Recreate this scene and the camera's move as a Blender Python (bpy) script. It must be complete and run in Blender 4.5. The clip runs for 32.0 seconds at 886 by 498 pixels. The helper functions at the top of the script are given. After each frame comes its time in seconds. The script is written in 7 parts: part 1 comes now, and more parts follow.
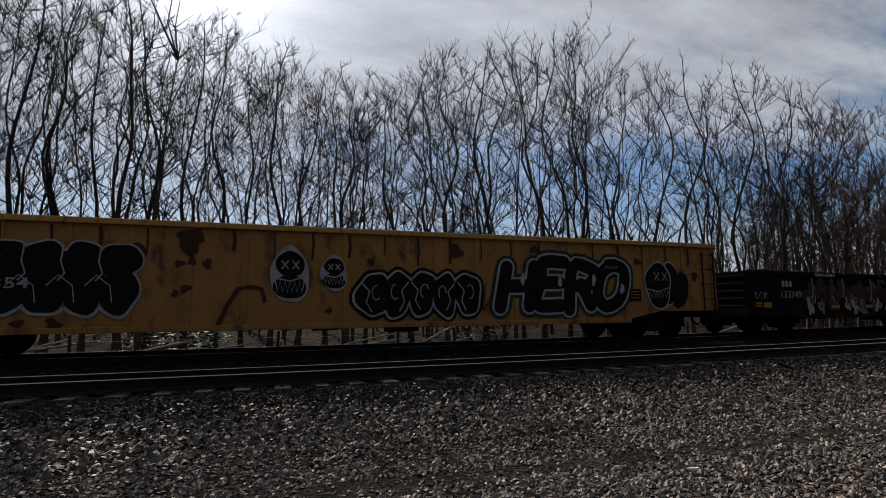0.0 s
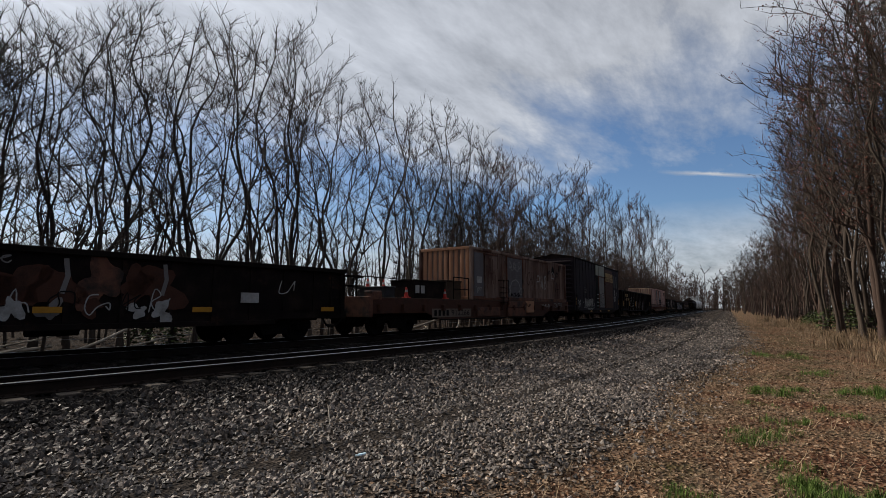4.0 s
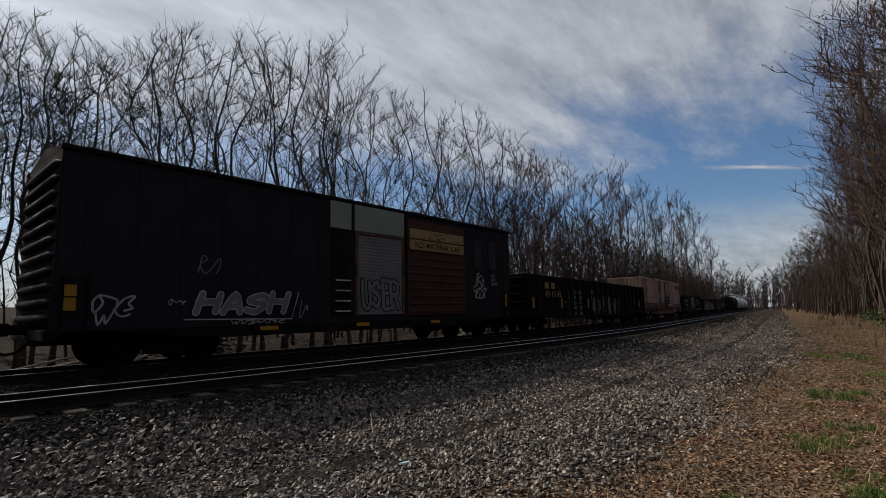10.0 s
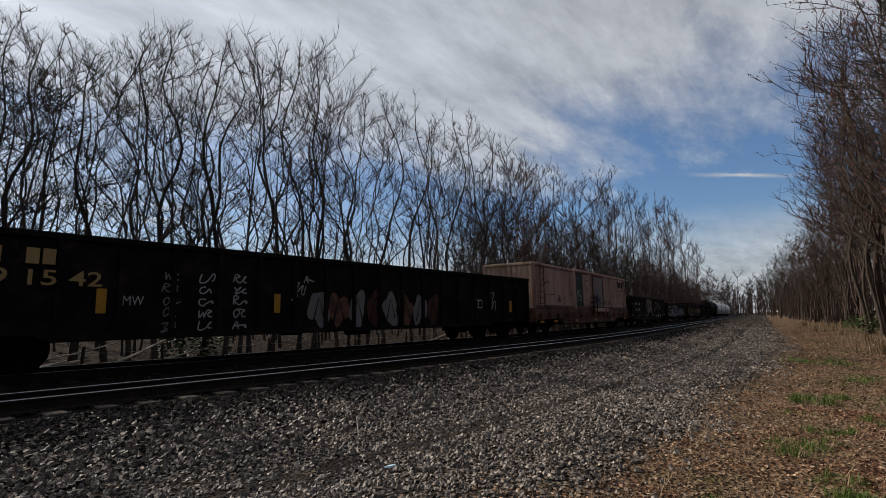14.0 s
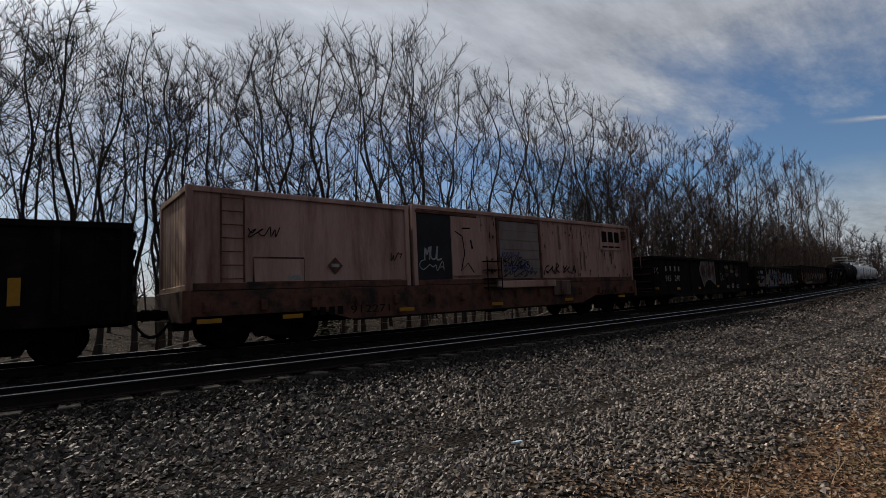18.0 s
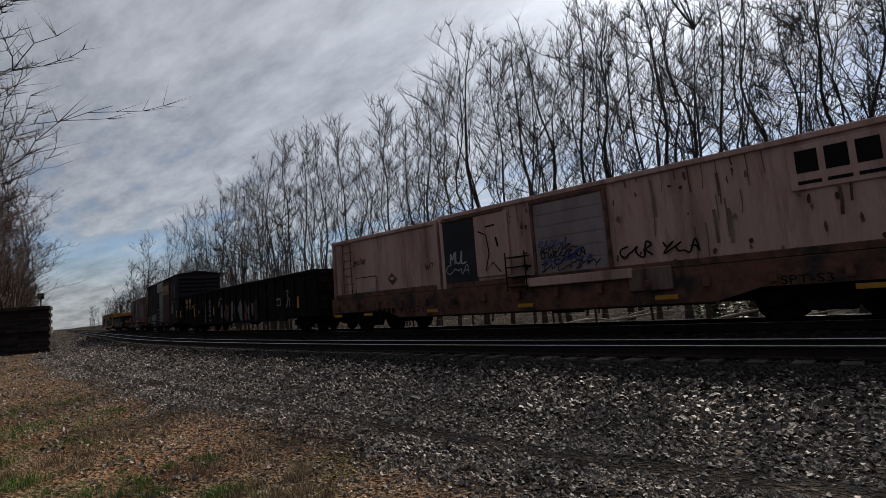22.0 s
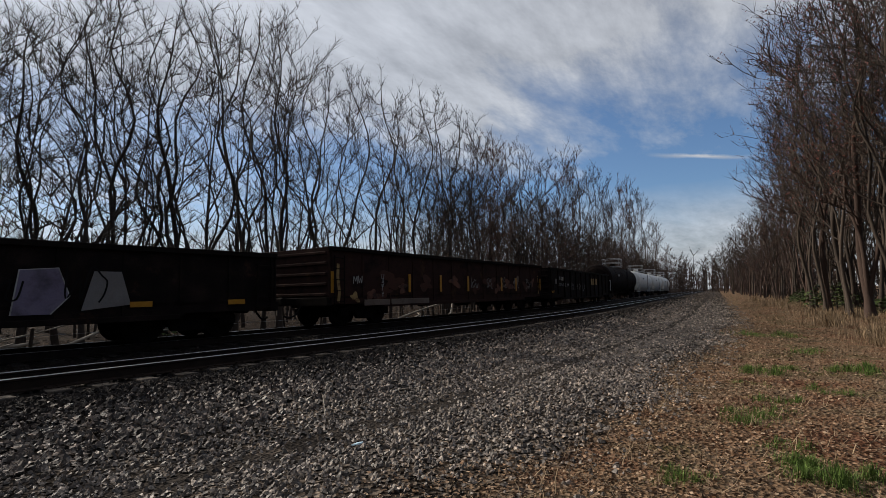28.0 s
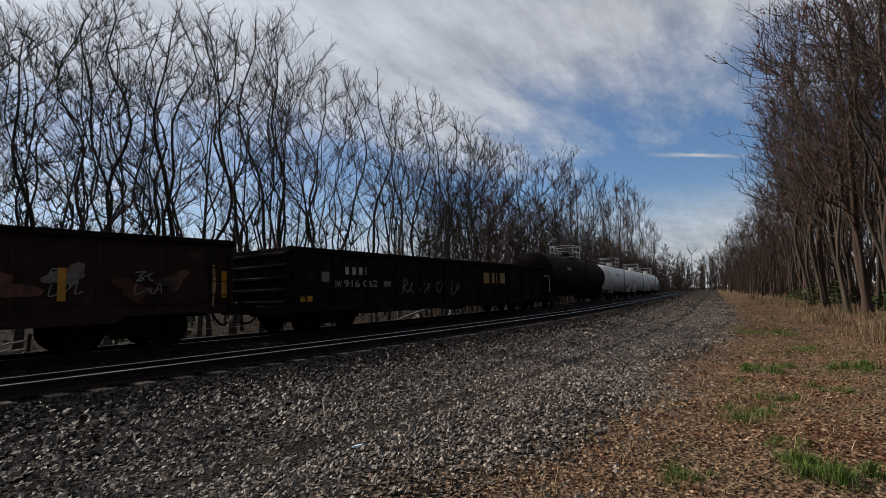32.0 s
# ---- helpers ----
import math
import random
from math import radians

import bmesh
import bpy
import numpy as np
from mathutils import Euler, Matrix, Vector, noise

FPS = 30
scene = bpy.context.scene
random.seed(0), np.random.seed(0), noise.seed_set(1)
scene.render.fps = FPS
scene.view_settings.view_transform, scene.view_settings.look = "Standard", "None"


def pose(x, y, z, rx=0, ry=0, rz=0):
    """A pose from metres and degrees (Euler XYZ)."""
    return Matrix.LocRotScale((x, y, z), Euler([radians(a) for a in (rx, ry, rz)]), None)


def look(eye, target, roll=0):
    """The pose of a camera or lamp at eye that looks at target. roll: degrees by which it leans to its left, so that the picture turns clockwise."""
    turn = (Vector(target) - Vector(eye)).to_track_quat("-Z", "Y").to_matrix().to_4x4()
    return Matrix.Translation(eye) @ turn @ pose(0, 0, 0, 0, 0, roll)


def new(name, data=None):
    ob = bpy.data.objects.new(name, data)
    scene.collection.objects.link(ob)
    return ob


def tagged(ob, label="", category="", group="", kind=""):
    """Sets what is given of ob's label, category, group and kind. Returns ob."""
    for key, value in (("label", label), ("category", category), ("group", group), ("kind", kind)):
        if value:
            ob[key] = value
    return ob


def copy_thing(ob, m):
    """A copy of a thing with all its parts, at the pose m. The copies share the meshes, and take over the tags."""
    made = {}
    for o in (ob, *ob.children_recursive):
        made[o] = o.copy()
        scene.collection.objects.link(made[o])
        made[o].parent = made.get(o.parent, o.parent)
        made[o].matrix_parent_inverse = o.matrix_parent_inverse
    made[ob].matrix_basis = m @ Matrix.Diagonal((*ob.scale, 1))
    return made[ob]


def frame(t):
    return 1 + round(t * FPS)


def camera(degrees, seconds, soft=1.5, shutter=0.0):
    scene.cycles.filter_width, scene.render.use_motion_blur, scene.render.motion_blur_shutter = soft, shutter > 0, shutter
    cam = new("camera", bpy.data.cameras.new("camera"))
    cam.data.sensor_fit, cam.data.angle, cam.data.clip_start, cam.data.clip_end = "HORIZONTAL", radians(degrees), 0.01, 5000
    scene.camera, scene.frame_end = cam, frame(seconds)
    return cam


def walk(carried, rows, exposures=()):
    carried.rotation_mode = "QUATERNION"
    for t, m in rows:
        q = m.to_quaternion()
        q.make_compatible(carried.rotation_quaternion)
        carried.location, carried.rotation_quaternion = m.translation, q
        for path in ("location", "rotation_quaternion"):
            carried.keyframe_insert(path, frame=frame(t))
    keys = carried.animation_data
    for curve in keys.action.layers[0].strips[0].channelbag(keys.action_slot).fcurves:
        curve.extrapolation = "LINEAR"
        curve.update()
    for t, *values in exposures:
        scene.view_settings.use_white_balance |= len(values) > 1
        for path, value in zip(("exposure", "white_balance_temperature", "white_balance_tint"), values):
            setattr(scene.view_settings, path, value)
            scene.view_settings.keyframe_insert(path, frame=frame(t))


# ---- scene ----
cam = camera(83.4, 32.0, soft=0.5, shutter=0.0)
# seconds, eye x y z, heading (degrees to the right of +y), pitch, roll
PATH = [
    (0, -0.08, 0.03, 1.01, 18.09, 6.68, -0.42),
    (0.5, 0.07, -0.02, 0.97, 41.54, 7.87, -0.50),
    (1, 0.07, -0.06, 0.98, 45.97, 7.52, -0.55),
    (1.5, 0.08, -0.07, 0.98, 48.24, 7.32, -0.28),
    (2, 0.08, -0.07, 0.98, 49.07, 7.16, -0.14),
    (2.5, 0.08, -0.05, 0.98, 49.85, 7.00, 0.05),
    (4.5, 0.08, -0.03, 0.98, 50.78, 6.71, 0.03),
    (5, 0.09, -0.01, 0.99, 48.61, 6.63, -0.32),
    (5.5, 0.06, 0.02, 0.98, 46.30, 6.25, -0.50),
    (6, 0.02, 0.05, 1.00, 46.11, 6.21, -0.34),
    (6.5, 0.04, 0.00, 0.99, 46.55, 6.27, -0.52),
    (7, 0.07, -0.05, 0.99, 46.91, 6.42, -0.65),
    (7.5, 0.07, -0.04, 0.99, 47.29, 6.58, -0.59),
    (8, 0.07, -0.04, 0.99, 47.35, 6.78, -0.61),
    (8.5, 0.06, -0.03, 0.99, 46.60, 6.86, -0.93),
    (9, 0.05, -0.02, 0.99, 46.22, 7.01, -1.02),
    (9.5, 0.06, -0.02, 0.99, 46.40, 7.17, -1.11),
    (10, 0.07, -0.02, 1.00, 46.71, 7.36, -1.21),
    (10.5, 0.07, 0.00, 0.99, 46.47, 7.48, -1.12),
    (11, 0.06, 0.02, 0.99, 46.20, 7.48, -0.94),
    (11.5, 0.07, 0.03, 0.98, 46.02, 7.58, -0.89),
    (12, 0.07, 0.03, 0.98, 46.08, 7.68, -0.78),
    (12.5, 0.08, 0.04, 0.98, 46.31, 7.75, -0.74),
    (13, 0.08, 0.05, 0.98, 46.75, 7.76, -0.72),
    (13.5, 0.08, 0.01, 0.98, 47.39, 7.76, -0.78),
    (14, 0.08, -0.03, 0.99, 47.95, 7.76, -0.79),
    (14.5, 0.09, 0.00, 0.98, 48.20, 7.76, -0.85),
    (16.5, 0.12, 0.02, 0.99, 49.12, 6.91, -1.22),
    (17, 0.13, 0.01, 1.00, 44.95, 6.44, -2.04),
    (17.5, 0.07, 0.11, 0.98, 39.91, 5.79, -2.33),
    (18, 0.04, 0.16, 0.98, 36.44, 5.48, -2.55),
    (18.5, 0.03, 0.16, 0.98, 33.71, 5.30, -2.67),
    (19, 0.01, 0.14, 0.99, 22.97, 5.36, -3.19),
    (19.5, -0.05, 0.17, 1.00, 3.93, 5.74, -3.59),
    (20, -0.23, 0.07, 1.01, -18.46, 6.15, -3.79),
    (20.5, -0.32, -0.04, 1.03, -35.72, 6.62, -4.43),
    (21, -0.33, -0.04, 1.03, -39.13, 6.24, -4.60),
    (21.5, -0.33, -0.06, 1.03, -40.28, 5.92, -4.50),
    (22, -0.33, -0.05, 1.03, -39.76, 5.74, -4.45),
    (22.5, -0.32, -0.02, 1.01, -32.95, 5.09, -3.95),
    (23, -0.22, 0.12, 0.98, -21.75, 4.94, -2.93),
    (23.5, -0.11, 0.13, 0.98, -5.81, 4.93, -1.81),
    (24, -0.01, 0.10, 0.98, 13.52, 4.79, -0.83),
    (24.5, 0.09, 0.08, 0.98, 30.04, 4.92, -0.25),
    (25, 0.11, 0.07, 0.97, 35.15, 4.68, -0.20),
    (25.5, 0.13, 0.05, 0.98, 39.70, 4.63, -0.53),
    (26, 0.14, 0.03, 0.98, 43.85, 4.80, -0.77),
    (26.5, 0.15, 0.02, 0.98, 47.87, 4.97, -0.95),
    (28.5, 0.12, 0.02, 0.98, 51.82, 5.21, -1.20),
    (29, 0.12, 0.02, 0.98, 51.14, 4.95, -0.99),
    (29.5, 0.12, 0.02, 0.98, 51.56, 4.95, -0.97),
    (30, 0.12, 0.02, 0.98, 52.16, 5.12, -1.22),
    (30.5, 0.12, 0.02, 0.98, 52.51, 5.20, -1.28),
    (31, 0.12, 0.02, 0.98, 52.77, 5.28, -1.33),
    (31.5, 0.12, 0.02, 0.98, 52.95, 5.34, -1.41),
    (32, 0.12, 0.02, 0.98, 51.99, 5.34, -1.74),
]


def aimed(x, y, z, yaw, pitch, roll):
    a, p = radians(yaw), radians(pitch)
    way = Vector((math.sin(a) * math.cos(p), math.cos(a) * math.cos(p), math.sin(p)))
    eye = Vector((x, y, z))
    return look(eye, eye + way * 10, roll)


# the clip's camera darkens its picture when it faces the sun
STOPS = ((0, -0.25), (0.5, -0.12), (1, -0.10), (2, -0.05), (4.5, 0.05), (5, 0.05), (6, -0.10), (7, -0.20), (9, -0.20), (12, -0.20), (13, -0.10), (14, -0.05), (16.5, -0.02), (17, -0.05), (18, -0.30), (19, -0.35), (20, -0.32), (20.5, -0.15), (22, -0.02), (23, -0.20), (24, -0.35), (25, -0.15), (26, 0.00), (29, 0.00), (32, 0.00))
walk(cam, [(r[0], aimed(*r[1:])) for r in PATH], STOPS)

# ---- world, sun, exposure ----
SUN_AZ, SUN_EL = radians(-11), radians(36)
world = bpy.data.worlds.new("sky")
scene.world = world
world.use_nodes = True


def sky_nodes(tree):
    nd, ln = tree.nodes, tree.links
    nd.clear()
    out = nd.new("ShaderNodeOutputWorld")
    bg = nd.new("ShaderNodeBackground")
    sky = nd.new("ShaderNodeTexSky")
    sky.sky_type = "NISHITA"
    sky.sun_disc = False
    sky.sun_elevation, sky.sun_rotation = SUN_EL, SUN_AZ
    sky.dust_density, sky.air_density, sky.ozone_density = 0.6, 1.0, 2.0
    tc = nd.new("ShaderNodeTexCoord")
    sep = nd.new("ShaderNodeSeparateXYZ")
    ln.new(tc.outputs["Generated"], sep.inputs[0])

    def mth(op, a, b=None, clamp=False):
        n = nd.new("ShaderNodeMath")
        n.operation, n.use_clamp = op, clamp
        for i, v in enumerate((a, b)):
            if v is None:
                continue
            if isinstance(v, (int, float)):
                n.inputs[i].default_value = v
            else:
                ln.new(v, n.inputs[i])
        return n.outputs[0]

    # cloud plane: direction divided by height
    h = mth("ADD", mth("MAXIMUM", sep.outputs[2], 0.0), 0.12)
    u, v = mth("DIVIDE", sep.outputs[0], h), mth("DIVIDE", sep.outputs[1], h)
    comb = nd.new("ShaderNodeCombineXYZ")
    ln.new(u, comb.inputs[0]), ln.new(v, comb.inputs[1])
    mp = nd.new("ShaderNodeMapping")
    mp.inputs["Rotation"].default_value = (0, 0, radians(-24))
    mp.inputs["Scale"].default_value = (0.42, 1.0, 1)
    ln.new(comb.outputs[0], mp.inputs[0])
    n1 = nd.new("ShaderNodeTexNoise")
    n1.inputs["Scale"].default_value, n1.inputs["Detail"].default_value = 0.85, 12
    n1.inputs["Roughness"].default_value, n1.inputs["Distortion"].default_value = 0.6, 0.35
    ln.new(mp.outputs[0], n1.inputs["Vector"])
    n2 = nd.new("ShaderNodeTexNoise")
    n2.inputs["Scale"].default_value, n2.inputs["Detail"].default_value = 4.5, 6
    n2.inputs["Roughness"].default_value = 0.65
    ln.new(mp.outputs[0], n2.inputs["Vector"])
    # the cloud deck is thicker overhead and towards the sun, clear over the far bend on the +x side
    side = mth("SUBTRACT", mth("MULTIPLY", mth("MINIMUM", sep.outputs[0], 0.0), -0.10), 0.32)
    high = mth("MULTIPLY", sep.outputs[2], 1.5)
    # a pale bank of cloud lies low in the west
    bank = mth("SUBTRACT", 1.0, mth("DIVIDE", mth("ABSOLUTE", mth("SUBTRACT", sep.outputs[2], 0.16)), 0.30), True)
    high = mth("ADD", high, mth("MULTIPLY", mth("MULTIPLY", mth("MINIMUM", sep.outputs[0], 0.0), -0.25), bank))
    dens = mth("ADD", mth("ADD", mth("ADD", n1.outputs[0], mth("MULTIPLY", mth("SUBTRACT", n2.outputs[0], 0.5), 0.42)), side), mth("ADD", high, mth("MULTIPLY", mth("SUBTRACT", sep.outputs[1], 0.55), 0.21)))
    ramp = nd.new("ShaderNodeValToRGB")
    ramp.color_ramp.elements[0].position, ramp.color_ramp.elements[1].position = 0.47, 0.72
    ramp.color_ramp.elements[0].color, ramp.color_ramp.elements[1].color = (0, 0, 0, 1), (0.86, 0.86, 0.86, 1)
    ln.new(dens, ramp.inputs[0])
    # low haze band
    haze = mth("MULTIPLY", mth("SUBTRACT", mth("ADD", 1.0, n1.outputs[0]), mth("DIVIDE", mth("ABSOLUTE", sep.outputs[2]), 0.13), True), 0.85)
    cover = mth("MAXIMUM", ramp.outputs[0], haze)
    # one thin vapour trail low over the far bend
    trail = mth("MULTIPLY", mth("SUBTRACT", 1.0, mth("DIVIDE", mth("ABSOLUTE", mth("SUBTRACT", sep.outputs[2], mth("ADD", mth("ADD", 0.197, mth("MULTIPLY", sep.outputs[1], 0.17)), mth("MULTIPLY", n2.outputs[0], 0.012)))), 0.0045), True), mth("SUBTRACT", 1.0, mth("DIVIDE", mth("ABSOLUTE", mth("SUBTRACT", sep.outputs[1], 0.17)), 0.09), True))
    cover = mth("MAXIMUM", cover, mth("MULTIPLY", mth("MULTIPLY", trail, mth("GREATER_THAN", sep.outputs[0], 0.0)), 1.1, True))
    dot = nd.new("ShaderNodeVectorMath")
    dot.operation = "DOT_PRODUCT"
    nrm = nd.new("ShaderNodeVectorMath")
    nrm.operation = "NORMALIZE"
    ln.new(tc.outputs["Generated"], nrm.inputs[0])
    ln.new(nrm.outputs[0], dot.inputs[0])
    dot.inputs[1].default_value = (math.sin(SUN_AZ) * math.cos(SUN_EL), math.cos(SUN_AZ) * math.cos(SUN_EL), math.sin(SUN_EL))
    near = mth("MAXIMUM", dot.outputs["Value"], 0.0)
    # thin cloud thickens and brightens round the sun
    cover = mth("MAXIMUM", cover, mth("MULTIPLY", mth("POWER", near, 4.0), mth("ADD", 0.45, mth("MULTIPLY", n2.outputs[0], 0.7))))
    glow = mth("ADD", mth("MULTIPLY", mth("POWER", near, 5.0), 0.23), mth("MULTIPLY", mth("POWER", near, 60.0), 1.2))
    glow = mth("ADD", glow, mth("MULTIPLY", near, 0.20))
    tone = mth("ADD", mth("ADD", mth("ADD", glow, mth("MULTIPLY", mth("MAXIMUM", sep.outputs[0], mth("MULTIPLY", sep.outputs[0], 0.2)), 0.15)), -0.235), mth("ADD", mth("MULTIPLY", n2.outputs[0], 0.85), mth("MULTIPLY", n1.outputs[0], 0.30)))
    cloud = nd.new("ShaderNodeMix")
    cloud.data_type, cloud.blend_type = "RGBA", "MULTIPLY"
    cloud.inputs["Factor"].default_value = 1.0
    cloud.inputs[6].default_value = (0.92, 0.955, 1.02, 1)
    ln.new(tone, cloud.inputs[7])
    blue = nd.new("ShaderNodeMix")
    blue.data_type, blue.blend_type = "RGBA", "MULTIPLY"
    blue.inputs["Factor"].default_value = 1.0
    ln.new(sky.outputs[0], blue.inputs[6])
    blue.inputs[7].default_value = (SKY * 0.84, SKY, SKY * 1.18, 1)
    mix = nd.new("ShaderNodeMix")
    mix.data_type = "RGBA"
    ln.new(cover, mix.inputs["Factor"]), ln.new(blue.outputs[2], mix.inputs[6]), ln.new(cloud.outputs[2], mix.inputs[7])
    ln.new(mix.outputs[2], bg.inputs[0])
    bg.inputs[1].default_value = 1.0
    ln.new(bg.outputs[0], out.inputs[0])


SKY = 0.085
sky_nodes(world.node_tree)
sun = new("sun", bpy.data.lights.new("sun", "SUN"))
sun.data.energy, sun.data.angle, sun.data.color = 4.8, radians(0.8), (1.0, 0.90, 0.77)
sun.matrix_world = look((0, 0, 60), (-math.sin(SUN_AZ) * math.cos(SUN_EL) * 10, -math.cos(SUN_AZ) * math.cos(SUN_EL) * 10, 60 - math.sin(SUN_EL) * 10))

# ---- materials ----
MATS = {}


def mat(name, cols, rough=0.8, metal=0.0, scale=3.0, fine=60.0, bump=0.15, spread=0.12, stretch=(1, 1, 1), rand=0.0, spec=0.15, dirt=None, dirt_at=(0.55, 0.75), island=False):
    """cols: two or three base colours mixed by noise at two scales; dirt: a stain colour in patches with a shape of their own."""
    m = bpy.data.materials.new(name)
    m.use_nodes = True
    nd, ln = m.node_tree.nodes, m.node_tree.links
    b = nd["Principled BSDF"]
    b.inputs["Roughness"].default_value, b.inputs["Metallic"].default_value = rough, metal
    b.inputs["Specular IOR Level"].default_value = spec
    tc = nd.new("ShaderNodeTexCoord")
    mp = nd.new("ShaderNodeMapping")
    mp.inputs["Scale"].default_value = stretch
    ln.new(tc.outputs["Object"], mp.inputs[0])
    src = mp.outputs[0]
    if rand or island:
        oi = nd.new("ShaderNodeNewGeometry") if island else nd.new("ShaderNodeObjectInfo")
        off = nd.new("ShaderNodeVectorMath")
        off.operation = "ADD"
        sc = nd.new("ShaderNodeMath")
        sc.operation = "MULTIPLY"
        sc.inputs[1].default_value = 40
        ln.new(oi.outputs["Random Per Island" if island else "Random"], sc.inputs[0])
        ln.new(src, off.inputs[0]), ln.new(sc.outputs[0], off.inputs[1])
        src = off.outputs[0]

    def nz(s, d, r=0.6):
        n = nd.new("ShaderNodeTexNoise")
        n.inputs["Scale"].default_value, n.inputs["Detail"].default_value, n.inputs["Roughness"].default_value = s, d, r
        ln.new(src, n.inputs["Vector"])
        return n.outputs[0]

    big, small = nz(scale, 5), nz(fine, 3)
    add = nd.new("ShaderNodeMath")
    add.operation = "MULTIPLY_ADD"
    ln.new(small, add.inputs[0])
    add.inputs[1].default_value = 0.5
    ln.new(big, add.inputs[2])
    ramp = nd.new("ShaderNodeValToRGB")
    ramp.color_ramp.elements[0].position, ramp.color_ramp.elements[1].position = 0.75 - spread * 2, 0.75 + spread * 2
    ramp.color_ramp.elements[0].color = (*cols[0], 1)
    ramp.color_ramp.elements[1].color = (*cols[-1], 1)
    if len(cols) == 3:
        e = ramp.color_ramp.elements.new(0.75)
        e.color = (*cols[1], 1)
    ln.new(add.outputs[0], ramp.inputs[0])
    col = ramp.outputs[0]
    if rand or island:
        hsv = nd.new("ShaderNodeHueSaturation")
        mr = nd.new("ShaderNodeMapRange")
        mr.inputs["To Min"].default_value, mr.inputs["To Max"].default_value = 1 - max(rand, 0.62 if island else 0), 1 + max(rand, 0.62 if island else 0)
        ln.new(oi.outputs["Random Per Island" if island else "Random"], mr.inputs[0])
        ln.new(mr.outputs[0], hsv.inputs["Value"]), ln.new(col, hsv.inputs["Color"])
        col = hsv.outputs[0]
    if dirt:
        dn = nz(scale * 0.7, 8, 0.68)
        dr = nd.new("ShaderNodeValToRGB")
        dr.color_ramp.elements[0].position, dr.color_ramp.elements[1].position = dirt_at
        ln.new(dn, dr.inputs[0])
        mx = nd.new("ShaderNodeMix")
        mx.data_type = "RGBA"
        ln.new(dr.outputs[0], mx.inputs["Factor"]), ln.new(col, mx.inputs[6])
        mx.inputs[7].default_value = (*dirt, 1)
        col = mx.outputs[2]
    ln.new(col, b.inputs["Base Color"])
    bp = nd.new("ShaderNodeBump")
    bp.inputs["Strength"].default_value, bp.inputs["Distance"].default_value = bump, 0.02
    ln.new(add.outputs[0], bp.inputs["Height"]), ln.new(bp.outputs[0], b.inputs["Normal"])
    MATS[name] = m
    return m


# track bed stones: oil stain plus the train's shade put into the colour
mat("shaded_track_stone", [(0.006, 0.0045, 0.0038), (0.013, 0.0098, 0.008), (0.032, 0.024, 0.02)], 0.85, spec=0.2, scale=5, fine=45, bump=0.3, spread=0.16, island=True)
mat("road_stone", [(0.016, 0.0135, 0.012), (0.076, 0.0605, 0.0495), (0.455, 0.372, 0.308)], 0.55, spec=0.4, scale=5, fine=45, bump=0.3, spread=0.16, island=True)
mat("stone", [(0.008, 0.0065, 0.0055), (0.0355, 0.0250, 0.0188), (0.345, 0.262, 0.202)], 0.55, spec=0.4, scale=5, fine=45, bump=0.3, spread=0.16, island=True)
mat("leaf_litter", [(0.085, 0.044, 0.024), (0.175, 0.112, 0.070), (0.40, 0.295, 0.205)], 0.8, scale=6, fine=40, bump=0.2, island=True)
# dark copy of leaf_litter, woodland shade put into the colour
mat("shaded_leaf", [(0.02, 0.013, 0.009), (0.05, 0.034, 0.024), (0.11, 0.082, 0.06)], 0.9, scale=6, fine=40, bump=0.2, island=True)
mat("grass_blade", [(0.055, 0.10, 0.018), (0.125, 0.185, 0.045)], 0.6, scale=4, fine=30, bump=0.1, island=True)
mat("dry_grass", [(0.14, 0.095, 0.06), (0.25, 0.185, 0.115)], 0.8, scale=4, fine=30, bump=0.1, island=True)
mat("bark", [(0.026, 0.020, 0.0165), (0.060, 0.046, 0.037)], 0.9, scale=2.5, fine=30, bump=0.7, stretch=(1, 1, 0.25), rand=0.25)
mat("bark_red", [(0.045, 0.030, 0.024), (0.090, 0.061, 0.049)], 0.9, scale=2.5, fine=30, bump=0.6, stretch=(1, 1, 0.25), rand=0.25)
mat("bark_pale", [(0.040, 0.031, 0.025), (0.090, 0.070, 0.056)], 0.9, scale=2.5, fine=30, bump=0.6, stretch=(1, 1, 0.25), rand=0.25)
mat("bud_red", [(0.16, 0.05, 0.045), (0.24, 0.09, 0.06)], 0.7, scale=3, fine=20, bump=0.05, island=True)
mat("leaf_new", [(0.030, 0.045, 0.014), (0.055, 0.075, 0.024)], 0.6, scale=3, fine=20, bump=0.05, island=True)
mat("rail_side", [(0.010, 0.0066, 0.005), (0.024, 0.015, 0.011)], 0.9, spec=0.15, scale=6, fine=80, bump=0.3)
mat("rail_head", [(0.28, 0.28, 0.285), (0.38, 0.38, 0.385)], 0.42, 1.0, spec=0.5, scale=4, fine=90, bump=0.03, stretch=(0.05, 1, 1))
mat("sleeper_wood", [(0.018, 0.014, 0.0115), (0.042, 0.034, 0.028), (0.11, 0.094, 0.08)], 0.9, scale=4, fine=50, bump=0.6, stretch=(1, 0.15, 1), rand=0.35)
# darker copy of the sleeper wood, with the shade under the train painted in
mat("sleeper_dark", [(0.008, 0.006, 0.005), (0.018, 0.014, 0.012), (0.035, 0.028, 0.024)], 0.9, spec=0.2, scale=4, fine=50, bump=0.6, stretch=(1, 0.15, 1), rand=0.35)
mat("black_steel", [(0.0050, 0.0037, 0.0034), (0.009, 0.0064, 0.0057), (0.020, 0.0125, 0.0105)], 0.9, spec=0.06, scale=2.2, fine=50, bump=0.2, dirt=(0.05, 0.023, 0.014), dirt_at=(0.60, 0.80))
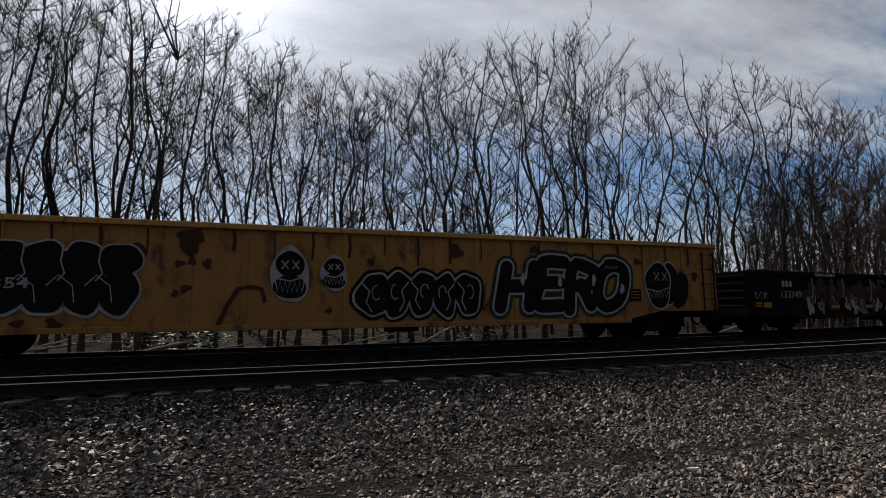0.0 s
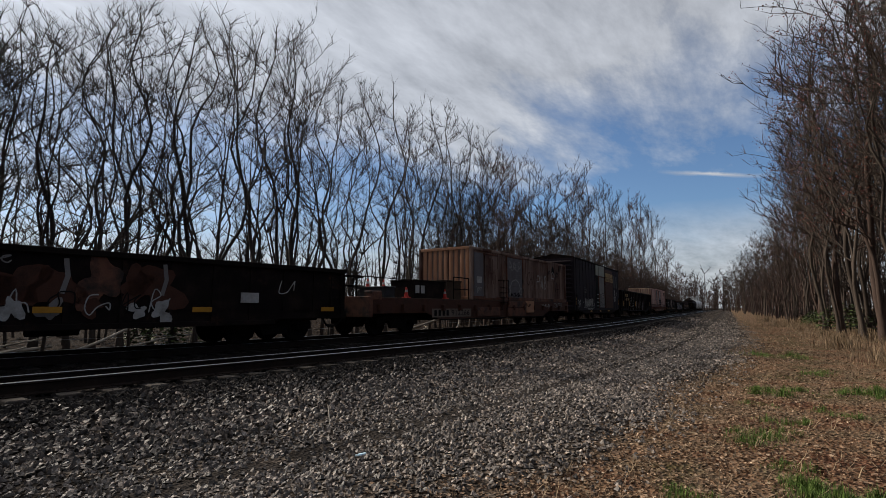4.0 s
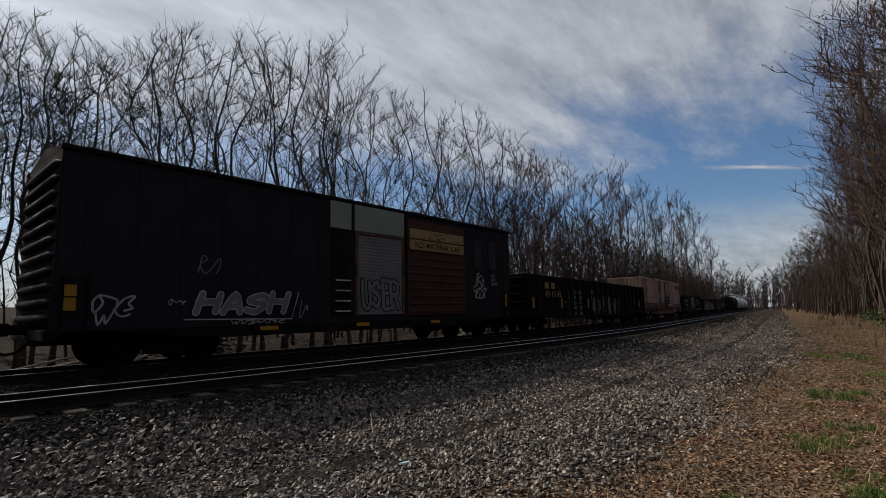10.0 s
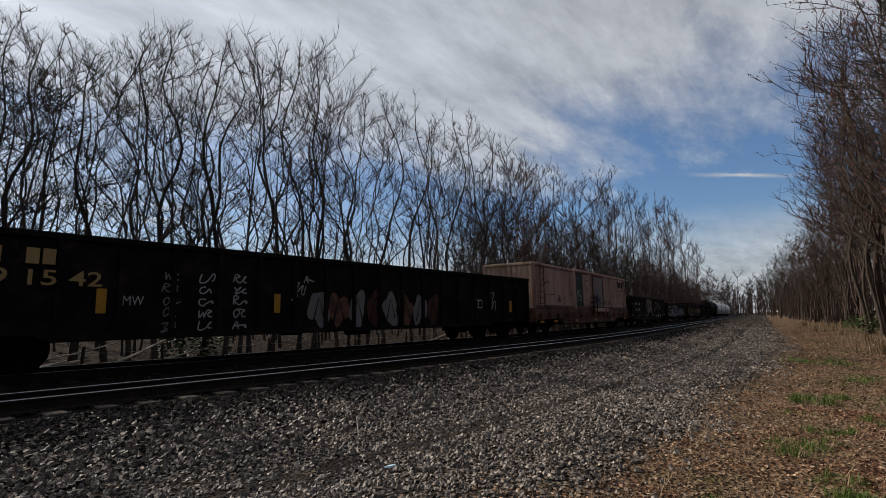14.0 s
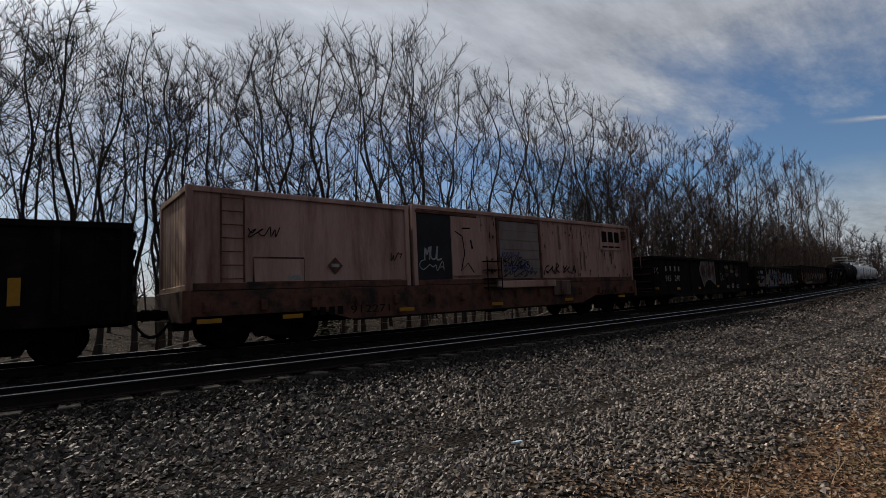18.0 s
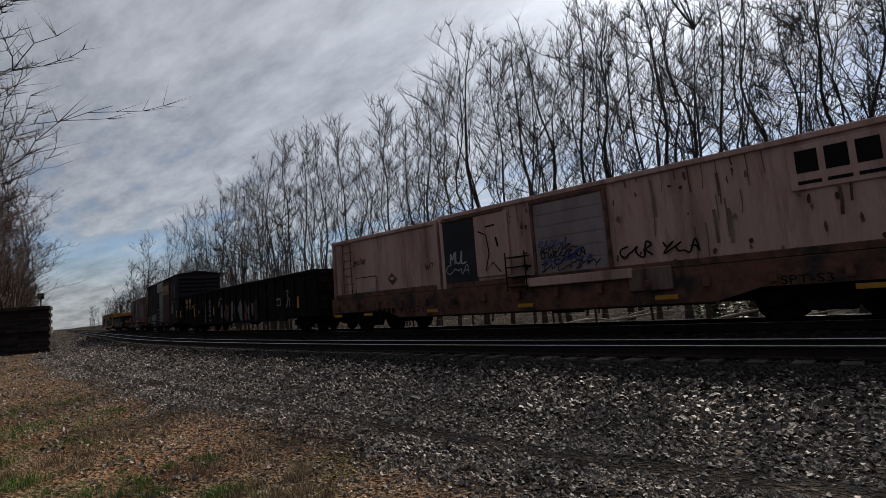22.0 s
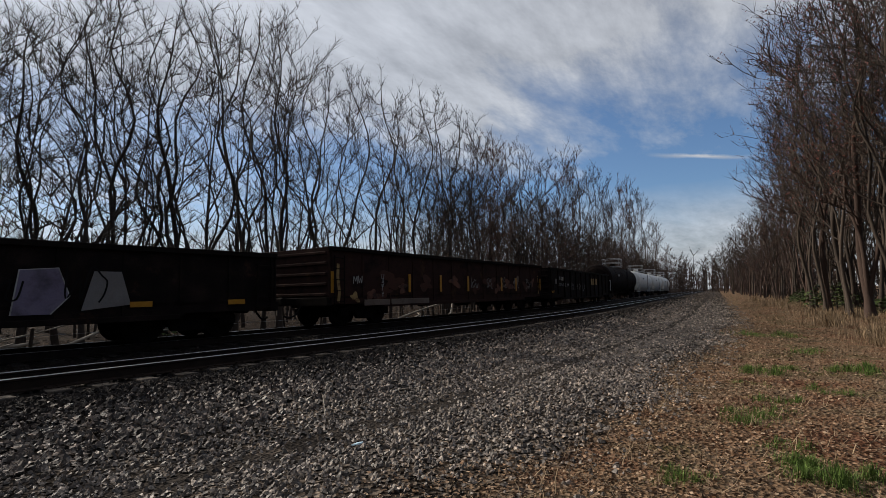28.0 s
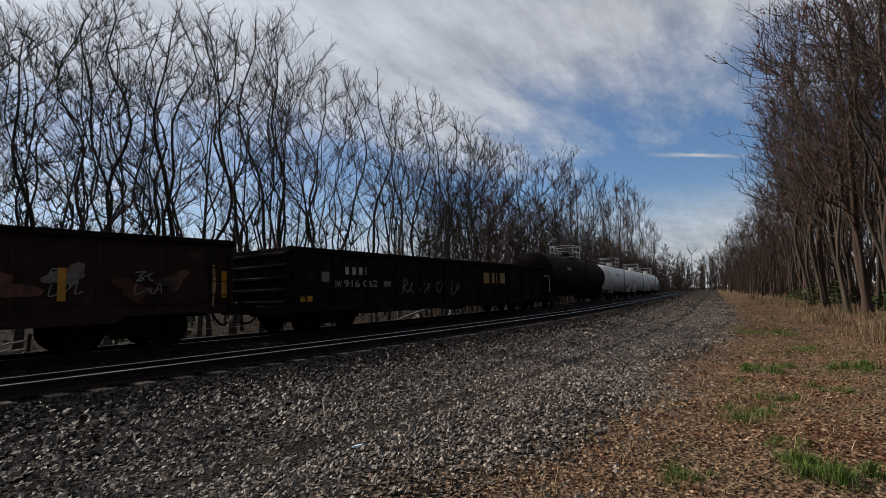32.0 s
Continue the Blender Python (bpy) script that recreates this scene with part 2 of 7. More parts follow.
mat("truck_steel", [(0.005, 0.004, 0.0034), (0.012, 0.0085, 0.007)], 0.9, spec=0.06, scale=6, fine=60, bump=0.4)
mat("box_blue", [(0.012, 0.0085, 0.0112), (0.0195, 0.0142, 0.0175)], 0.8, spec=0.1, scale=1.2, fine=40, bump=0.15, dirt=(0.035, 0.016, 0.013), dirt_at=(0.60, 0.85))
mat("rust_red", [(0.030, 0.010, 0.0065), (0.052, 0.019, 0.011), (0.02, 0.009, 0.006)], 0.8, spec=0.2, scale=2, fine=40, bump=0.3)
mat("yellow_paint", [(0.205, 0.090, 0.019), (0.31, 0.148, 0.034)], 0.65, spec=0.25, scale=2.0, fine=35, bump=0.2, stretch=(1, 1, 0.55), dirt=(0.075, 0.030, 0.014), dirt_at=(0.53, 0.64))
mat("rust_top", [(0.22, 0.10, 0.035), (0.42, 0.23, 0.06), (0.12, 0.05, 0.025)], 0.8, scale=5, fine=50, bump=0.3)
mat("cream_paint", [(0.115, 0.072, 0.056), (0.215, 0.145, 0.116)], 0.8, spec=0.15, scale=1.6, fine=30, bump=0.15, stretch=(1, 1, 0.16), dirt=(0.055, 0.024, 0.017), dirt_at=(0.44, 0.60))
# pale end paint, brightened to carry the sun on the container's end
mat("sunlit_end_cream", [(0.42, 0.27, 0.17), (0.58, 0.40, 0.27)], 0.7, spec=0.25, scale=1.2, fine=30, bump=0.1, stretch=(1, 1, 0.5), dirt=(0.17, 0.085, 0.04), dirt_at=(0.50, 0.72))
mat("tan_faded", [(0.20, 0.125, 0.050), (0.30, 0.20, 0.085)], 0.7, scale=3, fine=40, bump=0.1, stretch=(1, 1, 2.5), dirt=(0.05, 0.02, 0.012), dirt_at=(0.55, 0.66))
mat("pale_green", [(0.155, 0.160, 0.128), (0.20, 0.205, 0.17)], 0.6, spec=0.3, scale=1.5, fine=30, bump=0.08, dirt=(0.10, 0.09, 0.07), dirt_at=(0.6, 0.8))
mat("shutter_violet", [(0.060, 0.053, 0.058), (0.098, 0.087, 0.094)], 0.65, spec=0.3, scale=1.5, fine=30, bump=0.1, stretch=(1, 1, 0.4), dirt=(0.05, 0.036, 0.032), dirt_at=(0.52, 0.72))
mat("shutter_dull", [(0.105, 0.078, 0.062), (0.145, 0.11, 0.09)], 0.8, scale=2, fine=40, bump=0.1, dirt=(0.05, 0.028, 0.02), dirt_at=(0.5, 0.7))
mat("spray_green", [(0.010, 0.022, 0.012), (0.022, 0.04, 0.024)], 0.8, scale=2, fine=30, bump=0.05)
mat("rust_black", [(0.016, 0.0085, 0.0072), (0.030, 0.0145, 0.0115), (0.009, 0.0055, 0.005)], 0.9, spec=0.08, scale=1.8, fine=45, bump=0.25, dirt=(0.075, 0.040, 0.018), dirt_at=(0.60, 0.78))
mat("pink_paint", [(0.29, 0.168, 0.134), (0.43, 0.268, 0.218)], 0.8, spec=0.15, scale=1.5, fine=30, bump=0.12, stretch=(1, 1, 0.14), dirt=(0.125, 0.056, 0.040), dirt_at=(0.50, 0.70))
mat("orange_paint", [(0.26, 0.115, 0.062), (0.36, 0.19, 0.11)], 0.6, scale=2, fine=40, bump=0.2, stretch=(1, 1, 0.4), dirt=(0.12, 0.05, 0.03), dirt_at=(0.55, 0.8))
mat("flat_rust", [(0.075, 0.028, 0.018), (0.125, 0.052, 0.032), (0.04, 0.018, 0.013)], 0.8, spec=0.2, scale=2.5, fine=50, bump=0.3, dirt=(0.02, 0.015, 0.013), dirt_at=(0.46, 0.64))
mat("shutter_pink", [(0.15, 0.112, 0.102), (0.21, 0.160, 0.146)], 0.65, spec=0.3, scale=1.2, fine=30, bump=0.1, stretch=(1, 1, 0.3), dirt=(0.09, 0.055, 0.042), dirt_at=(0.52, 0.75))
mat("door_grey", [(0.105, 0.093, 0.088), (0.16, 0.145, 0.137)], 0.65, spec=0.3, scale=1.5, fine=30, bump=0.1, dirt=(0.10, 0.08, 0.07), dirt_at=(0.6, 0.8))
mat("door_dark", [(0.012, 0.011, 0.012), (0.024, 0.022, 0.023)], 0.6, scale=1.5, fine=30, bump=0.1)
mat("marker_yellow", [(0.28, 0.125, 0.011), (0.36, 0.17, 0.018)], 0.45, scale=8, fine=60, bump=0.05)
mat("white_paint", [(0.20, 0.19, 0.18), (0.36, 0.345, 0.33)], 0.6, scale=3, fine=40, bump=0.05, dirt=(0.10, 0.085, 0.075), dirt_at=(0.52, 0.75))
mat("tan_paint", [(0.21, 0.128, 0.046), (0.29, 0.19, 0.075)], 0.6, scale=3, fine=40, bump=0.05)
mat("black_paint", [(0.006, 0.0055, 0.0055), (0.012, 0.011, 0.011)], 0.9, spec=0.06, scale=3, fine=40, bump=0.05)
mat("teal_paint", [(0.020, 0.090, 0.106), (0.041, 0.135, 0.147)], 0.6, scale=1.6, fine=30, bump=0.05, dirt=(0.02, 0.017, 0.015), dirt_at=(0.48, 0.72))
mat("lilac_paint", [(0.122, 0.098, 0.147), (0.171, 0.147, 0.196)], 0.6, scale=1.6, fine=30, bump=0.05, dirt=(0.02, 0.017, 0.015), dirt_at=(0.48, 0.72))
mat("pink_spray", [(0.171, 0.041, 0.049), (0.212, 0.069, 0.073)], 0.6, scale=1.6, fine=30, bump=0.05, dirt=(0.02, 0.017, 0.015), dirt_at=(0.48, 0.72))
mat("blue_spray", [(0.020, 0.033, 0.102), (0.037, 0.057, 0.147)], 0.6, scale=1.6, fine=30, bump=0.05, dirt=(0.02, 0.017, 0.015), dirt_at=(0.48, 0.72))
mat("gold_spray", [(0.155, 0.090, 0.016), (0.196, 0.122, 0.029)], 0.6, scale=1.6, fine=30, bump=0.05, dirt=(0.02, 0.017, 0.015), dirt_at=(0.48, 0.72))
mat("cone_orange", [(0.34, 0.028, 0.020), (0.44, 0.042, 0.026)], 0.5, scale=6, fine=40, bump=0.05)
mat("tank_white", [(0.50, 0.49, 0.46), (0.64, 0.63, 0.60)], 0.5, spec=0.4, scale=1.0, fine=30, bump=0.08, stretch=(1, 1, 0.4), dirt=(0.30, 0.25, 0.20), dirt_at=(0.55, 0.8))
mat("weathered_wood", [(0.035, 0.022, 0.015), (0.080, 0.052, 0.034)], 0.85, scale=3, fine=40, bump=0.5, stretch=(0.2, 1, 1), rand=0.2)
mat("galvanised", [(0.32, 0.33, 0.34), (0.42, 0.43, 0.44)], 0.45, 0.8, scale=6, fine=60, bump=0.05)
mat("dead_wood", [(0.22, 0.19, 0.15), (0.38, 0.34, 0.29)], 0.9, scale=4, fine=40, bump=0.4, rand=0.25)
mat("litter_blue", [(0.35, 0.55, 0.70), (0.6, 0.75, 0.82)], 0.4, scale=20, fine=80, bump=0.05)


def ground_material():
    """Gravel, road dust and leaf litter by the sideways distance from the track, with ragged borders."""
    m = bpy.data.materials.new("ground_cover")
    m.use_nodes = True
    nd, ln = m.node_tree.nodes, m.node_tree.links
    b = nd["Principled BSDF"]
    b.inputs["Roughness"].default_value = 1.0
    b.inputs["Specular IOR Level"].default_value = 0.05
    at = nd.new("ShaderNodeAttribute")
    at.attribute_name = "off"
    tc = nd.new("ShaderNodeTexCoord")

    def nz(s, d, r=0.6):
        n = nd.new("ShaderNodeTexNoise")
        n.inputs["Scale"].default_value, n.inputs["Detail"].default_value, n.inputs["Roughness"].default_value = s, d, r
        ln.new(tc.outputs["Object"], n.inputs["Vector"])
        return n.outputs[0]

    def ramp(src, stops):
        r = nd.new("ShaderNodeValToRGB")
        while len(r.color_ramp.elements) < len(stops):
            r.color_ramp.elements.new(0.5)
        for e, (p, c) in zip(r.color_ramp.elements, stops):
            e.position, e.color = p, (*c, 1)
        ln.new(src, r.inputs[0])
        return r.outputs[0]

    def mixed(f, a, c):
        x = nd.new("ShaderNodeMix")
        x.data_type = "RGBA"
        ln.new(f, x.inputs["Factor"]), ln.new(a, x.inputs[6]), ln.new(c, x.inputs[7])
        return x.outputs[2]

    vor = nd.new("ShaderNodeTexVoronoi")
    vor.inputs["Scale"].default_value = 22
    ln.new(tc.outputs["Object"], vor.inputs["Vector"])
    gravel = ramp(vor.outputs["Color"], [(0.15, (0.008, 0.0066, 0.0056)), (0.55, (0.033, 0.0258, 0.0205)), (0.97, (0.20, 0.163, 0.134))])
    dust = ramp(nz(30, 6), [(0.3, (0.016, 0.0135, 0.0115)), (0.7, (0.050, 0.042, 0.037))])
    litter = ramp(nz(18, 8, 0.75), [(0.32, (0.04, 0.024, 0.016)), (0.5, (0.135, 0.092, 0.060)), (0.70, (0.31, 0.238, 0.172))])
    # straw, rust-brown and mossy drifts in the leaf litter
    drift = nd.new("ShaderNodeMix")
    drift.data_type, drift.blend_type = "RGBA", "MULTIPLY"
    drift.inputs["Factor"].default_value = 1.0
    ln.new(litter, drift.inputs[6])
    ln.new(ramp(nz(0.9, 5, 0.65), [(0.36, (0.55, 0.62, 0.42)), (0.47, (0.95, 0.95, 0.9)), (0.56, (1.15, 0.98, 0.88)), (0.66, (0.72, 0.50, 0.45))]), drift.inputs[7])
    litter = drift.outputs[2]
    # woods floor: tree and train shade painted in as near-black brown
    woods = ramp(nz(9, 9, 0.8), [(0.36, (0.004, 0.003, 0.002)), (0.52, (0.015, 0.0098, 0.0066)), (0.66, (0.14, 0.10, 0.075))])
    ragged = nd.new("ShaderNodeMath")
    ragged.operation = "MULTIPLY_ADD"
    ln.new(nz(1.1, 7, 0.7), ragged.inputs[0])
    ragged.inputs[1].default_value = 1.8
    ln.new(at.outputs["Fac"], ragged.inputs[2])

    def step(lo, hi):
        r = nd.new("ShaderNodeMapRange")
        r.inputs["From Min"].default_value, r.inputs["From Max"].default_value = lo, hi
        ln.new(ragged.outputs[0], r.inputs[0])
        return r.outputs[0]

    # wheel lines and drifts that run along the road
    sx = nd.new("ShaderNodeSeparateXYZ")
    ln.new(tc.outputs["Object"], sx.inputs[0])
    cb = nd.new("ShaderNodeCombineXYZ")
    for k, (src, f) in enumerate(((sx.outputs[0], 0.10), (at.outputs["Fac"], 2.6))):
        mm = nd.new("ShaderNodeMath")
        mm.operation = "MULTIPLY"
        mm.inputs[1].default_value = f
        ln.new(src, mm.inputs[0]), ln.new(mm.outputs[0], cb.inputs[k])
    sn = nd.new("ShaderNodeTexNoise")
    sn.inputs["Scale"].default_value, sn.inputs["Detail"].default_value, sn.inputs["Roughness"].default_value = 1.0, 2, 0.5
    ln.new(cb.outputs[0], sn.inputs["Vector"])
    streak = ramp(sn.outputs[0], [(0.32, (0.5, 0.5, 0.5)), (0.52, (0.95, 0.95, 0.95)), (0.68, (1.5, 1.48, 1.45))])
    mul = nd.new("ShaderNodeMix")
    mul.data_type, mul.blend_type = "RGBA", "MULTIPLY"
    mul.inputs["Factor"].default_value = 1.0
    ln.new(gravel, mul.inputs[6]), ln.new(streak, mul.inputs[7])
    gravel = mul.outputs[2]
    # sideways metres plus 0.9: litter up to the verge, dusty road ruts, ballast, woods floor past the tracks
    vg = nd.new("ShaderNodeAttribute")
    vg.attribute_name = "verge"
    rough_edge = nd.new("ShaderNodeMath")
    rough_edge.operation = "MULTIPLY_ADD"
    ln.new(nz(1.1, 7, 0.7), rough_edge.inputs[0])
    rough_edge.inputs[1].default_value = 1.6
    ln.new(vg.outputs["Fac"], rough_edge.inputs[2])
    border = nd.new("ShaderNodeMapRange")
    border.inputs["From Min"].default_value, border.inputs["From Max"].default_value = 0.55, 1.05
    ln.new(rough_edge.outputs[0], border.inputs[0])
    col = mixed(border.outputs[0], litter, gravel)
    rut = nd.new("ShaderNodeMath")
    rut.operation = "MULTIPLY"
    ln.new(step(4.7, 5.0), rut.inputs[0]), ln.new(step(5.45, 5.2), rut.inputs[1])
    col = mixed(rut.outputs[0], col, dust)
    # bed tone between the tracks carries oil and painted train shade
    oily_shade = ramp(vor.outputs["Color"], [(0.1, (0.005, 0.0042, 0.0036)), (0.5, (0.011, 0.009, 0.008)), (0.95, (0.028, 0.023, 0.02))])
    col = mixed(step(8.3, 9.0), col, oily_shade)
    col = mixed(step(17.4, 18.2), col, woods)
    ln.new(col, b.inputs["Base Color"])
    bp = nd.new("ShaderNodeBump")
    bp.inputs["Strength"].default_value, bp.inputs["Distance"].default_value = 1.0, 0.05
    ln.new(vor.outputs["Distance"], bp.inputs["Height"]), ln.new(bp.outputs[0], b.inputs["Normal"])
    return m


MATS["ground_cover"] = ground_material()

# ---- building helpers ----
class Shape:
    """Collects faces for one mesh."""

    def __init__(self):
        self.v, self.f = [], []

    def add(self, verts, faces):
        n = len(self.v)
        self.v.extend(tuple(p) for p in verts)
        self.f.extend(tuple(i + n for i in q) for q in faces)
        return self

    def box(self, x0, x1, y0, y1, z0, z1, bev=0.01, m=None):
        """A box with chamfered edges."""
        b = min(bev, (x1 - x0) * 0.3, (y1 - y0) * 0.3, (z1 - z0) * 0.3)
        lo, hi = (x0, y0, z0), (x1, y1, z1)
        vs, idx = [], {}
        for sx in (0, 1):
            for sy in (0, 1):
                for sz in (0, 1):
                    s = (sx, sy, sz)
                    for a in range(3):
                        p = [(hi[i] - b if s[i] else lo[i] + b) for i in range(3)]
                        p[a] = hi[a] if s[a] else lo[a]
                        idx[(s, a)] = len(vs)
                        vs.append(Vector(p))
        fs = []
        for a in range(3):
            u, w = (a + 1) % 3, (a + 2) % 3
            for s in (0, 1):
                ring = []
                for du, dw in ((0, 0), (1, 0), (1, 1), (0, 1)):
                    k = [0, 0, 0]
                    k[a], k[u], k[w] = s, du, dw
                    ring.append(idx[(tuple(k), a)])
                fs.append(ring if s else ring[::-1])
            for du in (0, 1):
                for dw in (0, 1):
                    k0, k1 = [0, 0, 0], [0, 0, 0]
                    k0[a], k1[a] = 0, 1
                    for k in (k0, k1):
                        k[u], k[w] = du, dw
                    k0, k1 = tuple(k0), tuple(k1)
                    q = [idx[(k0, u)], idx[(k1, u)], idx[(k1, w)], idx[(k0, w)]]
                    fs.append(q if du != dw else q[::-1])
        for sx in (0, 1):
            for sy in (0, 1):
                for sz in (0, 1):
                    q = [idx[((sx, sy, sz), a)] for a in range(3)]
                    fs.append(q if (sx + sy + sz) % 2 else q[::-1])
        if m is not None:
            vs = [m @ p for p in vs]
        return self.add(vs, fs)

    def tube(self, p, q, r, r2=None, n=8, caps=True):
        p, q = Vector(p), Vector(q)
        r2 = r if r2 is None else r2
        d = (q - p).normalized()
        a = d.orthogonal().normalized()
        b = d.cross(a)
        vs = []
        for c, rad in ((p, r), (q, r2)):
            for i in range(n):
                t = 2 * math.pi * i / n
                vs.append(c + (a * math.cos(t) + b * math.sin(t)) * rad)
        fs = [(i, (i + 1) % n, n + (i + 1) % n, n + i) for i in range(n)]
        if caps:
            fs += [tuple(range(n))[::-1], tuple(range(n, 2 * n))]
        return self.add(vs, fs)

    def lathe(self, prof, n, m):
        """prof: (distance along axis z, radius) rows, turned round z, laid by m."""
        vs = [m @ Vector((r * math.cos(2 * math.pi * i / n), r * math.sin(2 * math.pi * i / n), h)) for h, r in prof for i in range(n)]
        fs = [(k * n + i, k * n + (i + 1) % n, (k + 1) * n + (i + 1) % n, (k + 1) * n + i) for k in range(len(prof) - 1) for i in range(n)]
        return self.add(vs, fs)

    def plate(self, pts, depth, m):
        """A flat outline (x, z) of some depth in y, laid by m."""
        n = len(pts)
        vs = [m @ Vector((x, y, z)) for y in (0, depth) for x, z in pts]
        fs = [tuple(range(n)), tuple(range(n, 2 * n))[::-1]] + [(i, n + i, n + (i + 1) % n, (i + 1) % n) for i in range(n)]
        return self.add(vs, fs)

    def mesh(self, name, smooth=False):
        me = bpy.data.meshes.new(name)
        me.from_pydata(self.v, [], self.f)
        me.update()
        bm = bmesh.new()
        bm.from_mesh(me)
        bmesh.ops.recalc_face_normals(bm, faces=bm.faces)
        bm.to_mesh(me)
        bm.free()
        if smooth:
            me.shade_smooth()
        return me


def put(ob, material, parent=None, label=""):
    if material:
        ob.data.materials.append(MATS[material])
    if parent:
        ob.parent = parent
    return tagged(ob, label)


def part(name, shape, material, parent, label="", smooth=False):
    return put(new(name, shape.mesh(name, smooth)), material, parent, label)


def thing(name, label, category, m=None, group=""):
    ob = new(name)
    ob.empty_display_size = 0.3
    if m is not None:
        ob.matrix_world = m
    return tagged(ob, label, category, group)


def quick(name, verts, faces, material, smooth=False):
    me = bpy.data.meshes.new(name)
    me.from_pydata(verts, [], faces)
    me.materials.append(MATS[material])
    if smooth:
        me.shade_smooth()
    return me


# ---- the line of the tracks ----
CURVE = 0.00255


def bend(x):
    """Where the curve ends and the straight begins, on x's side."""
    return 33.0 if x > 0 else 42.0


def sag(x):
    """How far the line has bent away from the straight at x."""
    a, b = abs(x), bend(x)
    return CURVE * a * a if a <= b else CURVE * b * b + 2 * CURVE * b * (a - b)


def slope(x):
    return math.copysign(2 * CURVE * min(abs(x), bend(x)), x)


ARC_X = np.linspace(-420, 420, 8401)
ARC_S = np.concatenate([[0], np.cumsum(np.hypot(np.diff(ARC_X), np.diff([sag(x) for x in ARC_X])))])
ARC_S -= np.interp(0, ARC_X, ARC_S)


def along(s, y0):
    """The point of the line y0 at arc s, and its heading."""
    x = float(np.interp(s, ARC_S, ARC_X))
    return x, y0 + sag(x), math.atan(slope(x))


NEAR_Y, FAR_Y = 9.0, 13.42
EYE_GROUND = -0.42


def lie(off):
    """Height of the ground at a sideways offset from the bent line."""
    pts = ((-60, -0.1), (-12, -0.35), (-3, -0.43), (3.4, -0.42), (4.6, -0.46), (5.4, -0.38), (7.0, -0.20), (7.5, -0.165), (10.6, -0.205), (11.6, -0.25), (12.0, -0.20), (14.9, -0.20), (15.6, -0.3), (18, -0.75), (24, -0.7), (34, -0.35), (60, 1.5), (120, 3.5), (400, 10.0))
    return float(np.interp(off, [p[0] for p in pts], [p[1] for p in pts]))


def verge_edge(x):
    """Sideways offset at which the leaf litter gives way to the stones of the road."""
    return 2.35 - 0.48 * math.tanh(x / 3.0) + 0.35 * max(0.0, math.tanh(-x / 4.0))


# ---- ground ----
def build_ground():
    xs = np.concatenate([-np.geomspace(1500, 30, 34), np.linspace(-29, 40, 139), np.geomspace(41, 1500, 36)])
    offs = np.concatenate([-np.geomspace(1200, 9, 18), np.linspace(-8, 19, 109), np.geomspace(20, 1200, 26)])
    verts, offv, verge = [], [], []
    for x in xs:
        for o in offs:
            bumpy = 0.05 * noise.noise((x * 0.35, o * 0.35, 0)) + 0.018 * noise.noise((x * 1.7, o * 1.7, 3))
            if 6.9 < o < 15.3:
                bumpy *= 0.2
            if o > 20 or o < -6:
                bumpy += 0.25 * noise.noise((x * 0.07, o * 0.07, 5))
            verts.append((x, o + sag(x), lie(o) + bumpy))
            offv.append(o)
            verge.append(o - verge_edge(x))
    n = len(offs)
    faces = [(i * n + j, (i + 1) * n + j, (i + 1) * n + j + 1, i * n + j + 1) for i in range(len(xs) - 1) for j in range(n - 1)]
    me = quick("ground", verts, faces, "ground_cover", True)
    me.attributes.new("off", "FLOAT", "POINT").data.foreach_set("value", offv)
    me.attributes.new("verge", "FLOAT", "POINT").data.foreach_set("value", verge)
    return tagged(new("ground", me), "grey gravel track bed, dusty service road and brown leaf litter", "ground", kind="structure")


build_ground()


# ---- scattered stones, leaves, grass ----
def scatter(name, material, base, faces, places, label, category, smooth=False):
    """Joins many copies of a small shape: places are rows of x, y, z, size, yaw, tilt, squash."""
    base = np.array(base, float)
    k = len(base)
    rng = np.random.default_rng(len(places))
    allv = np.empty((len(places), k, 3))
    p = np.asarray(places, float)
    cy, sy, ct, st = np.cos(p[:, 4]), np.sin(p[:, 4]), np.cos(p[:, 5]), np.sin(p[:, 5])
    jig = 1 + rng.uniform(-0.28, 0.28, (len(places), k, 1)) if smooth is False else 1
    b = base[None] * jig * p[:, 3][:, None, None]
    z = b[..., 2] * p[:, 6][:, None]
    x, y = b[..., 0], b[..., 1]
    y, z = y * ct[:, None] - z * st[:, None], y * st[:, None] + z * ct[:, None]
    allv[..., 0] = x * cy[:, None] - y * sy[:, None] + p[:, 0][:, None]
    allv[..., 1] = x * sy[:, None] + y * cy[:, None] + p[:, 1][:, None]
    allv[..., 2] = z + p[:, 2][:, None]
    fl = len(faces[0])
    f = (np.array(faces)[None] + (np.arange(len(places)) * k)[:, None, None]).reshape(-1, fl)
    me = bpy.data.meshes.new(name)
    me.vertices.add(len(places) * k)
    me.vertices.foreach_set("co", allv.ravel())
    me.loops.add(f.size)
    me.loops.foreach_set("vertex_index", f.ravel().astype(np.int32))
    me.polygons.add(len(f))
    me.polygons.foreach_set("loop_start", np.arange(0, f.size, fl, dtype=np.int32))
    me.polygons.foreach_set("loop_total", np.full(len(f), fl, dtype=np.int32))
    me.update()
    me.validate()
    if not smooth:
        me.shade_flat()
    me.materials.append(MATS[material])
    return tagged(new(name, me), label, category, kind="stuff")


OCTA = [(1.15, 0.1, -0.25), (0.35, 0.85, -0.2), (-0.95, 0.4, -0.3), (-0.5, -0.75, -0.2), (0.55, -0.7, -0.3), (0.35, 0.15, 0.62), (-0.4, -0.1, 0.5)]
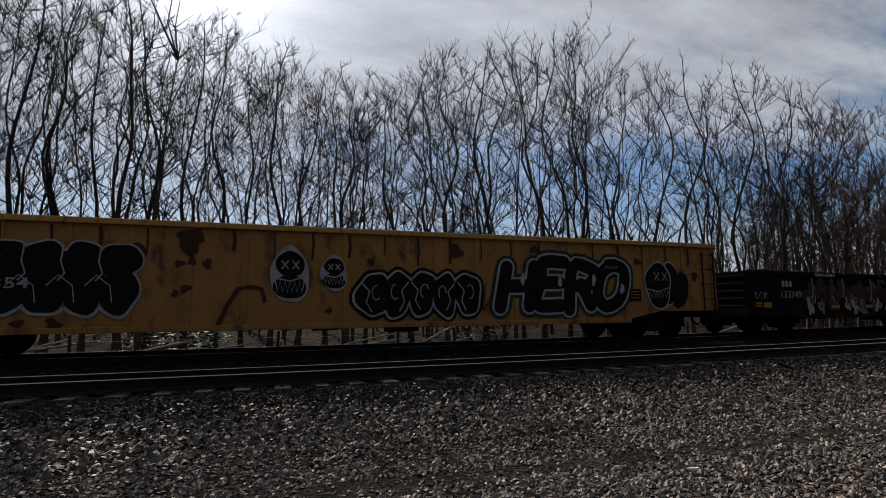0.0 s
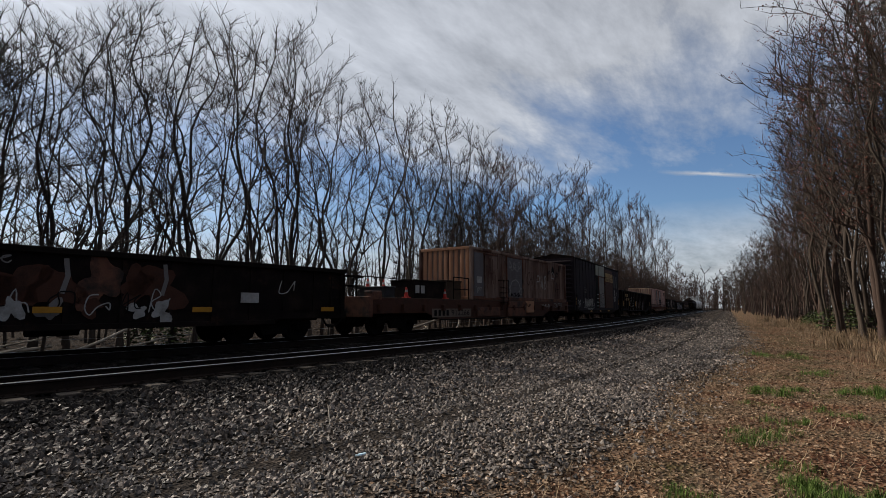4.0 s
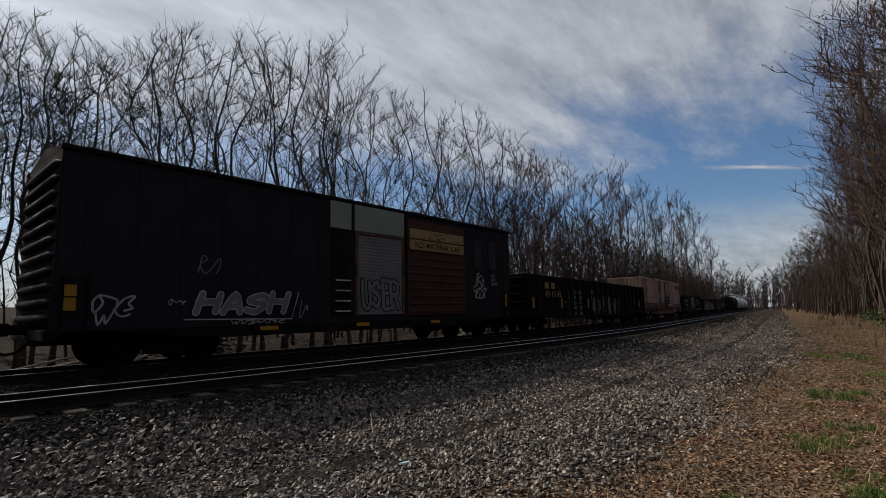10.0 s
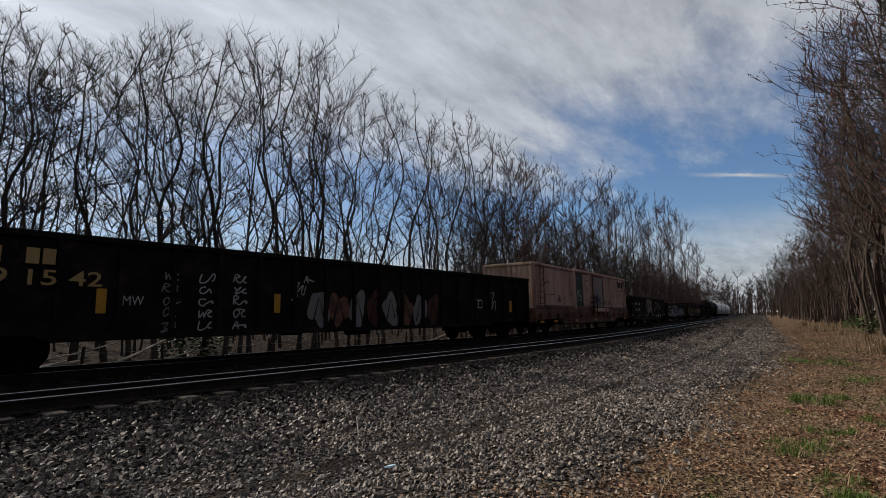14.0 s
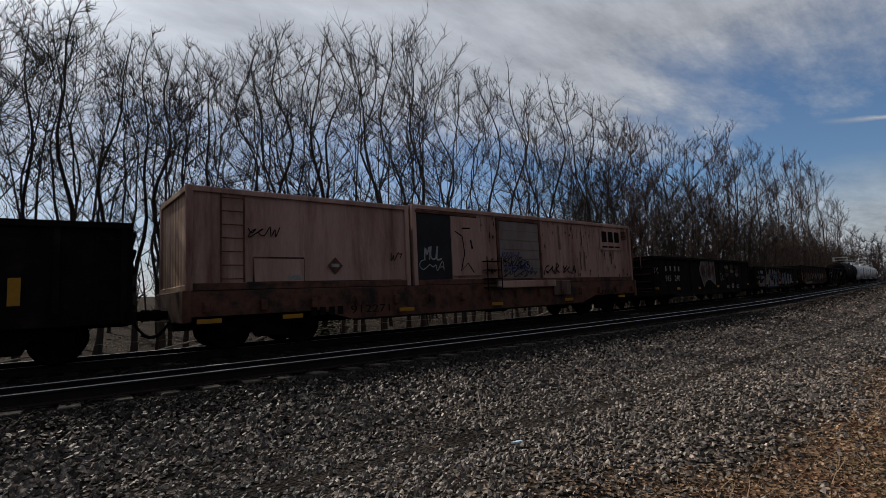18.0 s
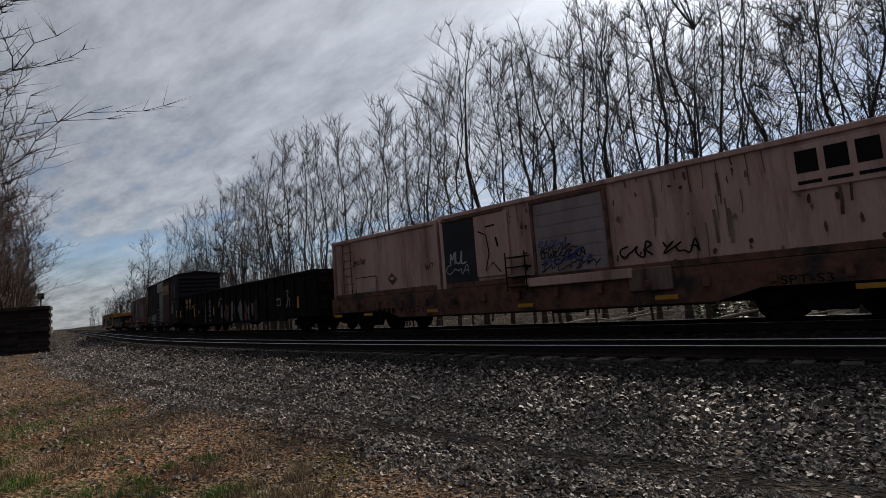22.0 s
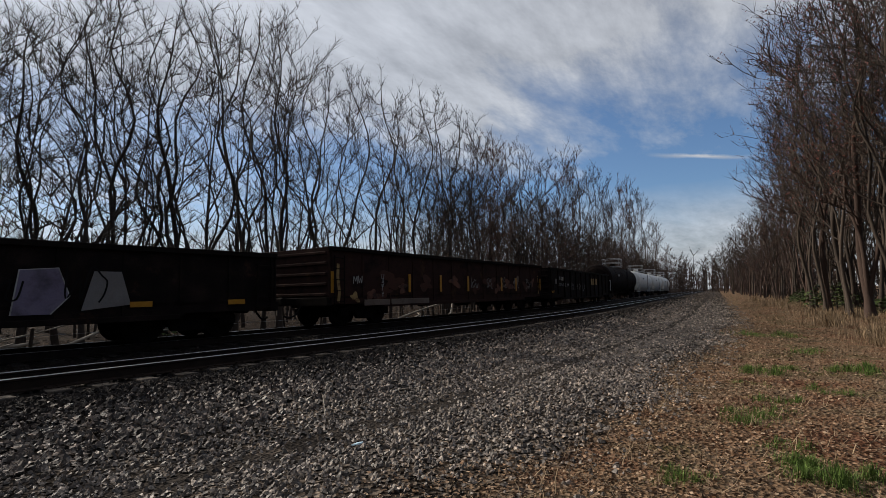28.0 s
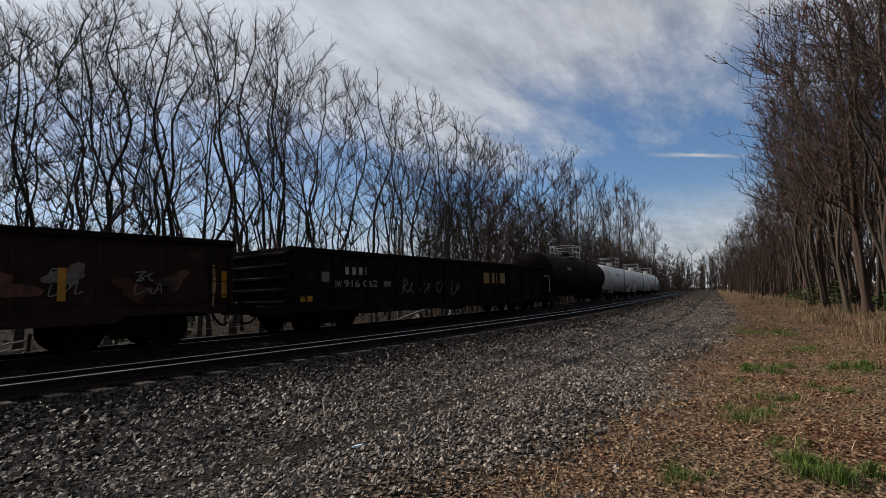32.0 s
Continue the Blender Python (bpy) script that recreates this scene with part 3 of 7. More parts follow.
OCTA_F = [(0, 1, 5), (1, 6, 5), (1, 2, 6), (2, 3, 6), (3, 4, 5), (3, 5, 6), (4, 0, 5)]


def spots(n, seed, x_of, off_of):
    rng = np.random.default_rng(seed)
    x, o = x_of(rng, n), off_of(rng, n)
    return rng, x, o


def build_stones():
    rows, dark, fine = [], [], []
    # dense near the standpoint, thinning with distance on both sides
    rng = np.random.default_rng(5)
    n = 172000
    d = np.abs(rng.exponential(11.0, n)) * rng.choice([-1, 1], n, p=[0.5, 0.5])
    o = rng.uniform(1.3, 11.9, n)
    edge = np.array([verge_edge(x) for x in d]) + 0.25 + 0.35 * np.sin(d * 0.7) + 0.2 * np.sin(d * 2.3 + 1) + rng.normal(0, 0.2, n)
    for x, off, e in zip(d, o, edge):
        if off < e and rng.random() > 0.12:
            continue
        road = off < 5.2
        rut = abs(off - (4.15 + 0.05 * math.sin(x * 0.5))) < 0.18
        if rut and rng.random() < 0.82:
            continue
        if off > 7.6 and rng.random() < 0.9:
            continue
        size = rng.uniform(0.013, 0.028) if road else rng.uniform(0.019, 0.042)
        size *= 1 + min(abs(x), 60) * 0.035
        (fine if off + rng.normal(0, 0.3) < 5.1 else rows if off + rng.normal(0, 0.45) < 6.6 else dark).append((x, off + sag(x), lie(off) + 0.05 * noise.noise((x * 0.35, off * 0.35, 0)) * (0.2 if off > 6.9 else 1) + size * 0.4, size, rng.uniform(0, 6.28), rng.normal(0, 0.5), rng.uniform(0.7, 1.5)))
    scatter("road_stones", "road_stone", OCTA, OCTA_F, fine, "small crushed pale stones on the service road", "gravel")
    scatter("ballast_stones", "stone", OCTA, OCTA_F, rows, "crushed grey ballast stones lying along the tracks", "gravel")
    scatter("track_bed_stones", "shaded_track_stone", OCTA, OCTA_F, dark, "ballast stones between the rails, darkened for oil and train shade", "gravel")
    rows = []
    n = 4500
    for _ in range(n):
        x = rng.exponential(14) * (1 if rng.random() < 0.55 else -1)
        off = rng.uniform(12.0, 16.8)
        size = rng.uniform(0.025, 0.05)
        rows.append((x, off + sag(x), lie(off) + size * 0.3, size, rng.uniform(0, 6.28), rng.uniform(-0.7, 0.7), rng.uniform(0.55, 1)))
    scatter("far_ballast_stones", "shaded_track_stone", OCTA, OCTA_F, rows, "ballast stones under the train's track, darkened for its shade", "gravel")


build_stones()

LEAF = [(-1, 0, 0.12), (-0.2, -0.55, 0.0), (1, 0, 0.16), (-0.2, 0.55, 0.05)]
LEAF_F = [(0, 1, 3), (1, 2, 3)]


def build_litter():
    rng = np.random.default_rng(9)
    rows = []
    for _ in range(78000):
        x = rng.exponential(8.5 if rng.random() < 0.7 else 22) * (1 if rng.random() < 0.62 else -1)
        off = verge_edge(x) + 0.2 + 0.3 * math.sin(x * 0.8) + 0.2 * math.sin(x * 2.1 + 1) + rng.normal(0, 0.25) - rng.exponential(2.2) if rng.random() < 0.9 else rng.uniform(-9, 3.2)
        if off < -12:
            continue
        size = rng.uniform(0.008, 0.023) * (1 + min(abs(x), 40) * 0.028)
        rows.append((x, off + sag(x), lie(off) + 0.05 * noise.noise((x * 0.35, off * 0.35, 0)) + 0.012, size, rng.uniform(0, 6.28), rng.normal(0, 1.0), rng.uniform(0.5, 3.2)))
    scatter("leaf_litter", "leaf_litter", LEAF, LEAF_F, rows, "curled brown dead leaves covering the verge", "leaves", True)
    rows = []
    for _ in range(7000):
        x = rng.uniform(-45, 70)
        off = rng.uniform(15.8, 34)
        size = rng.uniform(0.05, 0.10)
        rows.append((x, off + sag(x), lie(off) + 0.05, size, rng.uniform(0, 6.28), rng.uniform(-0.6, 0.6), rng.uniform(0.5, 2.2)))
    scatter("woodland_leaf_litter", "shaded_leaf", LEAF, LEAF_F, rows, "dead leaves on the floor of the bare woods, coloured dark for shade", "leaves", True)


build_litter()

BLADE = [(-0.022, 0, 0), (0.022, 0, 0), (0.016, 0.12, 0.6), (-0.016, 0.12, 0.6), (0, 0.42, 1.0)]
BLADE_F = [(0, 1, 2), (0, 2, 3), (3, 2, 4)]


def tuft(name, x, off, r, h, n, seed, material, label, lie_flat=0.35):
    rng = np.random.default_rng(seed)
    rows = []
    lobes = [(rng.uniform(-0.6, 0.6) * r, rng.uniform(-0.6, 0.6) * r, rng.uniform(0.25, 0.6) * r, rng.uniform(0.5, 1.1)) for _ in range(7)]
    for _ in range(int(n * 2.2)):
        lx, lo, lr, lh = lobes[int(rng.integers(7))]
        a, d = rng.uniform(0, 6.28), lr * abs(rng.normal(0, 0.6))
        px, po = x + lx + d * math.cos(a), off + lo + d * math.sin(a)
        tall = h * lh * max(0.25, 1 - 0.5 * d / lr) * rng.uniform(0.35, 1.1)
        rows.append((px, po + sag(px), lie(po) + 0.04 * noise.noise((px * 0.35, po * 0.35, 0)), tall, rng.uniform(0, 6.28), rng.normal(0, lie_flat), 1.0))
    return scatter(name, material, BLADE, BLADE_F, rows, label, "grass", True)


def build_stalks():
    rng = np.random.default_rng(19)
    rows = []
    for _ in range(15000):
        x = rng.exponential(9 if rng.random() < 0.7 else 24) * (1 if rng.random() < 0.62 else -1)
        off = verge_edge(x) + 0.1 + 0.3 * math.sin(x * 0.8) - rng.exponential(2.4)
        if off > -12:
            rows.append((x, off + sag(x), lie(off) + 0.05 * noise.noise((x * 0.35, off * 0.35, 0)) + 0.02, rng.uniform(0.05, 0.17) * (1 + min(abs(x), 40) * 0.02), rng.uniform(0, 6.28), rng.choice((-1, 1)) * rng.normal(1.25, 0.35), 1.0))
    scatter("dead_stalks", "dry_grass", BLADE, BLADE_F, rows, "flattened dead grass stalks lying over the leaf litter", "grass", True)


build_stalks()
GRASS = ((4.95, 0.1, 0.36, 0.17, 620), (6.3, 0.78, 0.42, 0.10, 330), (6.9, 0.6, 0.3, 0.08, 160), (7.6, 0.55, 0.28, 0.09, 200), (10.0, 0.8, 0.42, 0.15, 420), (10.5, 0.45, 0.3, 0.1, 180), (10.6, -0.3, 0.4, 0.16, 380), (17.0, 0.9, 0.9, 0.16, 420), (4.3, 0.95, 0.28, 0.09, 260), (5.5, 0.45, 0.25, 0.08, 160), (8.6, 0.0, 0.35, 0.09, 200), (13.5, 0.2, 0.5, 0.12, 220), (8.8, 0.9, 0.3, 0.08, 140), (-7.2, 0.6, 0.9, 0.10, 520), (-5.4, 1.2, 0.6, 0.09, 300), (-10.5, 0.4, 1.1, 0.12, 400), (-6.2, 0.1, 0.7, 0.09, 300), (-4.6, 0.9, 0.4, 0.08, 200), (-7.6, 0.9, 1.5, 0.075, 1500), (-5.6, 0.5, 0.8, 0.07, 700), (-10.5, 1.1, 1.6, 0.09, 900), (-4.4, 1.7, 0.4, 0.09, 260),
         (-13.0, 1.7, 1.1, 0.08, 900), (-10.2, 2.0, 0.9, 0.07, 900), (-8.9, 1.6, 0.6, 0.06, 420), (-5.8, 1.6, 0.42, 0.07, 620), (-5.7, 2.1, 0.32, 0.07, 420), (-4.55, 1.9, 0.16, 0.08, 260), (-5.3, 1.35, 0.36, 0.07, 420))
for i, (gx, go, gr, gh, gn) in enumerate(GRASS):
    tuft("grass_tuft", gx, go, gr * 1.25, gh * 1.25, int(gn * 1.7), 40 + i, "grass_blade", "tuft of fresh green spring grass among dead leaves")
for i, (gx, go, gr, gh, gn) in enumerate(((26, -2.6, 3.0, 0.42, 700), (18, -2.9, 2.2, 0.5, 600), (38, -3.2, 4, 0.45, 600), (-7.5, 1.0, 2.4, 0.10, 2200), (-5.0, 0.8, 1.3, 0.11, 1200), (-12, 0.6, 2.4, 0.12, 1200), (-3.9, 1.6, 0.9, 0.2, 500), (-5.4, 2.2, 0.7, 0.18, 300), (-7.2, 1.2, 0.9, 0.13, 1500), (-8.2, 1.9, 1.0, 0.10, 1300), (-4.2, 2.3, 0.6, 0.13, 900), (-3.8, 2.2, 0.4, 0.16, 420), (-16, 2.0, 2.4, 0.12, 1600), (-12, -1.2, 3.0, 0.22, 600), (9, -1.6, 1.6, 0.16, 400), (15, -2.4, 2.0, 0.5, 600), (22, -2.2, 2.4, 0.6, 700), (31, -2.4, 3.0, 0.6, 700), (45, -2.6, 4.5, 0.7, 700), (58, -2.8, 5.0, 0.8, 600))):
    tuft("dry_brush", gx, go, gr, gh, gn, 60 + i, "dry_grass", "dry straw-coloured brush and dead stalks beside the verge")


# ---- tracks ----
def strip(name, y0, prof, parent, material, x0=-330, x1=330):
    """A rail's cross-section (y, z) swept along the bent line."""
    xs = np.concatenate([np.linspace(x0, -60, 28), np.linspace(-58, 58, 117), np.linspace(60, x1, 28)])
    verts = []
    for x in xs:
        k = slope(x)
        c = 1 / math.hypot(1, k)
        for dy, dz in prof:
            verts.append((x - k * c * dy, y0 + sag(x) + c * dy, dz))
    n = len(prof)
    faces = [(i * n + j, (i + 1) * n + j, (i + 1) * n + (j + 1) % n, i * n + (j + 1) % n) for i in range(len(xs) - 1) for j in range(n)]
    ob = new(name, quick(name, verts, faces, material))
    ob.parent = parent
    return ob


WEB = [(-0.07, -0.175), (-0.07, -0.160), (-0.010, -0.140), (-0.010, -0.045), (-0.036, -0.030), (-0.036, -0.006), (0.036, -0.006), (0.036, -0.030), (0.010, -0.045), (0.010, -0.140), (0.07, -0.160), (0.07, -0.175)]
HEAD = [(-0.036, -0.0058), (-0.030, 0.0), (0.030, 0.0), (0.036, -0.0058)]
SLEEPER = Shape().box(-0.115, 0.115, -1.3, 1.3, -0.17, 0.0, 0.012).mesh("sleeper")
SLEEPER.materials.append(MATS["sleeper_wood"])
DARK_SLEEPER = SLEEPER.copy()
DARK_SLEEPER.materials[0] = MATS["sleeper_dark"]
TIE_PLATE = Shape().box(-0.09, 0.09, -0.17, 0.17, 0.0, 0.014, 0.004)
for sx in (-0.06, 0.06):
    for sy in (-0.1, 0.1):
        TIE_PLATE.box(sx - 0.012, sx + 0.012, sy - 0.02, sy + 0.02, 0.012, 0.045, 0.004)
TIE_PLATE = TIE_PLATE.mesh("tie_plate")
TIE_PLATE.materials.append(MATS["rail_side"])


def build_track(name, y0, tops, label, detail):
    t = thing(name, label, "railway track", pose(0, 0, 0))
    tagged(t, kind="structure")
    for dy, dz in ((-0.75, tops[0]), (0.75, tops[1])):
        strip("rail", y0 + dy, [(a, b + dz) for a, b in WEB], t, "rail_side")
        strip("rail_head", y0 + dy, [(a, b + dz) for a, b in HEAD], t, "rail_head")
    rng = random.Random(y0)
    lean = math.degrees(math.atan((tops[1] - tops[0]) / 1.5))
    far = Shape()
    for i in range(-270, 271):
        x, y, a = along(i * 0.53, y0)
        m = pose(x, y, (tops[0] + tops[1]) / 2 - 0.182 + rng.uniform(-0.006, 0.004), lean, 0, math.degrees(a) + rng.uniform(-1.6, 1.6))
        m = m @ pose(0, rng.uniform(-0.06, 0.06), 0)
        if -70 <= i <= 78:
            ob = new("sleeper", SLEEPER if detail else DARK_SLEEPER)
            ob.parent, ob.matrix_basis = t, m
            if detail and -26 <= i <= 40:
                for dy in (-0.75, 0.75):
                    pl = new("tie_plate", TIE_PLATE)
                    pl.parent, pl.matrix_basis = t, m @ pose(0, dy, 0.0)
        else:
            far.box(-0.115, 0.115, -1.3, 1.3, -0.17, 0.0, 0.012, m)
    ob = part("sleeper_row", far, "sleeper_wood" if detail else "sleeper_dark", t)
    tagged(ob, kind="stuff")


build_track("near_track", NEAR_Y, (0.035, -0.035), "empty railway track, polished rails on weathered wooden sleepers", True)
build_track("train_track", FAR_Y, (0.0, 0.0), "railway track under the work train, rails on wooden sleepers", False)

# ---- the train ----
K = 1.05
GONE = ((0, 0), (1, 4.87), (2.5, 12.13), (4.5, 21.68), (6, 28.8), (7.5, 35.98), (9, 43.2), (10, 48.0), (11.5, 55.18), (13, 62.25), (16.5, 78.5), (19, 89.7), (20, 94.0), (21.5, 100.6), (23, 107.4), (24, 112.02), (25, 116.75), (26, 121.49), (29, 135.58), (32, 149.73))
SIDE = 1.52


def gone(t):
    """Metres the train has run at t seconds."""
    return K * float(np.interp(t, [g[0] for g in GONE], [g[1] for g in GONE]))


CARS, WHEELS = [], []


def car(name, q0, q1, label, group="cars of the work train"):
    ob = thing(name, label, "railway car", pose(0, 0, 0), group)
    half = (q1 - q0) * K / 2
    CARS.append((ob, (q0 + q1) * K / 2, half))
    return ob, half


WHEEL = Shape()
for sy in (-1, 1):
    WHEEL.lathe([(0.0, 0.0), (0.0, 0.10), (0.02, 0.14), (0.03, 0.36), (0.0, 0.40), (0.0, 0.435), (0.10, 0.45), (0.105, 0.48), (0.135, 0.48), (0.135, 0.40), (0.10, 0.36), (0.09, 0.12), (0.16, 0.09), (0.16, 0.0)], 24, Matrix.Translation((0, sy * 0.83, 0)) @ Matrix.Rotation(radians(90 * sy), 4, "X"))
WHEEL.tube((0, -0.75, 0), (0, 0.75, 0), 0.075, n=10)
WHEEL = WHEEL.mesh("wheelset", True)
WHEEL.materials.append(MATS["truck_steel"])
FRAME = Shape()
FRAME.plate([(-1.18, 0.36), (-1.18, 0.58), (-0.98, 0.62), (-0.45, 0.80), (0.45, 0.80), (0.98, 0.62), (1.18, 0.58), (1.18, 0.36), (0.92, 0.36), (0.80, 0.50), (0.52, 0.52), (0.38, 0.24), (-0.38, 0.24), (-0.52, 0.52), (-0.80, 0.50), (-0.92, 0.36)], 0.14, pose(0, -0.07, 0))
FRAME.lathe([(-0.16, 0.0), (-0.16, 0.11), (0.02, 0.13), (0.02, 0.0)], 10, pose(-0.88, 0, 0.47, 90))
FRAME.lathe([(-0.16, 0.0), (-0.16, 0.11), (0.02, 0.13), (0.02, 0.0)], 10, pose(0.88, 0, 0.47, 90))
FRAME = FRAME.mesh("side_frame")
FRAME.materials.append(MATS["truck_steel"])
SPRING = Shape().lathe([(0, 0.0), (0, 0.045)] + [(0.025 + 0.025 * k, 0.075 if k % 2 == 0 else 0.048) for k in range(9)] + [(0.25, 0.045), (0.25, 0.0)], 8, pose(0, 0, 0.30)).mesh("spring")
SPRING.materials.append(MATS["truck_steel"])
BOLSTER = Shape().box(-0.22, 0.22, -1.05, 1.05, 0.50, 0.78, 0.03).mesh("bolster")
BOLSTER.materials.append(MATS["truck_steel"])


def bogie(parent, x):
    b = new("bogie", BOLSTER)
    b.parent, b.matrix_basis = parent, pose(x, 0, 0)
    for sy in (-1, 1):
        o = new("side_frame", FRAME)
        o.parent, o.matrix_basis = b, pose(0, sy * 1.02, 0, 0, 0, 0 if sy < 0 else 180)
        for dx in (-0.2, 0, 0.2):
            o = new("spring", SPRING)
            o.parent, o.matrix_basis = b, pose(dx, sy * 0.98, 0)
    for dx in (-0.88, 0.88):
        w = new("wheelset", WHEEL)
        w.parent, w.matrix_basis = b, pose(dx, 0, 0.452)
        WHEELS.append((w, dx))


def couplers(parent, half):
    for s in (-1, 1):
        c = Shape().box(half - 0.3, half + 0.34, -0.09, 0.09, 0.74, 0.94, 0.03)
        c.box(half + 0.28, half + 0.52, -0.15, 0.13, 0.72, 0.98, 0.05)
        if s < 0:
            c.v = [(-x, -y, z) for x, y, z in c.v]
        part("coupler", c, "truck_steel", parent)
        h = Shape()
        pts = [(s * (half + a), -0.35 + b, z) for a, b, z in ((-0.05, 0, 0.72), (0.06, 0.02, 0.55), (0.2, 0.06, 0.40), (0.36, 0.12, 0.36), (0.5, 0.2, 0.42))]
        for p, q in zip(pts, pts[1:]):
            h.tube(p, q, 0.03, n=6)
        part("air_hose", h, "black_paint", parent)


def ladder(parent, x, z0, z1, n, w=0.42, y=-SIDE - 0.07, material="truck_steel"):
    s = Shape()
    for k in range(n):
        z = z0 + (z1 - z0) * k / (n - 1)
        s.tube((x - w / 2, y, z), (x + w / 2, y, z), 0.013, n=6)
        for e in (-1, 1):
            s.tube((x + e * w / 2, y, z), (x + e * w / 2, y + 0.09, z), 0.013, n=6)
    for e in (-1, 1):
        s.box(x + e * w / 2 - 0.02, x + e * w / 2 + 0.02, y - 0.01, y + 0.015, z0 - 0.08, z1 + 0.08, 0.004)
    return part("ladder", s, material, parent)


def marker(parent, x, z, w=0.5, h=0.14, y=-SIDE - 0.012, material="marker_yellow", label="yellow reflective marker plate"):
    return part("marker_plate", Shape().box(x - w / 2, x + w / 2, y - 0.012, y, z - h / 2, z + h / 2, 0.003), material, parent, label)


def text_shape(body, height, width, y, x, z, fat=0.0):
    """Words set in the built-in font, as a thin relief: x, z is the lower left corner."""
    c = bpy.data.curves.new("words", "FONT")
    c.body, c.extrude, c.resolution_u, c.offset = body, 0.0, 3, fat
    ob = bpy.data.objects.new("words", c)
    scene.collection.objects.link(ob)
    bpy.context.view_layer.update()
    me = bpy.data.meshes.new_from_object(ob.evaluated_get(bpy.context.evaluated_depsgraph_get()))
    bpy.data.objects.remove(ob)
    co = [v.co.copy() for v in me.vertices]
    lo = Vector((min(v.x for v in co), min(v.y for v in co), 0))
    hi = Vector((max(v.x for v in co), max(v.y for v in co), 0))
    kx, kz = width / max(hi.x - lo.x, 1e-6), height / max(hi.y - lo.y, 1e-6)
    s = Shape()
    s.add([(x + (v.x - lo.x) * kx, y, z + (v.y - lo.y) * kz) for v in co], [tuple(p.vertices) for p in me.polygons])
    bpy.data.meshes.remove(me)
    return s


def words(parent, body, x, z, height, width, material="white_paint", y=-SIDE - 0.006, name="letter", fat=0.0):
    s = text_shape(body, height, width, y, x, z, fat)
    root = list(range(len(s.v)))

    def find(i):
        while root[i] != i:
            root[i] = root[root[i]]
            i = root[i]
        return i

    for f in s.f:
        for i in f[1:]:
            root[find(i)] = find(f[0])
    groups = {}
    for f in s.f:
        groups.setdefault(find(f[0]), []).append(f)
    for faces in groups.values():
        used = sorted({i for f in faces for i in f})
        at = {i: k for k, i in enumerate(used)}
        me = bpy.data.meshes.new(name)
        me.from_pydata([s.v[i] for i in used], [], [tuple(at[i] for i in f) for f in faces])
        put(new(name, me), material, parent)


def bars(parent, x, z, n, w, h, gap, material="white_paint", y=-SIDE - 0.006, name="letter_block"):
    """Marks without legible letters: upright blocks."""
    for k in range(n):
        part(name, Shape().box(x + k * (w + gap), x + k * (w + gap) + w, y - 0.004, y, z, z + h, 0.001), material, parent)


def blob(cx, cz, rx, rz, seed, n=26, rough=0.18):
    rnd = random.Random(seed)
    ph = [rnd.uniform(0, 6.28) for _ in range(4)]
    out = []
    for i in range(n):
        a = 2 * math.pi * i / n
        k = 1 + rough * (math.sin(2 * a + ph[0]) * 0.5 + math.sin(3 * a + ph[1]) * 0.5 + math.sin(5 * a + ph[2]) * 0.35)
        out.append((cx + rx * k * math.cos(a), cz + rz * k * math.sin(a)))
    return out


def spray(parent, pts, material, lift=0.005, y=-SIDE, name="graffiti"):
    """A painted shape with its own outline, a few millimetres thick."""
    return part(name, Shape().plate(pts, 0.003, pose(0, y - lift, 0)), material, parent)


def stroke(parent, pts, w, material, lift=0.009, y=-SIDE, name="graffiti_line"):
    """One sprayed line through the points, as a thin ribbon."""
    p = [Vector(q) for q in pts]
    a, b = [], []
    for i, q in enumerate(p):
        d = (p[min(i + 1, len(p) - 1)] - p[max(i - 1, 0)])
        d = d.normalized() if d.length > 1e-5 else Vector((1, 0))
        nrm = Vector((-d.y, d.x)) * w / 2
        a.append(q + nrm)
        b.append(q - nrm)
    n = len(p)
    yy = y - lift
    sh = Shape().add([(v.x, yy, v.y) for v in a + b], [(i, i + 1, n + i + 1, n + i) for i in range(n - 1)])
    me = bpy.data.meshes.new(name)
    me.from_pydata(sh.v, [], sh.f)
    return put(new(name, me), material, parent)


def eased(pts):
    """Rounds a run of points off."""
    out = []
    for i in range(len(pts) - 1):
        p0, p1, p2, p3 = pts[max(i - 1, 0)], pts[i], pts[i + 1], pts[min(i + 2, len(pts) - 1)]
        for k in range(4):
            u = k / 4
            out.append(p1 + ((p2 - p0) * u + (p0 * 2 - p1 * 5 + p2 * 4 - p3) * u * u + (p1 * 3 - p0 - p2 * 3 + p3) * u ** 3) * 0.5)
    return out + [pts[-1]]


GLYPHS = (((0, 0), (0.05, 1), (0.6, 0.8), (0.1, 0.5), (0.7, 0)), ((0.7, 0.9), (0.1, 0.8), (0, 0.3), (0.5, 0), (0.8, 0.3)), ((0, 1), (0.25, 0), (0.5, 0.7), (0.7, 0), (1, 1)), ((0, 0), (0.4, 1), (0.75, 0), (0.6, 0.4), (0.15, 0.4)), ((0.1, 1), (0.1, 0), (0.8, 0.1)), ((0, 0.9), (0.8, 1), (0.4, 0.5), (0.8, 0.2), (0.1, 0)), ((0.5, 1), (0.1, 0.6), (0.4, 0), (0.8, 0.5), (0.5, 1)), ((0, 1), (0.4, 0.5), (0.8, 1), (0.4, 0.5), (0.3, 0)))


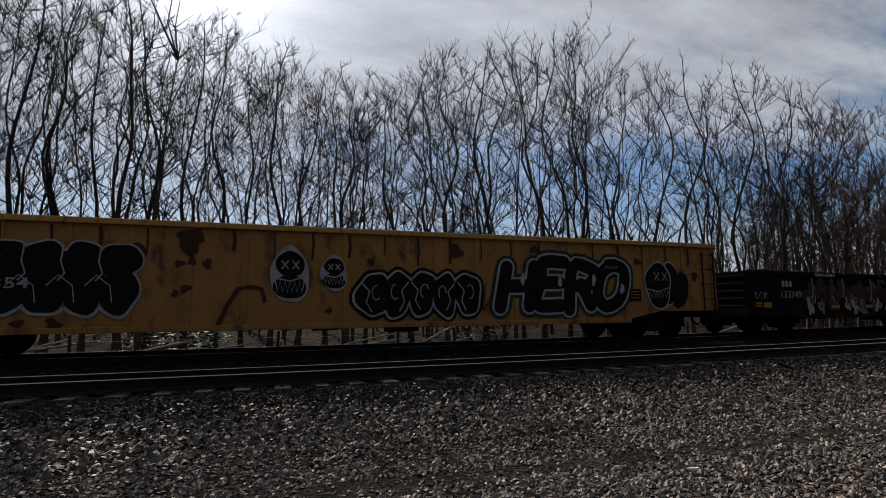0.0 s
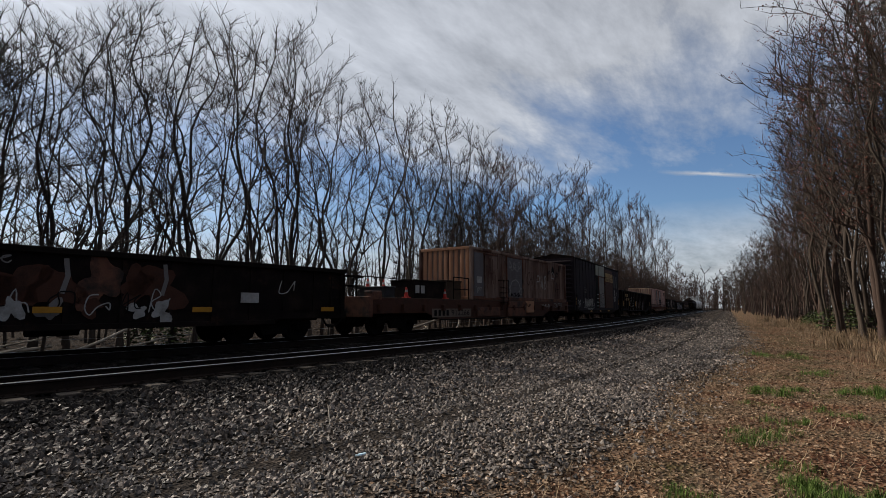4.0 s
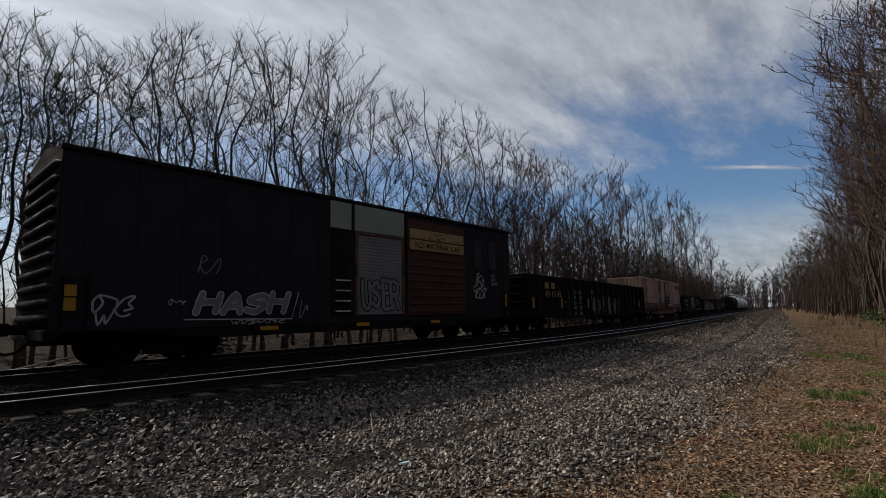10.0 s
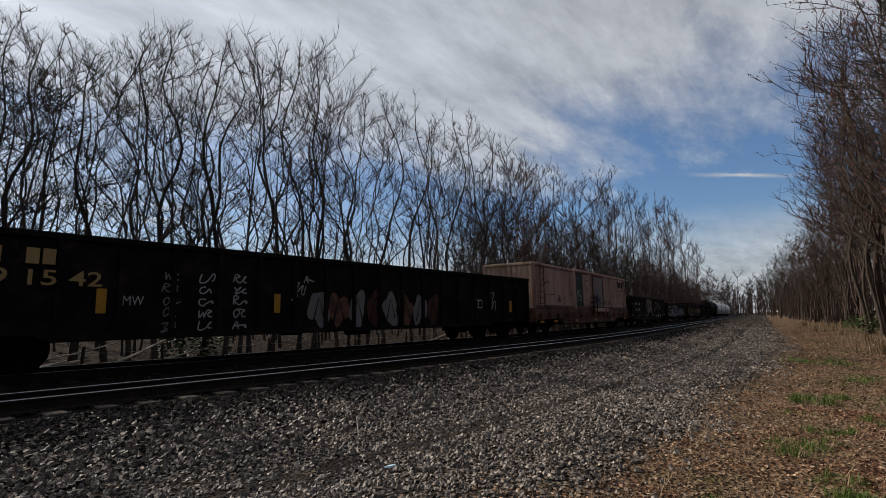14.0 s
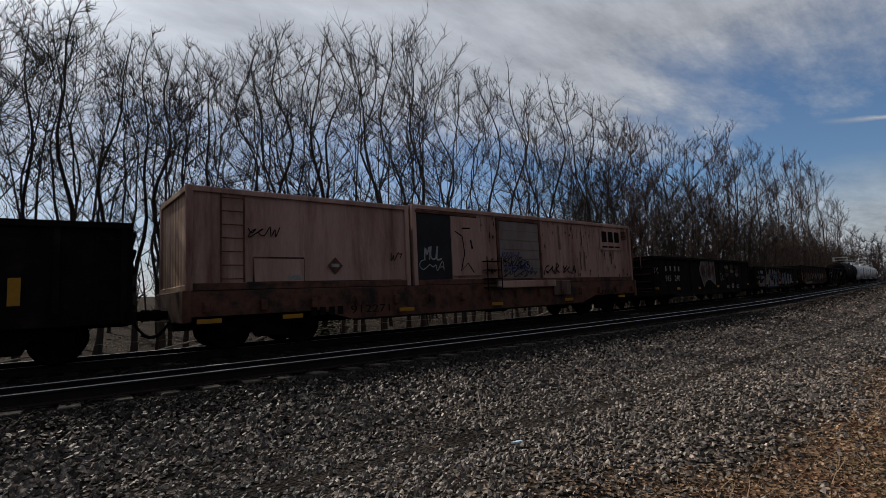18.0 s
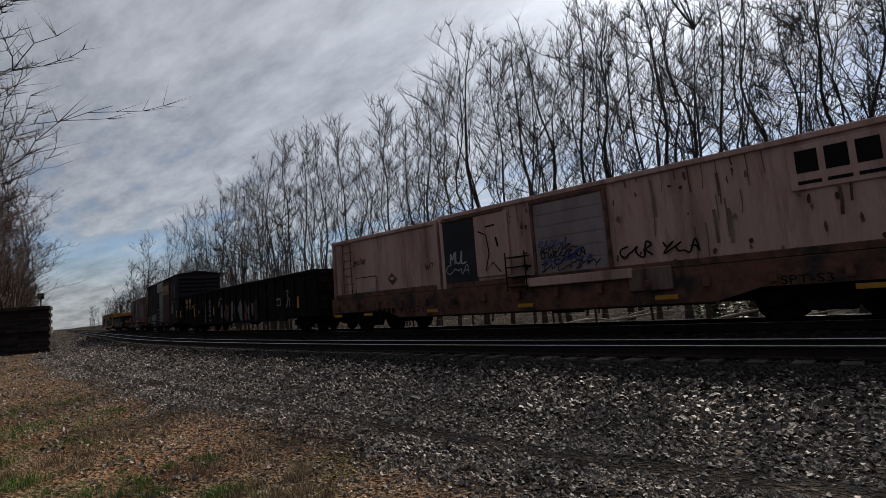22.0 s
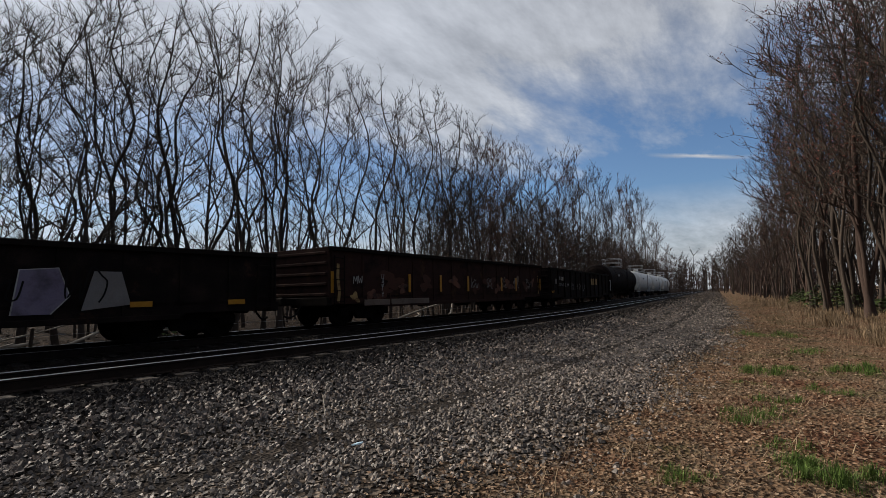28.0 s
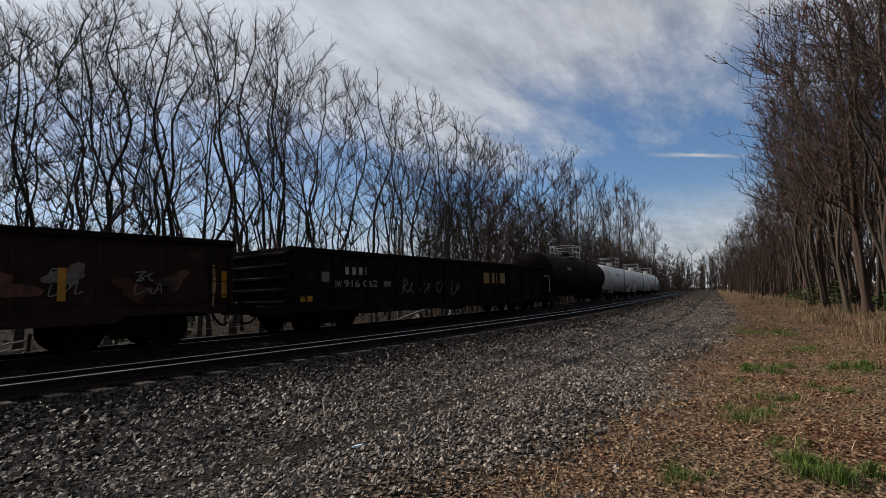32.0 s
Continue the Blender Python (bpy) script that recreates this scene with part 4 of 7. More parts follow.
def tag_mark(parent, x, z, w, h, seed, material="white_paint", width=0.025, y=-SIDE):
    """A sprayed scrawl that cannot be read, in one run of joined strokes."""
    rnd = random.Random(seed)
    n = max(2, min(7, round(w / (h * 0.6 + 0.05))))
    pts = []
    for k in range(n):
        g = GLYPHS[rnd.randrange(len(GLYPHS))]
        hk, up = rnd.uniform(0.75, 1.0), rnd.uniform(0, 0.2)
        raw = [(x + w * (k + (a + rnd.uniform(-0.08, 0.08)) * 0.95) / n + 0.12 * h * (b - 0.5), z + h * (up + (b + rnd.uniform(-0.06, 0.06)) * hk * 0.85)) for a, b in g]
        for p, q in zip(raw, raw[1:]):
            for u in (0, 0.5):
                pts.append((p[0] + (q[0] - p[0]) * u, p[1] + (q[1] - p[1]) * u))
        pts.append(raw[-1])
    stroke(parent, [tuple(q) for q in eased([Vector(p) for p in pts[::2]])], width, material, y=y)


def bubble(parent, x, z, w, h, n, seed, fill, rim, y=-SIDE, outer=None):
    """Bubble letters: overlapping rounded shapes with a pale rim and inner strokes."""
    rnd = random.Random(seed)
    cells = []
    for k in range(n):
        cx = x + w * (k + 0.5) / n
        cells.append((cx, z + h * rnd.uniform(0.47, 0.53), w / n * rnd.uniform(0.56, 0.66), h * rnd.uniform(0.44, 0.53), seed + k))
    if outer:
        for cx, cz, rx, rz, sd in cells:
            spray(parent, blob(cx, cz, rx + 0.13, rz + 0.13, sd, rough=0.12), outer, 0.003, y)
    for k, (cx, cz, rx, rz, sd) in enumerate(cells):
        spray(parent, blob(cx, cz, rx + 0.05, rz + 0.055, sd, rough=0.16), rim, 0.006 + 0.0006 * k, y)
    for k, (cx, cz, rx, rz, sd) in enumerate(cells):
        spray(parent, blob(cx, cz, rx, rz, sd, rough=0.16), fill, 0.011 + 0.0006 * k, y)
        side = -1 if k % 2 else 1
        stroke(parent, [(cx - side * rx * 0.75, cz + rz * 0.55), (cx - side * rx * 0.25, cz + rz * 0.15), (cx - side * rx * 0.45, cz - rz * 0.35), (cx - side * rx * 0.1, cz - rz * 0.8)], 0.032, rim, 0.016, y)
        a0 = rnd.uniform(0, 6.28)
        stroke(parent, [(cx + side * rx * 0.2 + rx * 0.3 * math.cos(a0 + t * 0.8), cz + rz * 0.1 + rz * 0.35 * math.sin(a0 + t * 0.8)) for t in range(6)], 0.028, rim, 0.0168, y)


LETTERS = {"A": "00 49 90,23 73", "B": "00 09 69 87 55 05,45 84 81 60 00", "E": "99 19 15 10 90,15 75", "H": "00 09,90 99,05 95", "K": "00 09,99 05 90", "L": "09 00 80", "M": "00 19 53 89 90", "N": "00 09 90 99", "O": "49 07 02 40 92 97 49", "P": "00 09 79 97 75 05", "R": "00 09 79 97 75 05,45 90", "S": "97 79 28 06 45 94 82 50 01", "T": "09 99,49 40", "U": "09 02 30 70 92 99", "W": "09 20 56 80 99", "Y": "09 45 99,45 40"}


def hand(parent, text, x, z, h, w, thick, fill, rim=None, rim_w=0.03, lean=0.0, y=-SIDE, seed=1, tight=0.92, wild=0.05, halo=None):
    """Hand-sprayed letters of even stroke with round ends, over a wider rim."""
    rnd = random.Random(seed)
    cell = w / len(text)
    for layer, (mt, extra, lift) in enumerate(((halo, rim_w * 2.4, 0.004), (rim, rim_w, 0.007), (fill, 0.0, 0.011))):
        rnd.seed(seed)
        for i, ch in enumerate(text):
            sh = Shape()
            up, tall = rnd.uniform(-0.04, 0.04) * h, h * rnd.uniform(0.92, 1.05)
            for j, run in enumerate(LETTERS.get(ch, "").split(",")):
                pts = []
                for q in run.split():
                    a, b = int(q[0]) / 9 + rnd.gauss(0, wild), int(q[1]) / 9 + rnd.gauss(0, wild * 0.5)
                    pts.append(Vector((x + cell * (i + 0.5 + (a - 0.5) * tight) + lean * (b - 0.5) * h, z + up + b * tall)))
                if len(pts) < 2 or not mt:
                    continue
                p = eased(pts)
                r = thick / 2 + extra
                yy = y - lift - 0.0007 * j - 0.0004 * (i % 2)
                left, right = [], []
                for k, q in enumerate(p):
                    d = p[min(k + 1, len(p) - 1)] - p[max(k - 1, 0)]
                    d = d.normalized() if d.length > 1e-5 else Vector((1, 0))
                    left.append(q + Vector((-d.y, d.x)) * r)
                    right.append(q - Vector((-d.y, d.x)) * r)
                n = len(p)
                sh.add([(q.x, yy, q.y) for q in left + right], [(k, k + 1, n + k + 1, n + k) for k in range(n - 1)])
                for c in (p[0], p[-1]):
                    sh.add([(c.x + r * math.cos(t * 0.628), yy - 0.0003, c.y + r * math.sin(t * 0.628)) for t in range(10)], [tuple(range(10))])
            if sh.v:
                me = bpy.data.meshes.new("graffiti_letter")
                me.from_pydata(sh.v, [], sh.f)
                put(new("graffiti_letter", me), mt, parent)


def gondola(name, q0, q1, top, sill, label, paint, ribs, rib_paint=None, chord="truck_steel", end_ribs=5, rib_w=0.10, fish=False, inset=0.0):
    """An open gondola: side sheets, ribs, chords, ends with horizontal ribs, floor, bogies, couplers."""
    ob, half = car(name, q0, q1, label)
    L = half - 0.12
    rib_paint = rib_paint or paint
    ends_up = sill + 0.30
    for sy, nm in ((-1, "side_panel"), (1, "side_panel")):
        s = Shape()
        zb = sill
        prof = [(-L, ends_up), (-L * 0.80, ends_up), (-L * 0.66, zb), (L * 0.66, zb), (L * 0.80, ends_up), (L, ends_up), (L, top - 0.1), (-L, top - 0.1)] if fish else [(-L, zb + 0.12), (-L * 0.72, zb + 0.12), (-L * 0.70, zb), (L * 0.70, zb), (L * 0.72, zb + 0.12), (L, zb + 0.12), (L, top - 0.1), (-L, top - 0.1)]
        s.plate(prof, 0.03, pose(0, sy * (SIDE - inset) - (0.03 if sy > 0 else 0), 0))
        part(nm, s, paint, ob)
        c = Shape().box(-L - 0.03, L + 0.03, sy * SIDE - 0.07, sy * SIDE + 0.07, top - 0.13, top, 0.015)
        part("top_chord", c, chord, ob)
        b = Shape().box(-L * 0.70, L * 0.70, sy * SIDE - 0.05, sy * SIDE + 0.05, sill - 0.02, sill + 0.10, 0.01)
        part("side_sill", b, paint, ob)
        for k in range(ribs):
            x = -L + 0.12 + (2 * L - 0.24) * k / (ribs - 1)
            zb2 = (sill + 0.1) if abs(x) < L * 0.66 else sill + 0.34
            r = Shape()
            y0, y1 = (sy * SIDE, sy * (SIDE + 0.085)) if not inset else (sy * (SIDE - inset), sy * (SIDE + 0.002))
            r.plate([(x - rib_w * 0.5, zb2), (x + rib_w * 0.5, zb2), (x + rib_w * 0.5, top - 0.13), (x - rib_w * 0.5, top - 0.13)], abs(y1 - y0), pose(0, min(y0, y1), 0))
            part("side_rib", r, rib_paint, ob)
    for sx in (-1, 1):
        e = Shape().box(sx * L - 0.03, sx * L + 0.03, -SIDE, SIDE, sill + 0.25, top - 0.02, 0.01)
        for k in range(end_ribs):
            z = sill + 0.42 + (top - sill - 0.62) * k / max(end_ribs - 1, 1)
            x0, x1 = sorted((sx * L, sx * (L + 0.09)))
            part("end_rib", Shape().box(x0, x1, -SIDE + 0.08, SIDE - 0.08, z - 0.055, z + 0.055, 0.035), paint, ob)
        part("end_wall", e, paint, ob)
        part("end_sill", Shape().box(min(sx * (L - 0.1), sx * (L + 0.1)), max(sx * (L - 0.1), sx * (L + 0.1)), -SIDE, SIDE, sill + 0.08, sill + 0.34, 0.02), "truck_steel", ob)
        ladder(ob, sx * (L - 0.35), sill + 0.2, top - 0.35, 5)
    part("floor", Shape().box(-L, L, -SIDE + 0.03, SIDE - 0.03, sill + 0.30, sill + 0.38, 0.01), "truck_steel", ob)
    part("centre_sill", Shape().box(-L, L, -0.22, 0.22, sill + 0.02, sill + 0.31, 0.02), "truck_steel", ob)
    part("brake_cylinder", Shape().tube((0.6, -0.5, sill - 0.02), (1.5, -0.5, sill - 0.02), 0.16, n=12), "truck_steel", ob)
    part("air_tank", Shape().tube((-1.2, 0.4, sill - 0.02), (-0.5, 0.4, sill - 0.02), 0.12, n=12), "truck_steel", ob)
    bogie(ob, -half + 2.2), bogie(ob, half - 2.2)
    couplers(ob, half)
    return ob, L


# yellow gondola
ob, L = gondola("yellow_gondola", -8.6, 12.33, 2.92, 0.55, "rusty yellow open gondola car covered in graffiti", "yellow_paint", 20, chord="rust_top", rib_w=0.12, fish=True, inset=0.022)
CX = L + 0.12 - 12.33 * K  # its own x of the point that stands at x = 0 at the start


def X0(x):
    return x + CX


# tall double row of bubble shapes with pale edges
for k in range(6):
    x = X0(-6.6) + k * 0.66
    spray(ob, blob(x, 1.35, 0.42, 0.50, 801 + k, rough=0.10), "white_paint", 0.005)
    spray(ob, blob(x, 2.02, 0.42, 0.42, 811 + k, rough=0.10), "white_paint", 0.005)
for k in range(6):
    x = X0(-6.6) + k * 0.66
    spray(ob, blob(x, 1.37, 0.37, 0.45, 801 + k, rough=0.10), "black_paint", 0.009 + 0.001 * k)
    spray(ob, blob(x, 2.02, 0.38, 0.38, 811 + k, rough=0.10), "black_paint", 0.010 + 0.001 * k)
spray(ob, [(X0(-6.7), 1.4), (X0(-3.6), 1.4), (X0(-3.5), 2.2), (X0(-6.7), 2.25)], "black_paint", 0.018)
for k in range(5):
    x = X0(-6.25) + k * 0.66
    stroke(ob, [(x - 0.05, 2.32), (x - 0.08, 2.0), (x, 1.75), (x - 0.12, 1.6)], 0.03, "white_paint", 0.021)
    stroke(ob, [(x - 0.3, 1.5), (x - 0.1, 1.72), (x + 0.15, 1.5), (x + 0.2, 1.15)], 0.022, "white_paint", 0.021)
words(ob, "55354", X0(-5.9), 1.44, 0.22, 1.05, "white_paint", -SIDE - 0.03, fat=0.01)
bars(ob, X0(-5.75), 1.92, 2, 0.14, 0.2, 0.12, y=-SIDE - 0.03)
for fx, fw, fh, fz, sd in ((0.11, 0.43, 0.66, 1.78, 11), (1.11, 0.31, 0.43, 1.83, 12)):
    spray(ob, blob(X0(fx), fz, fw, fh, sd, rough=0.08), "white_paint", 0.004)
    spray(ob, blob(X0(fx), fz + fh * 0.38, fw * 0.75, fh * 0.45, sd, rough=0.06), "black_paint", 0.008)
    spray(ob, blob(X0(fx), fz - fh * 0.42, fw * 0.85, fh * 0.42, sd, rough=0.06), "black_paint", 0.009)
    zig = [(X0(fx) + fw * 0.75 * (k / 6 - 1), fz - fh * (0.62 if k % 2 else 0.2)) for k in range(13)]
    stroke(ob, zig, 0.03, "white_paint", 0.013)
    stroke(ob, [(X0(fx) - fw * 0.85, fz - fh * 0.1), (X0(fx), fz - fh * 0.22), (X0(fx) + fw * 0.85, fz - fh * 0.05)], 0.035, "white_paint", 0.013)
    for e in (-1, 1):
        stroke(ob, [(X0(fx) + e * fw * 0.1, fz + fh * 0.2), (X0(fx) + e * fw * 0.45, fz + fh * 0.5)], 0.03, "white_paint", 0.013)
        stroke(ob, [(X0(fx) + e * fw * 0.45, fz + fh * 0.2), (X0(fx) + e * fw * 0.1, fz + fh * 0.5)], 0.03, "white_paint", 0.013)
bubble(ob, X0(1.75), 0.82, 3.05, 1.05, 5, 21, "black_paint", "white_paint", outer="black_paint")
hand(ob, "HERO", X0(5.45), 1.02, 1.15, 3.95, 0.36, "black_paint", "white_paint", 0.06, 0.12, -SIDE, 31, 0.80, 0.06, "spray_green")
stroke(ob, [(X0(8.75) + 0.06 * k, 2.08 + 0.08 * (k % 2)) for k in range(8)], 0.02, "white_paint", 0.016)
for k, (lx, lz) in enumerate(((6.1, 1.75), (7.25, 1.7), (8.35, 1.75), (9.3, 1.5))):
    spray(ob, blob(X0(lx), lz, 0.07, 0.15, 350 + k, 12, 0.3), "white_paint", 0.016)
for cx_, cz_, rx_, rz_ in ((11.35, 1.5, 0.34, 0.5), (11.05, 1.65, 0.34, 0.6), (10.6, 1.62, 0.46, 0.64)):
    spray(ob, blob(X0(cx_), cz_, rx_ + 0.05, rz_ + 0.05, int(cx_ * 10), rough=0.1), "white_paint" if cx_ < 11.2 else "black_paint", 0.004 + (11.4 - cx_) * 0.006)
    spray(ob, blob(X0(cx_), cz_, rx_, rz_, int(cx_ * 10), rough=0.1), "black_paint", 0.006 + (11.4 - cx_) * 0.006)
stroke(ob, [(X0(10.22) + 0.065 * k, 1.25 + 0.2 * (k % 2)) for k in range(12)], 0.03, "white_paint", 0.0165)
stroke(ob, [(X0(10.2), 1.5), (X0(10.6), 1.42), (X0(11.0), 1.55)], 0.03, "white_paint", 0.0165)
for ex in (10.45, 10.75):
    stroke(ob, [(X0(ex), 1.75), (X0(ex + 0.2), 2.0)], 0.025, "white_paint", 0.0165), stroke(ob, [(X0(ex + 0.2), 1.75), (X0(ex), 2.0)], 0.025, "white_paint", 0.0165)
rb = part("route_board", Shape().box(X0(9.55), X0(9.95), -SIDE - 0.02, -SIDE, 1.16, 1.5, 0.01), "black_paint", ob)
for z in (1.24, 1.33, 1.42):
    part("board_line", Shape().box(X0(9.6), X0(9.9), -SIDE - 0.024, -SIDE - 0.02, z - 0.012, z + 0.012, 0.001), "yellow_paint", rb)
stroke(ob, [(X0(-1.4), 0.62), (X0(-1.2), 1.1), (X0(-1.0), 1.45), (X0(-0.75), 1.5), (X0(-0.5), 1.46), (X0(-0.42), 1.15)], 0.09, "rust_red")
for k, (rx, rz, rr) in enumerate(((-2.2, 2.0, 0.09), (-1.95, 2.05, 0.10), (-1.65, 2.0, 0.11), (-2.05, 1.45, 0.11), (-2.25, 1.35, 0.08), (-2.0, 2.5, 0.3), (2.0, 2.12, 0.1), (1.0, 0.95, 0.08), (-5.0, 0.75, 0.1), (-4.4, 0.72, 0.14), (-3.0, 2.3, 0.15), (4.2, 2.45, 0.2), (6.5, 2.55, 0.15), (9.9, 2.3, 0.12), (12.0, 1.9, 0.14))):
    spray(ob, blob(X0(rx), rz, rr, rr * 0.85, 700 + k, 12, 0.4), "rust_red", 0.004, name="rust_patch")
for k in range(24):
    x = X0(-8 + k * 0.86)
    stroke(ob, [(x, 2.75), (x + 0.02, 2.5 - 0.2 * ((k * 7) % 5) / 5), (x - 0.01, 2.3 - 0.35 * ((k * 3) % 4) / 4)], 0.035 + 0.02 * (k % 3), "rust_red", 0.003, name="rust_streak")
tag_mark(ob, X0(4.95), 0.85, 0.35, 0.8, 5, "rust_red", 0.04)

# dark gondola with red and white graffiti
ob, L = gondola("dark_gondola", 13.44, 29.01, 2.15, 0.55, "black steel gondola car with faded red and white graffiti", "black_steel", 17, inset=0.03)
words(ob, "133349", -L + 1.65, 1.24, 0.24, 1.1)
bars(ob, -L + 1.7, 1.62, 3, 0.14, 0.2, 0.06)
marker(ob, -L + 0.38, 1.02, 0.44, 0.15), marker(ob, -L + 0.83, 1.0, 0.46, 0.19)
tag_mark(ob, -L + 0.22, 1.2, 0.75, 0.3, 2)
rg = random.Random(12)
for k in range(13):
    x = -L + 3.4 + k * 0.62
    spray(ob, blob(x + rg.uniform(-0.15, 0.15), rg.uniform(1.3, 1.5), rg.uniform(0.3, 0.55), rg.uniform(0.3, 0.46), 100 + k, rough=0.5), ("rust_red", "rust_red", "flat_rust", "rust_red")[k % 4], 0.004)
    spray(ob, blob(x + rg.uniform(-0.2, 0.2), rg.uniform(0.86, 1.0), rg.uniform(0.12, 0.34), rg.uniform(0.14, 0.27), 130 + k, rough=0.6), ("white_paint", "door_grey", "rust_red", "white_paint")[k % 4], 0.007)
    if k % 3 == 0:
        stroke(ob, [(x, 1.95), (x + 0.05, 1.6), (x - 0.03, 1.25)], 0.09, "door_grey", 0.011)
    tag_mark(ob, x - 0.25, 0.8, 0.55, 0.6, 150 + k, "black_paint" if k % 2 else "white_paint", 0.025, -SIDE - 0.008)
for x in (4.57, 6.7, 8.73, 11.7, 15.4):
    pl = marker(ob, -L + x, 0.93, 0.46, 0.12, -SIDE - 0.09)
part("white_notice", Shape().box(L - 3.4, L - 2.9, -SIDE - 0.02, -SIDE, 1.1, 1.36, 0.004), "white_paint", ob)
tag_mark(ob, L - 2.3, 1.35, 0.7, 0.5, 77), tag_mark(ob, -L + 7.6, 1.78, 0.6, 0.22, 78, "door_grey")
bars(ob, -L + 3.5, 2.0, 8, 0.1, 0.1, 0.05, "white_paint", -SIDE - 0.085)


# ---- flat cars with containers ----
def flat_car(name, q0, q1, label, deck=1.33, sill="flat_rust"):
    ob, half = car(name, q0, q1, label)
    L = half - 0.1
    part("deck", Shape().box(-L, L, -SIDE + 0.06, SIDE - 0.06, deck - 0.10, deck, 0.01), "weathered_wood", ob)
    for sy in (-1, 1):
        s = Shape()
        s.plate([(-L, 0.78), (-L * 0.66, 0.78), (-L * 0.56, 0.52), (L * 0.56, 0.52), (L * 0.66, 0.78), (L, 0.78), (L, deck - 0.02), (-L, deck - 0.02)], 0.05, pose(0, sy * (SIDE - 0.05) - 0.025, 0))
        part("side_sill", s, sill, ob)
        part("lower_flange", Shape().box(-L * 0.56, L * 0.56, sy * SIDE - 0.11, sy * SIDE + 0.05, 0.48, 0.53, 0.008), "truck_steel", ob)
        for k in range(15):
            x = -L + 0.4 + (2 * L - 0.8) * k / 14
            part("stake_pocket", Shape().box(x - 0.07, x + 0.07, sy * SIDE - 0.05 + (-0.06 if sy < 0 else 0.0), sy * SIDE + 0.05 + (0.06 if sy > 0 else 0.0) - 0.02, 0.86, 1.10, 0.012), sill, ob)
    for sx in (-1, 1):
        part("end_sill", Shape().box(min(sx * (L - 0.12), sx * (L + 0.06)), max(sx * (L - 0.12), sx * (L + 0.06)), -SIDE, SIDE, 0.66, deck + 0.02, 0.02), "flat_rust", ob)
    part("centre_sill", Shape().box(-L, L, -0.3, 0.3, 0.46, deck - 0.09, 0.02), "truck_steel", ob)
    br = Shape().tube((0.6, -0.7, 0.55), (1.5, -0.7, 0.55), 0.17, n=12)
    part("brake_gear", br, "truck_steel", ob)
    bogie(ob, -half + 2.1), bogie(ob, half - 2.1)
    couplers(ob, half)
    return ob, L, deck


def container(parent, x0, x1, z0, z1, paint, end_paint, label, corrugated_side=True, pitch=0.28, end_depth=0.04):
    """A steel box on the flat car: frame posts, corrugated walls, roof."""
    y0, y1 = -SIDE + 0.10, SIDE - 0.10
    body = Shape()
    body.box(x0 + 0.05, x1 - 0.05, y0 + 0.05, y1 - 0.05, z0 + 0.12, z1 - 0.05, 0.01)
    c = part("container", body, paint, parent, label)
    for sy, yy in ((-1, y0), (1, y1)):
        n = int((x1 - x0 - 0.3) / pitch)
        d = 0.025 if corrugated_side else 0.010
        line = []
        for k in range(n):
            x, w = x0 + 0.15 + k * (x1 - x0 - 0.3) / n, (x1 - x0 - 0.3) / n
            line += [(x, 0), (x + w * 0.06, d), (x + w * 0.5, d), (x + w * 0.56, 0)]
        line.append((x1 - 0.15, 0))
        face = yy + 0.048 if sy < 0 else yy - 0.048
        s = Shape().add([(x, face + sy * dd, z) for z in (z0 + 0.15, z1 - 0.12) for x, dd in line], [(k, k + 1, len(line) + k + 1, len(line) + k) for k in range(len(line) - 1)])
        part("side_wall", s, paint, c)
        part("top_rail", Shape().box(x0 + 0.12, x1 - 0.12, yy - 0.02 if sy < 0 else yy - 0.06, yy + 0.06 if sy < 0 else yy + 0.02, z1 - 0.13, z1, 0.012), paint, c)
        part("bottom_rail", Shape().box(x0 + 0.12, x1 - 0.12, yy - 0.02 if sy < 0 else yy - 0.06, yy + 0.06 if sy < 0 else yy + 0.02, z0, z0 + 0.16, 0.012), "flat_rust", c)
        for xx in (x0, x1 - 0.14):
            part("corner_post", Shape().box(xx, xx + 0.14, yy - 0.025 if sy < 0 else yy - 0.10, yy + 0.10 if sy < 0 else yy + 0.025, z0, z1 + 0.01, 0.012), paint, c)
    for sx, xx in ((-1, x0), (1, x1)):
        line = []
        for k in range(9):
            y, w = y0 + 0.12 + k * (y1 - y0 - 0.24) / 9, (y1 - y0 - 0.24) / 9
            line += [(y, 0), (y + w * 0.2, end_depth), (y + w * 0.5, end_depth), (y + w * 0.7, 0)]
        line.append((y1 - 0.12, 0))
        s = Shape().add([(xx - sx * (0.052 - dd), y, z) for z in (z0 + 0.13, z1 - 0.12) for y, dd in line], [(k, k + 1, len(line) + k + 1, len(line) + k) for k in range(len(line) - 1)])
        part("end_wall", s, end_paint, c)
        for zz in (z0, z1 - 0.13):
            a, b = sorted((xx - sx * 0.1, xx + sx * 0.005))
            part("end_rail", Shape().box(a, b, y0 + 0.1, y1 - 0.1, zz, zz + 0.13, 0.012), end_paint, c)
    return c, y0


ob, L, deck = flat_car("equipment_flat_car", 29.74, 47.95, "rusty flat car carrying a workshop container and loose gear", sill="rust_red")
cx0 = -L + (36.14 - 29.74) * K
Z0, Z1 = 1.34, 3.72
c, cy = container(ob, cx0, L - 0.02, Z0, Z1, "cream_paint", "orange_paint", "rust-stained cream steel workshop container", False, 0.62)
yf = cy + 0.02


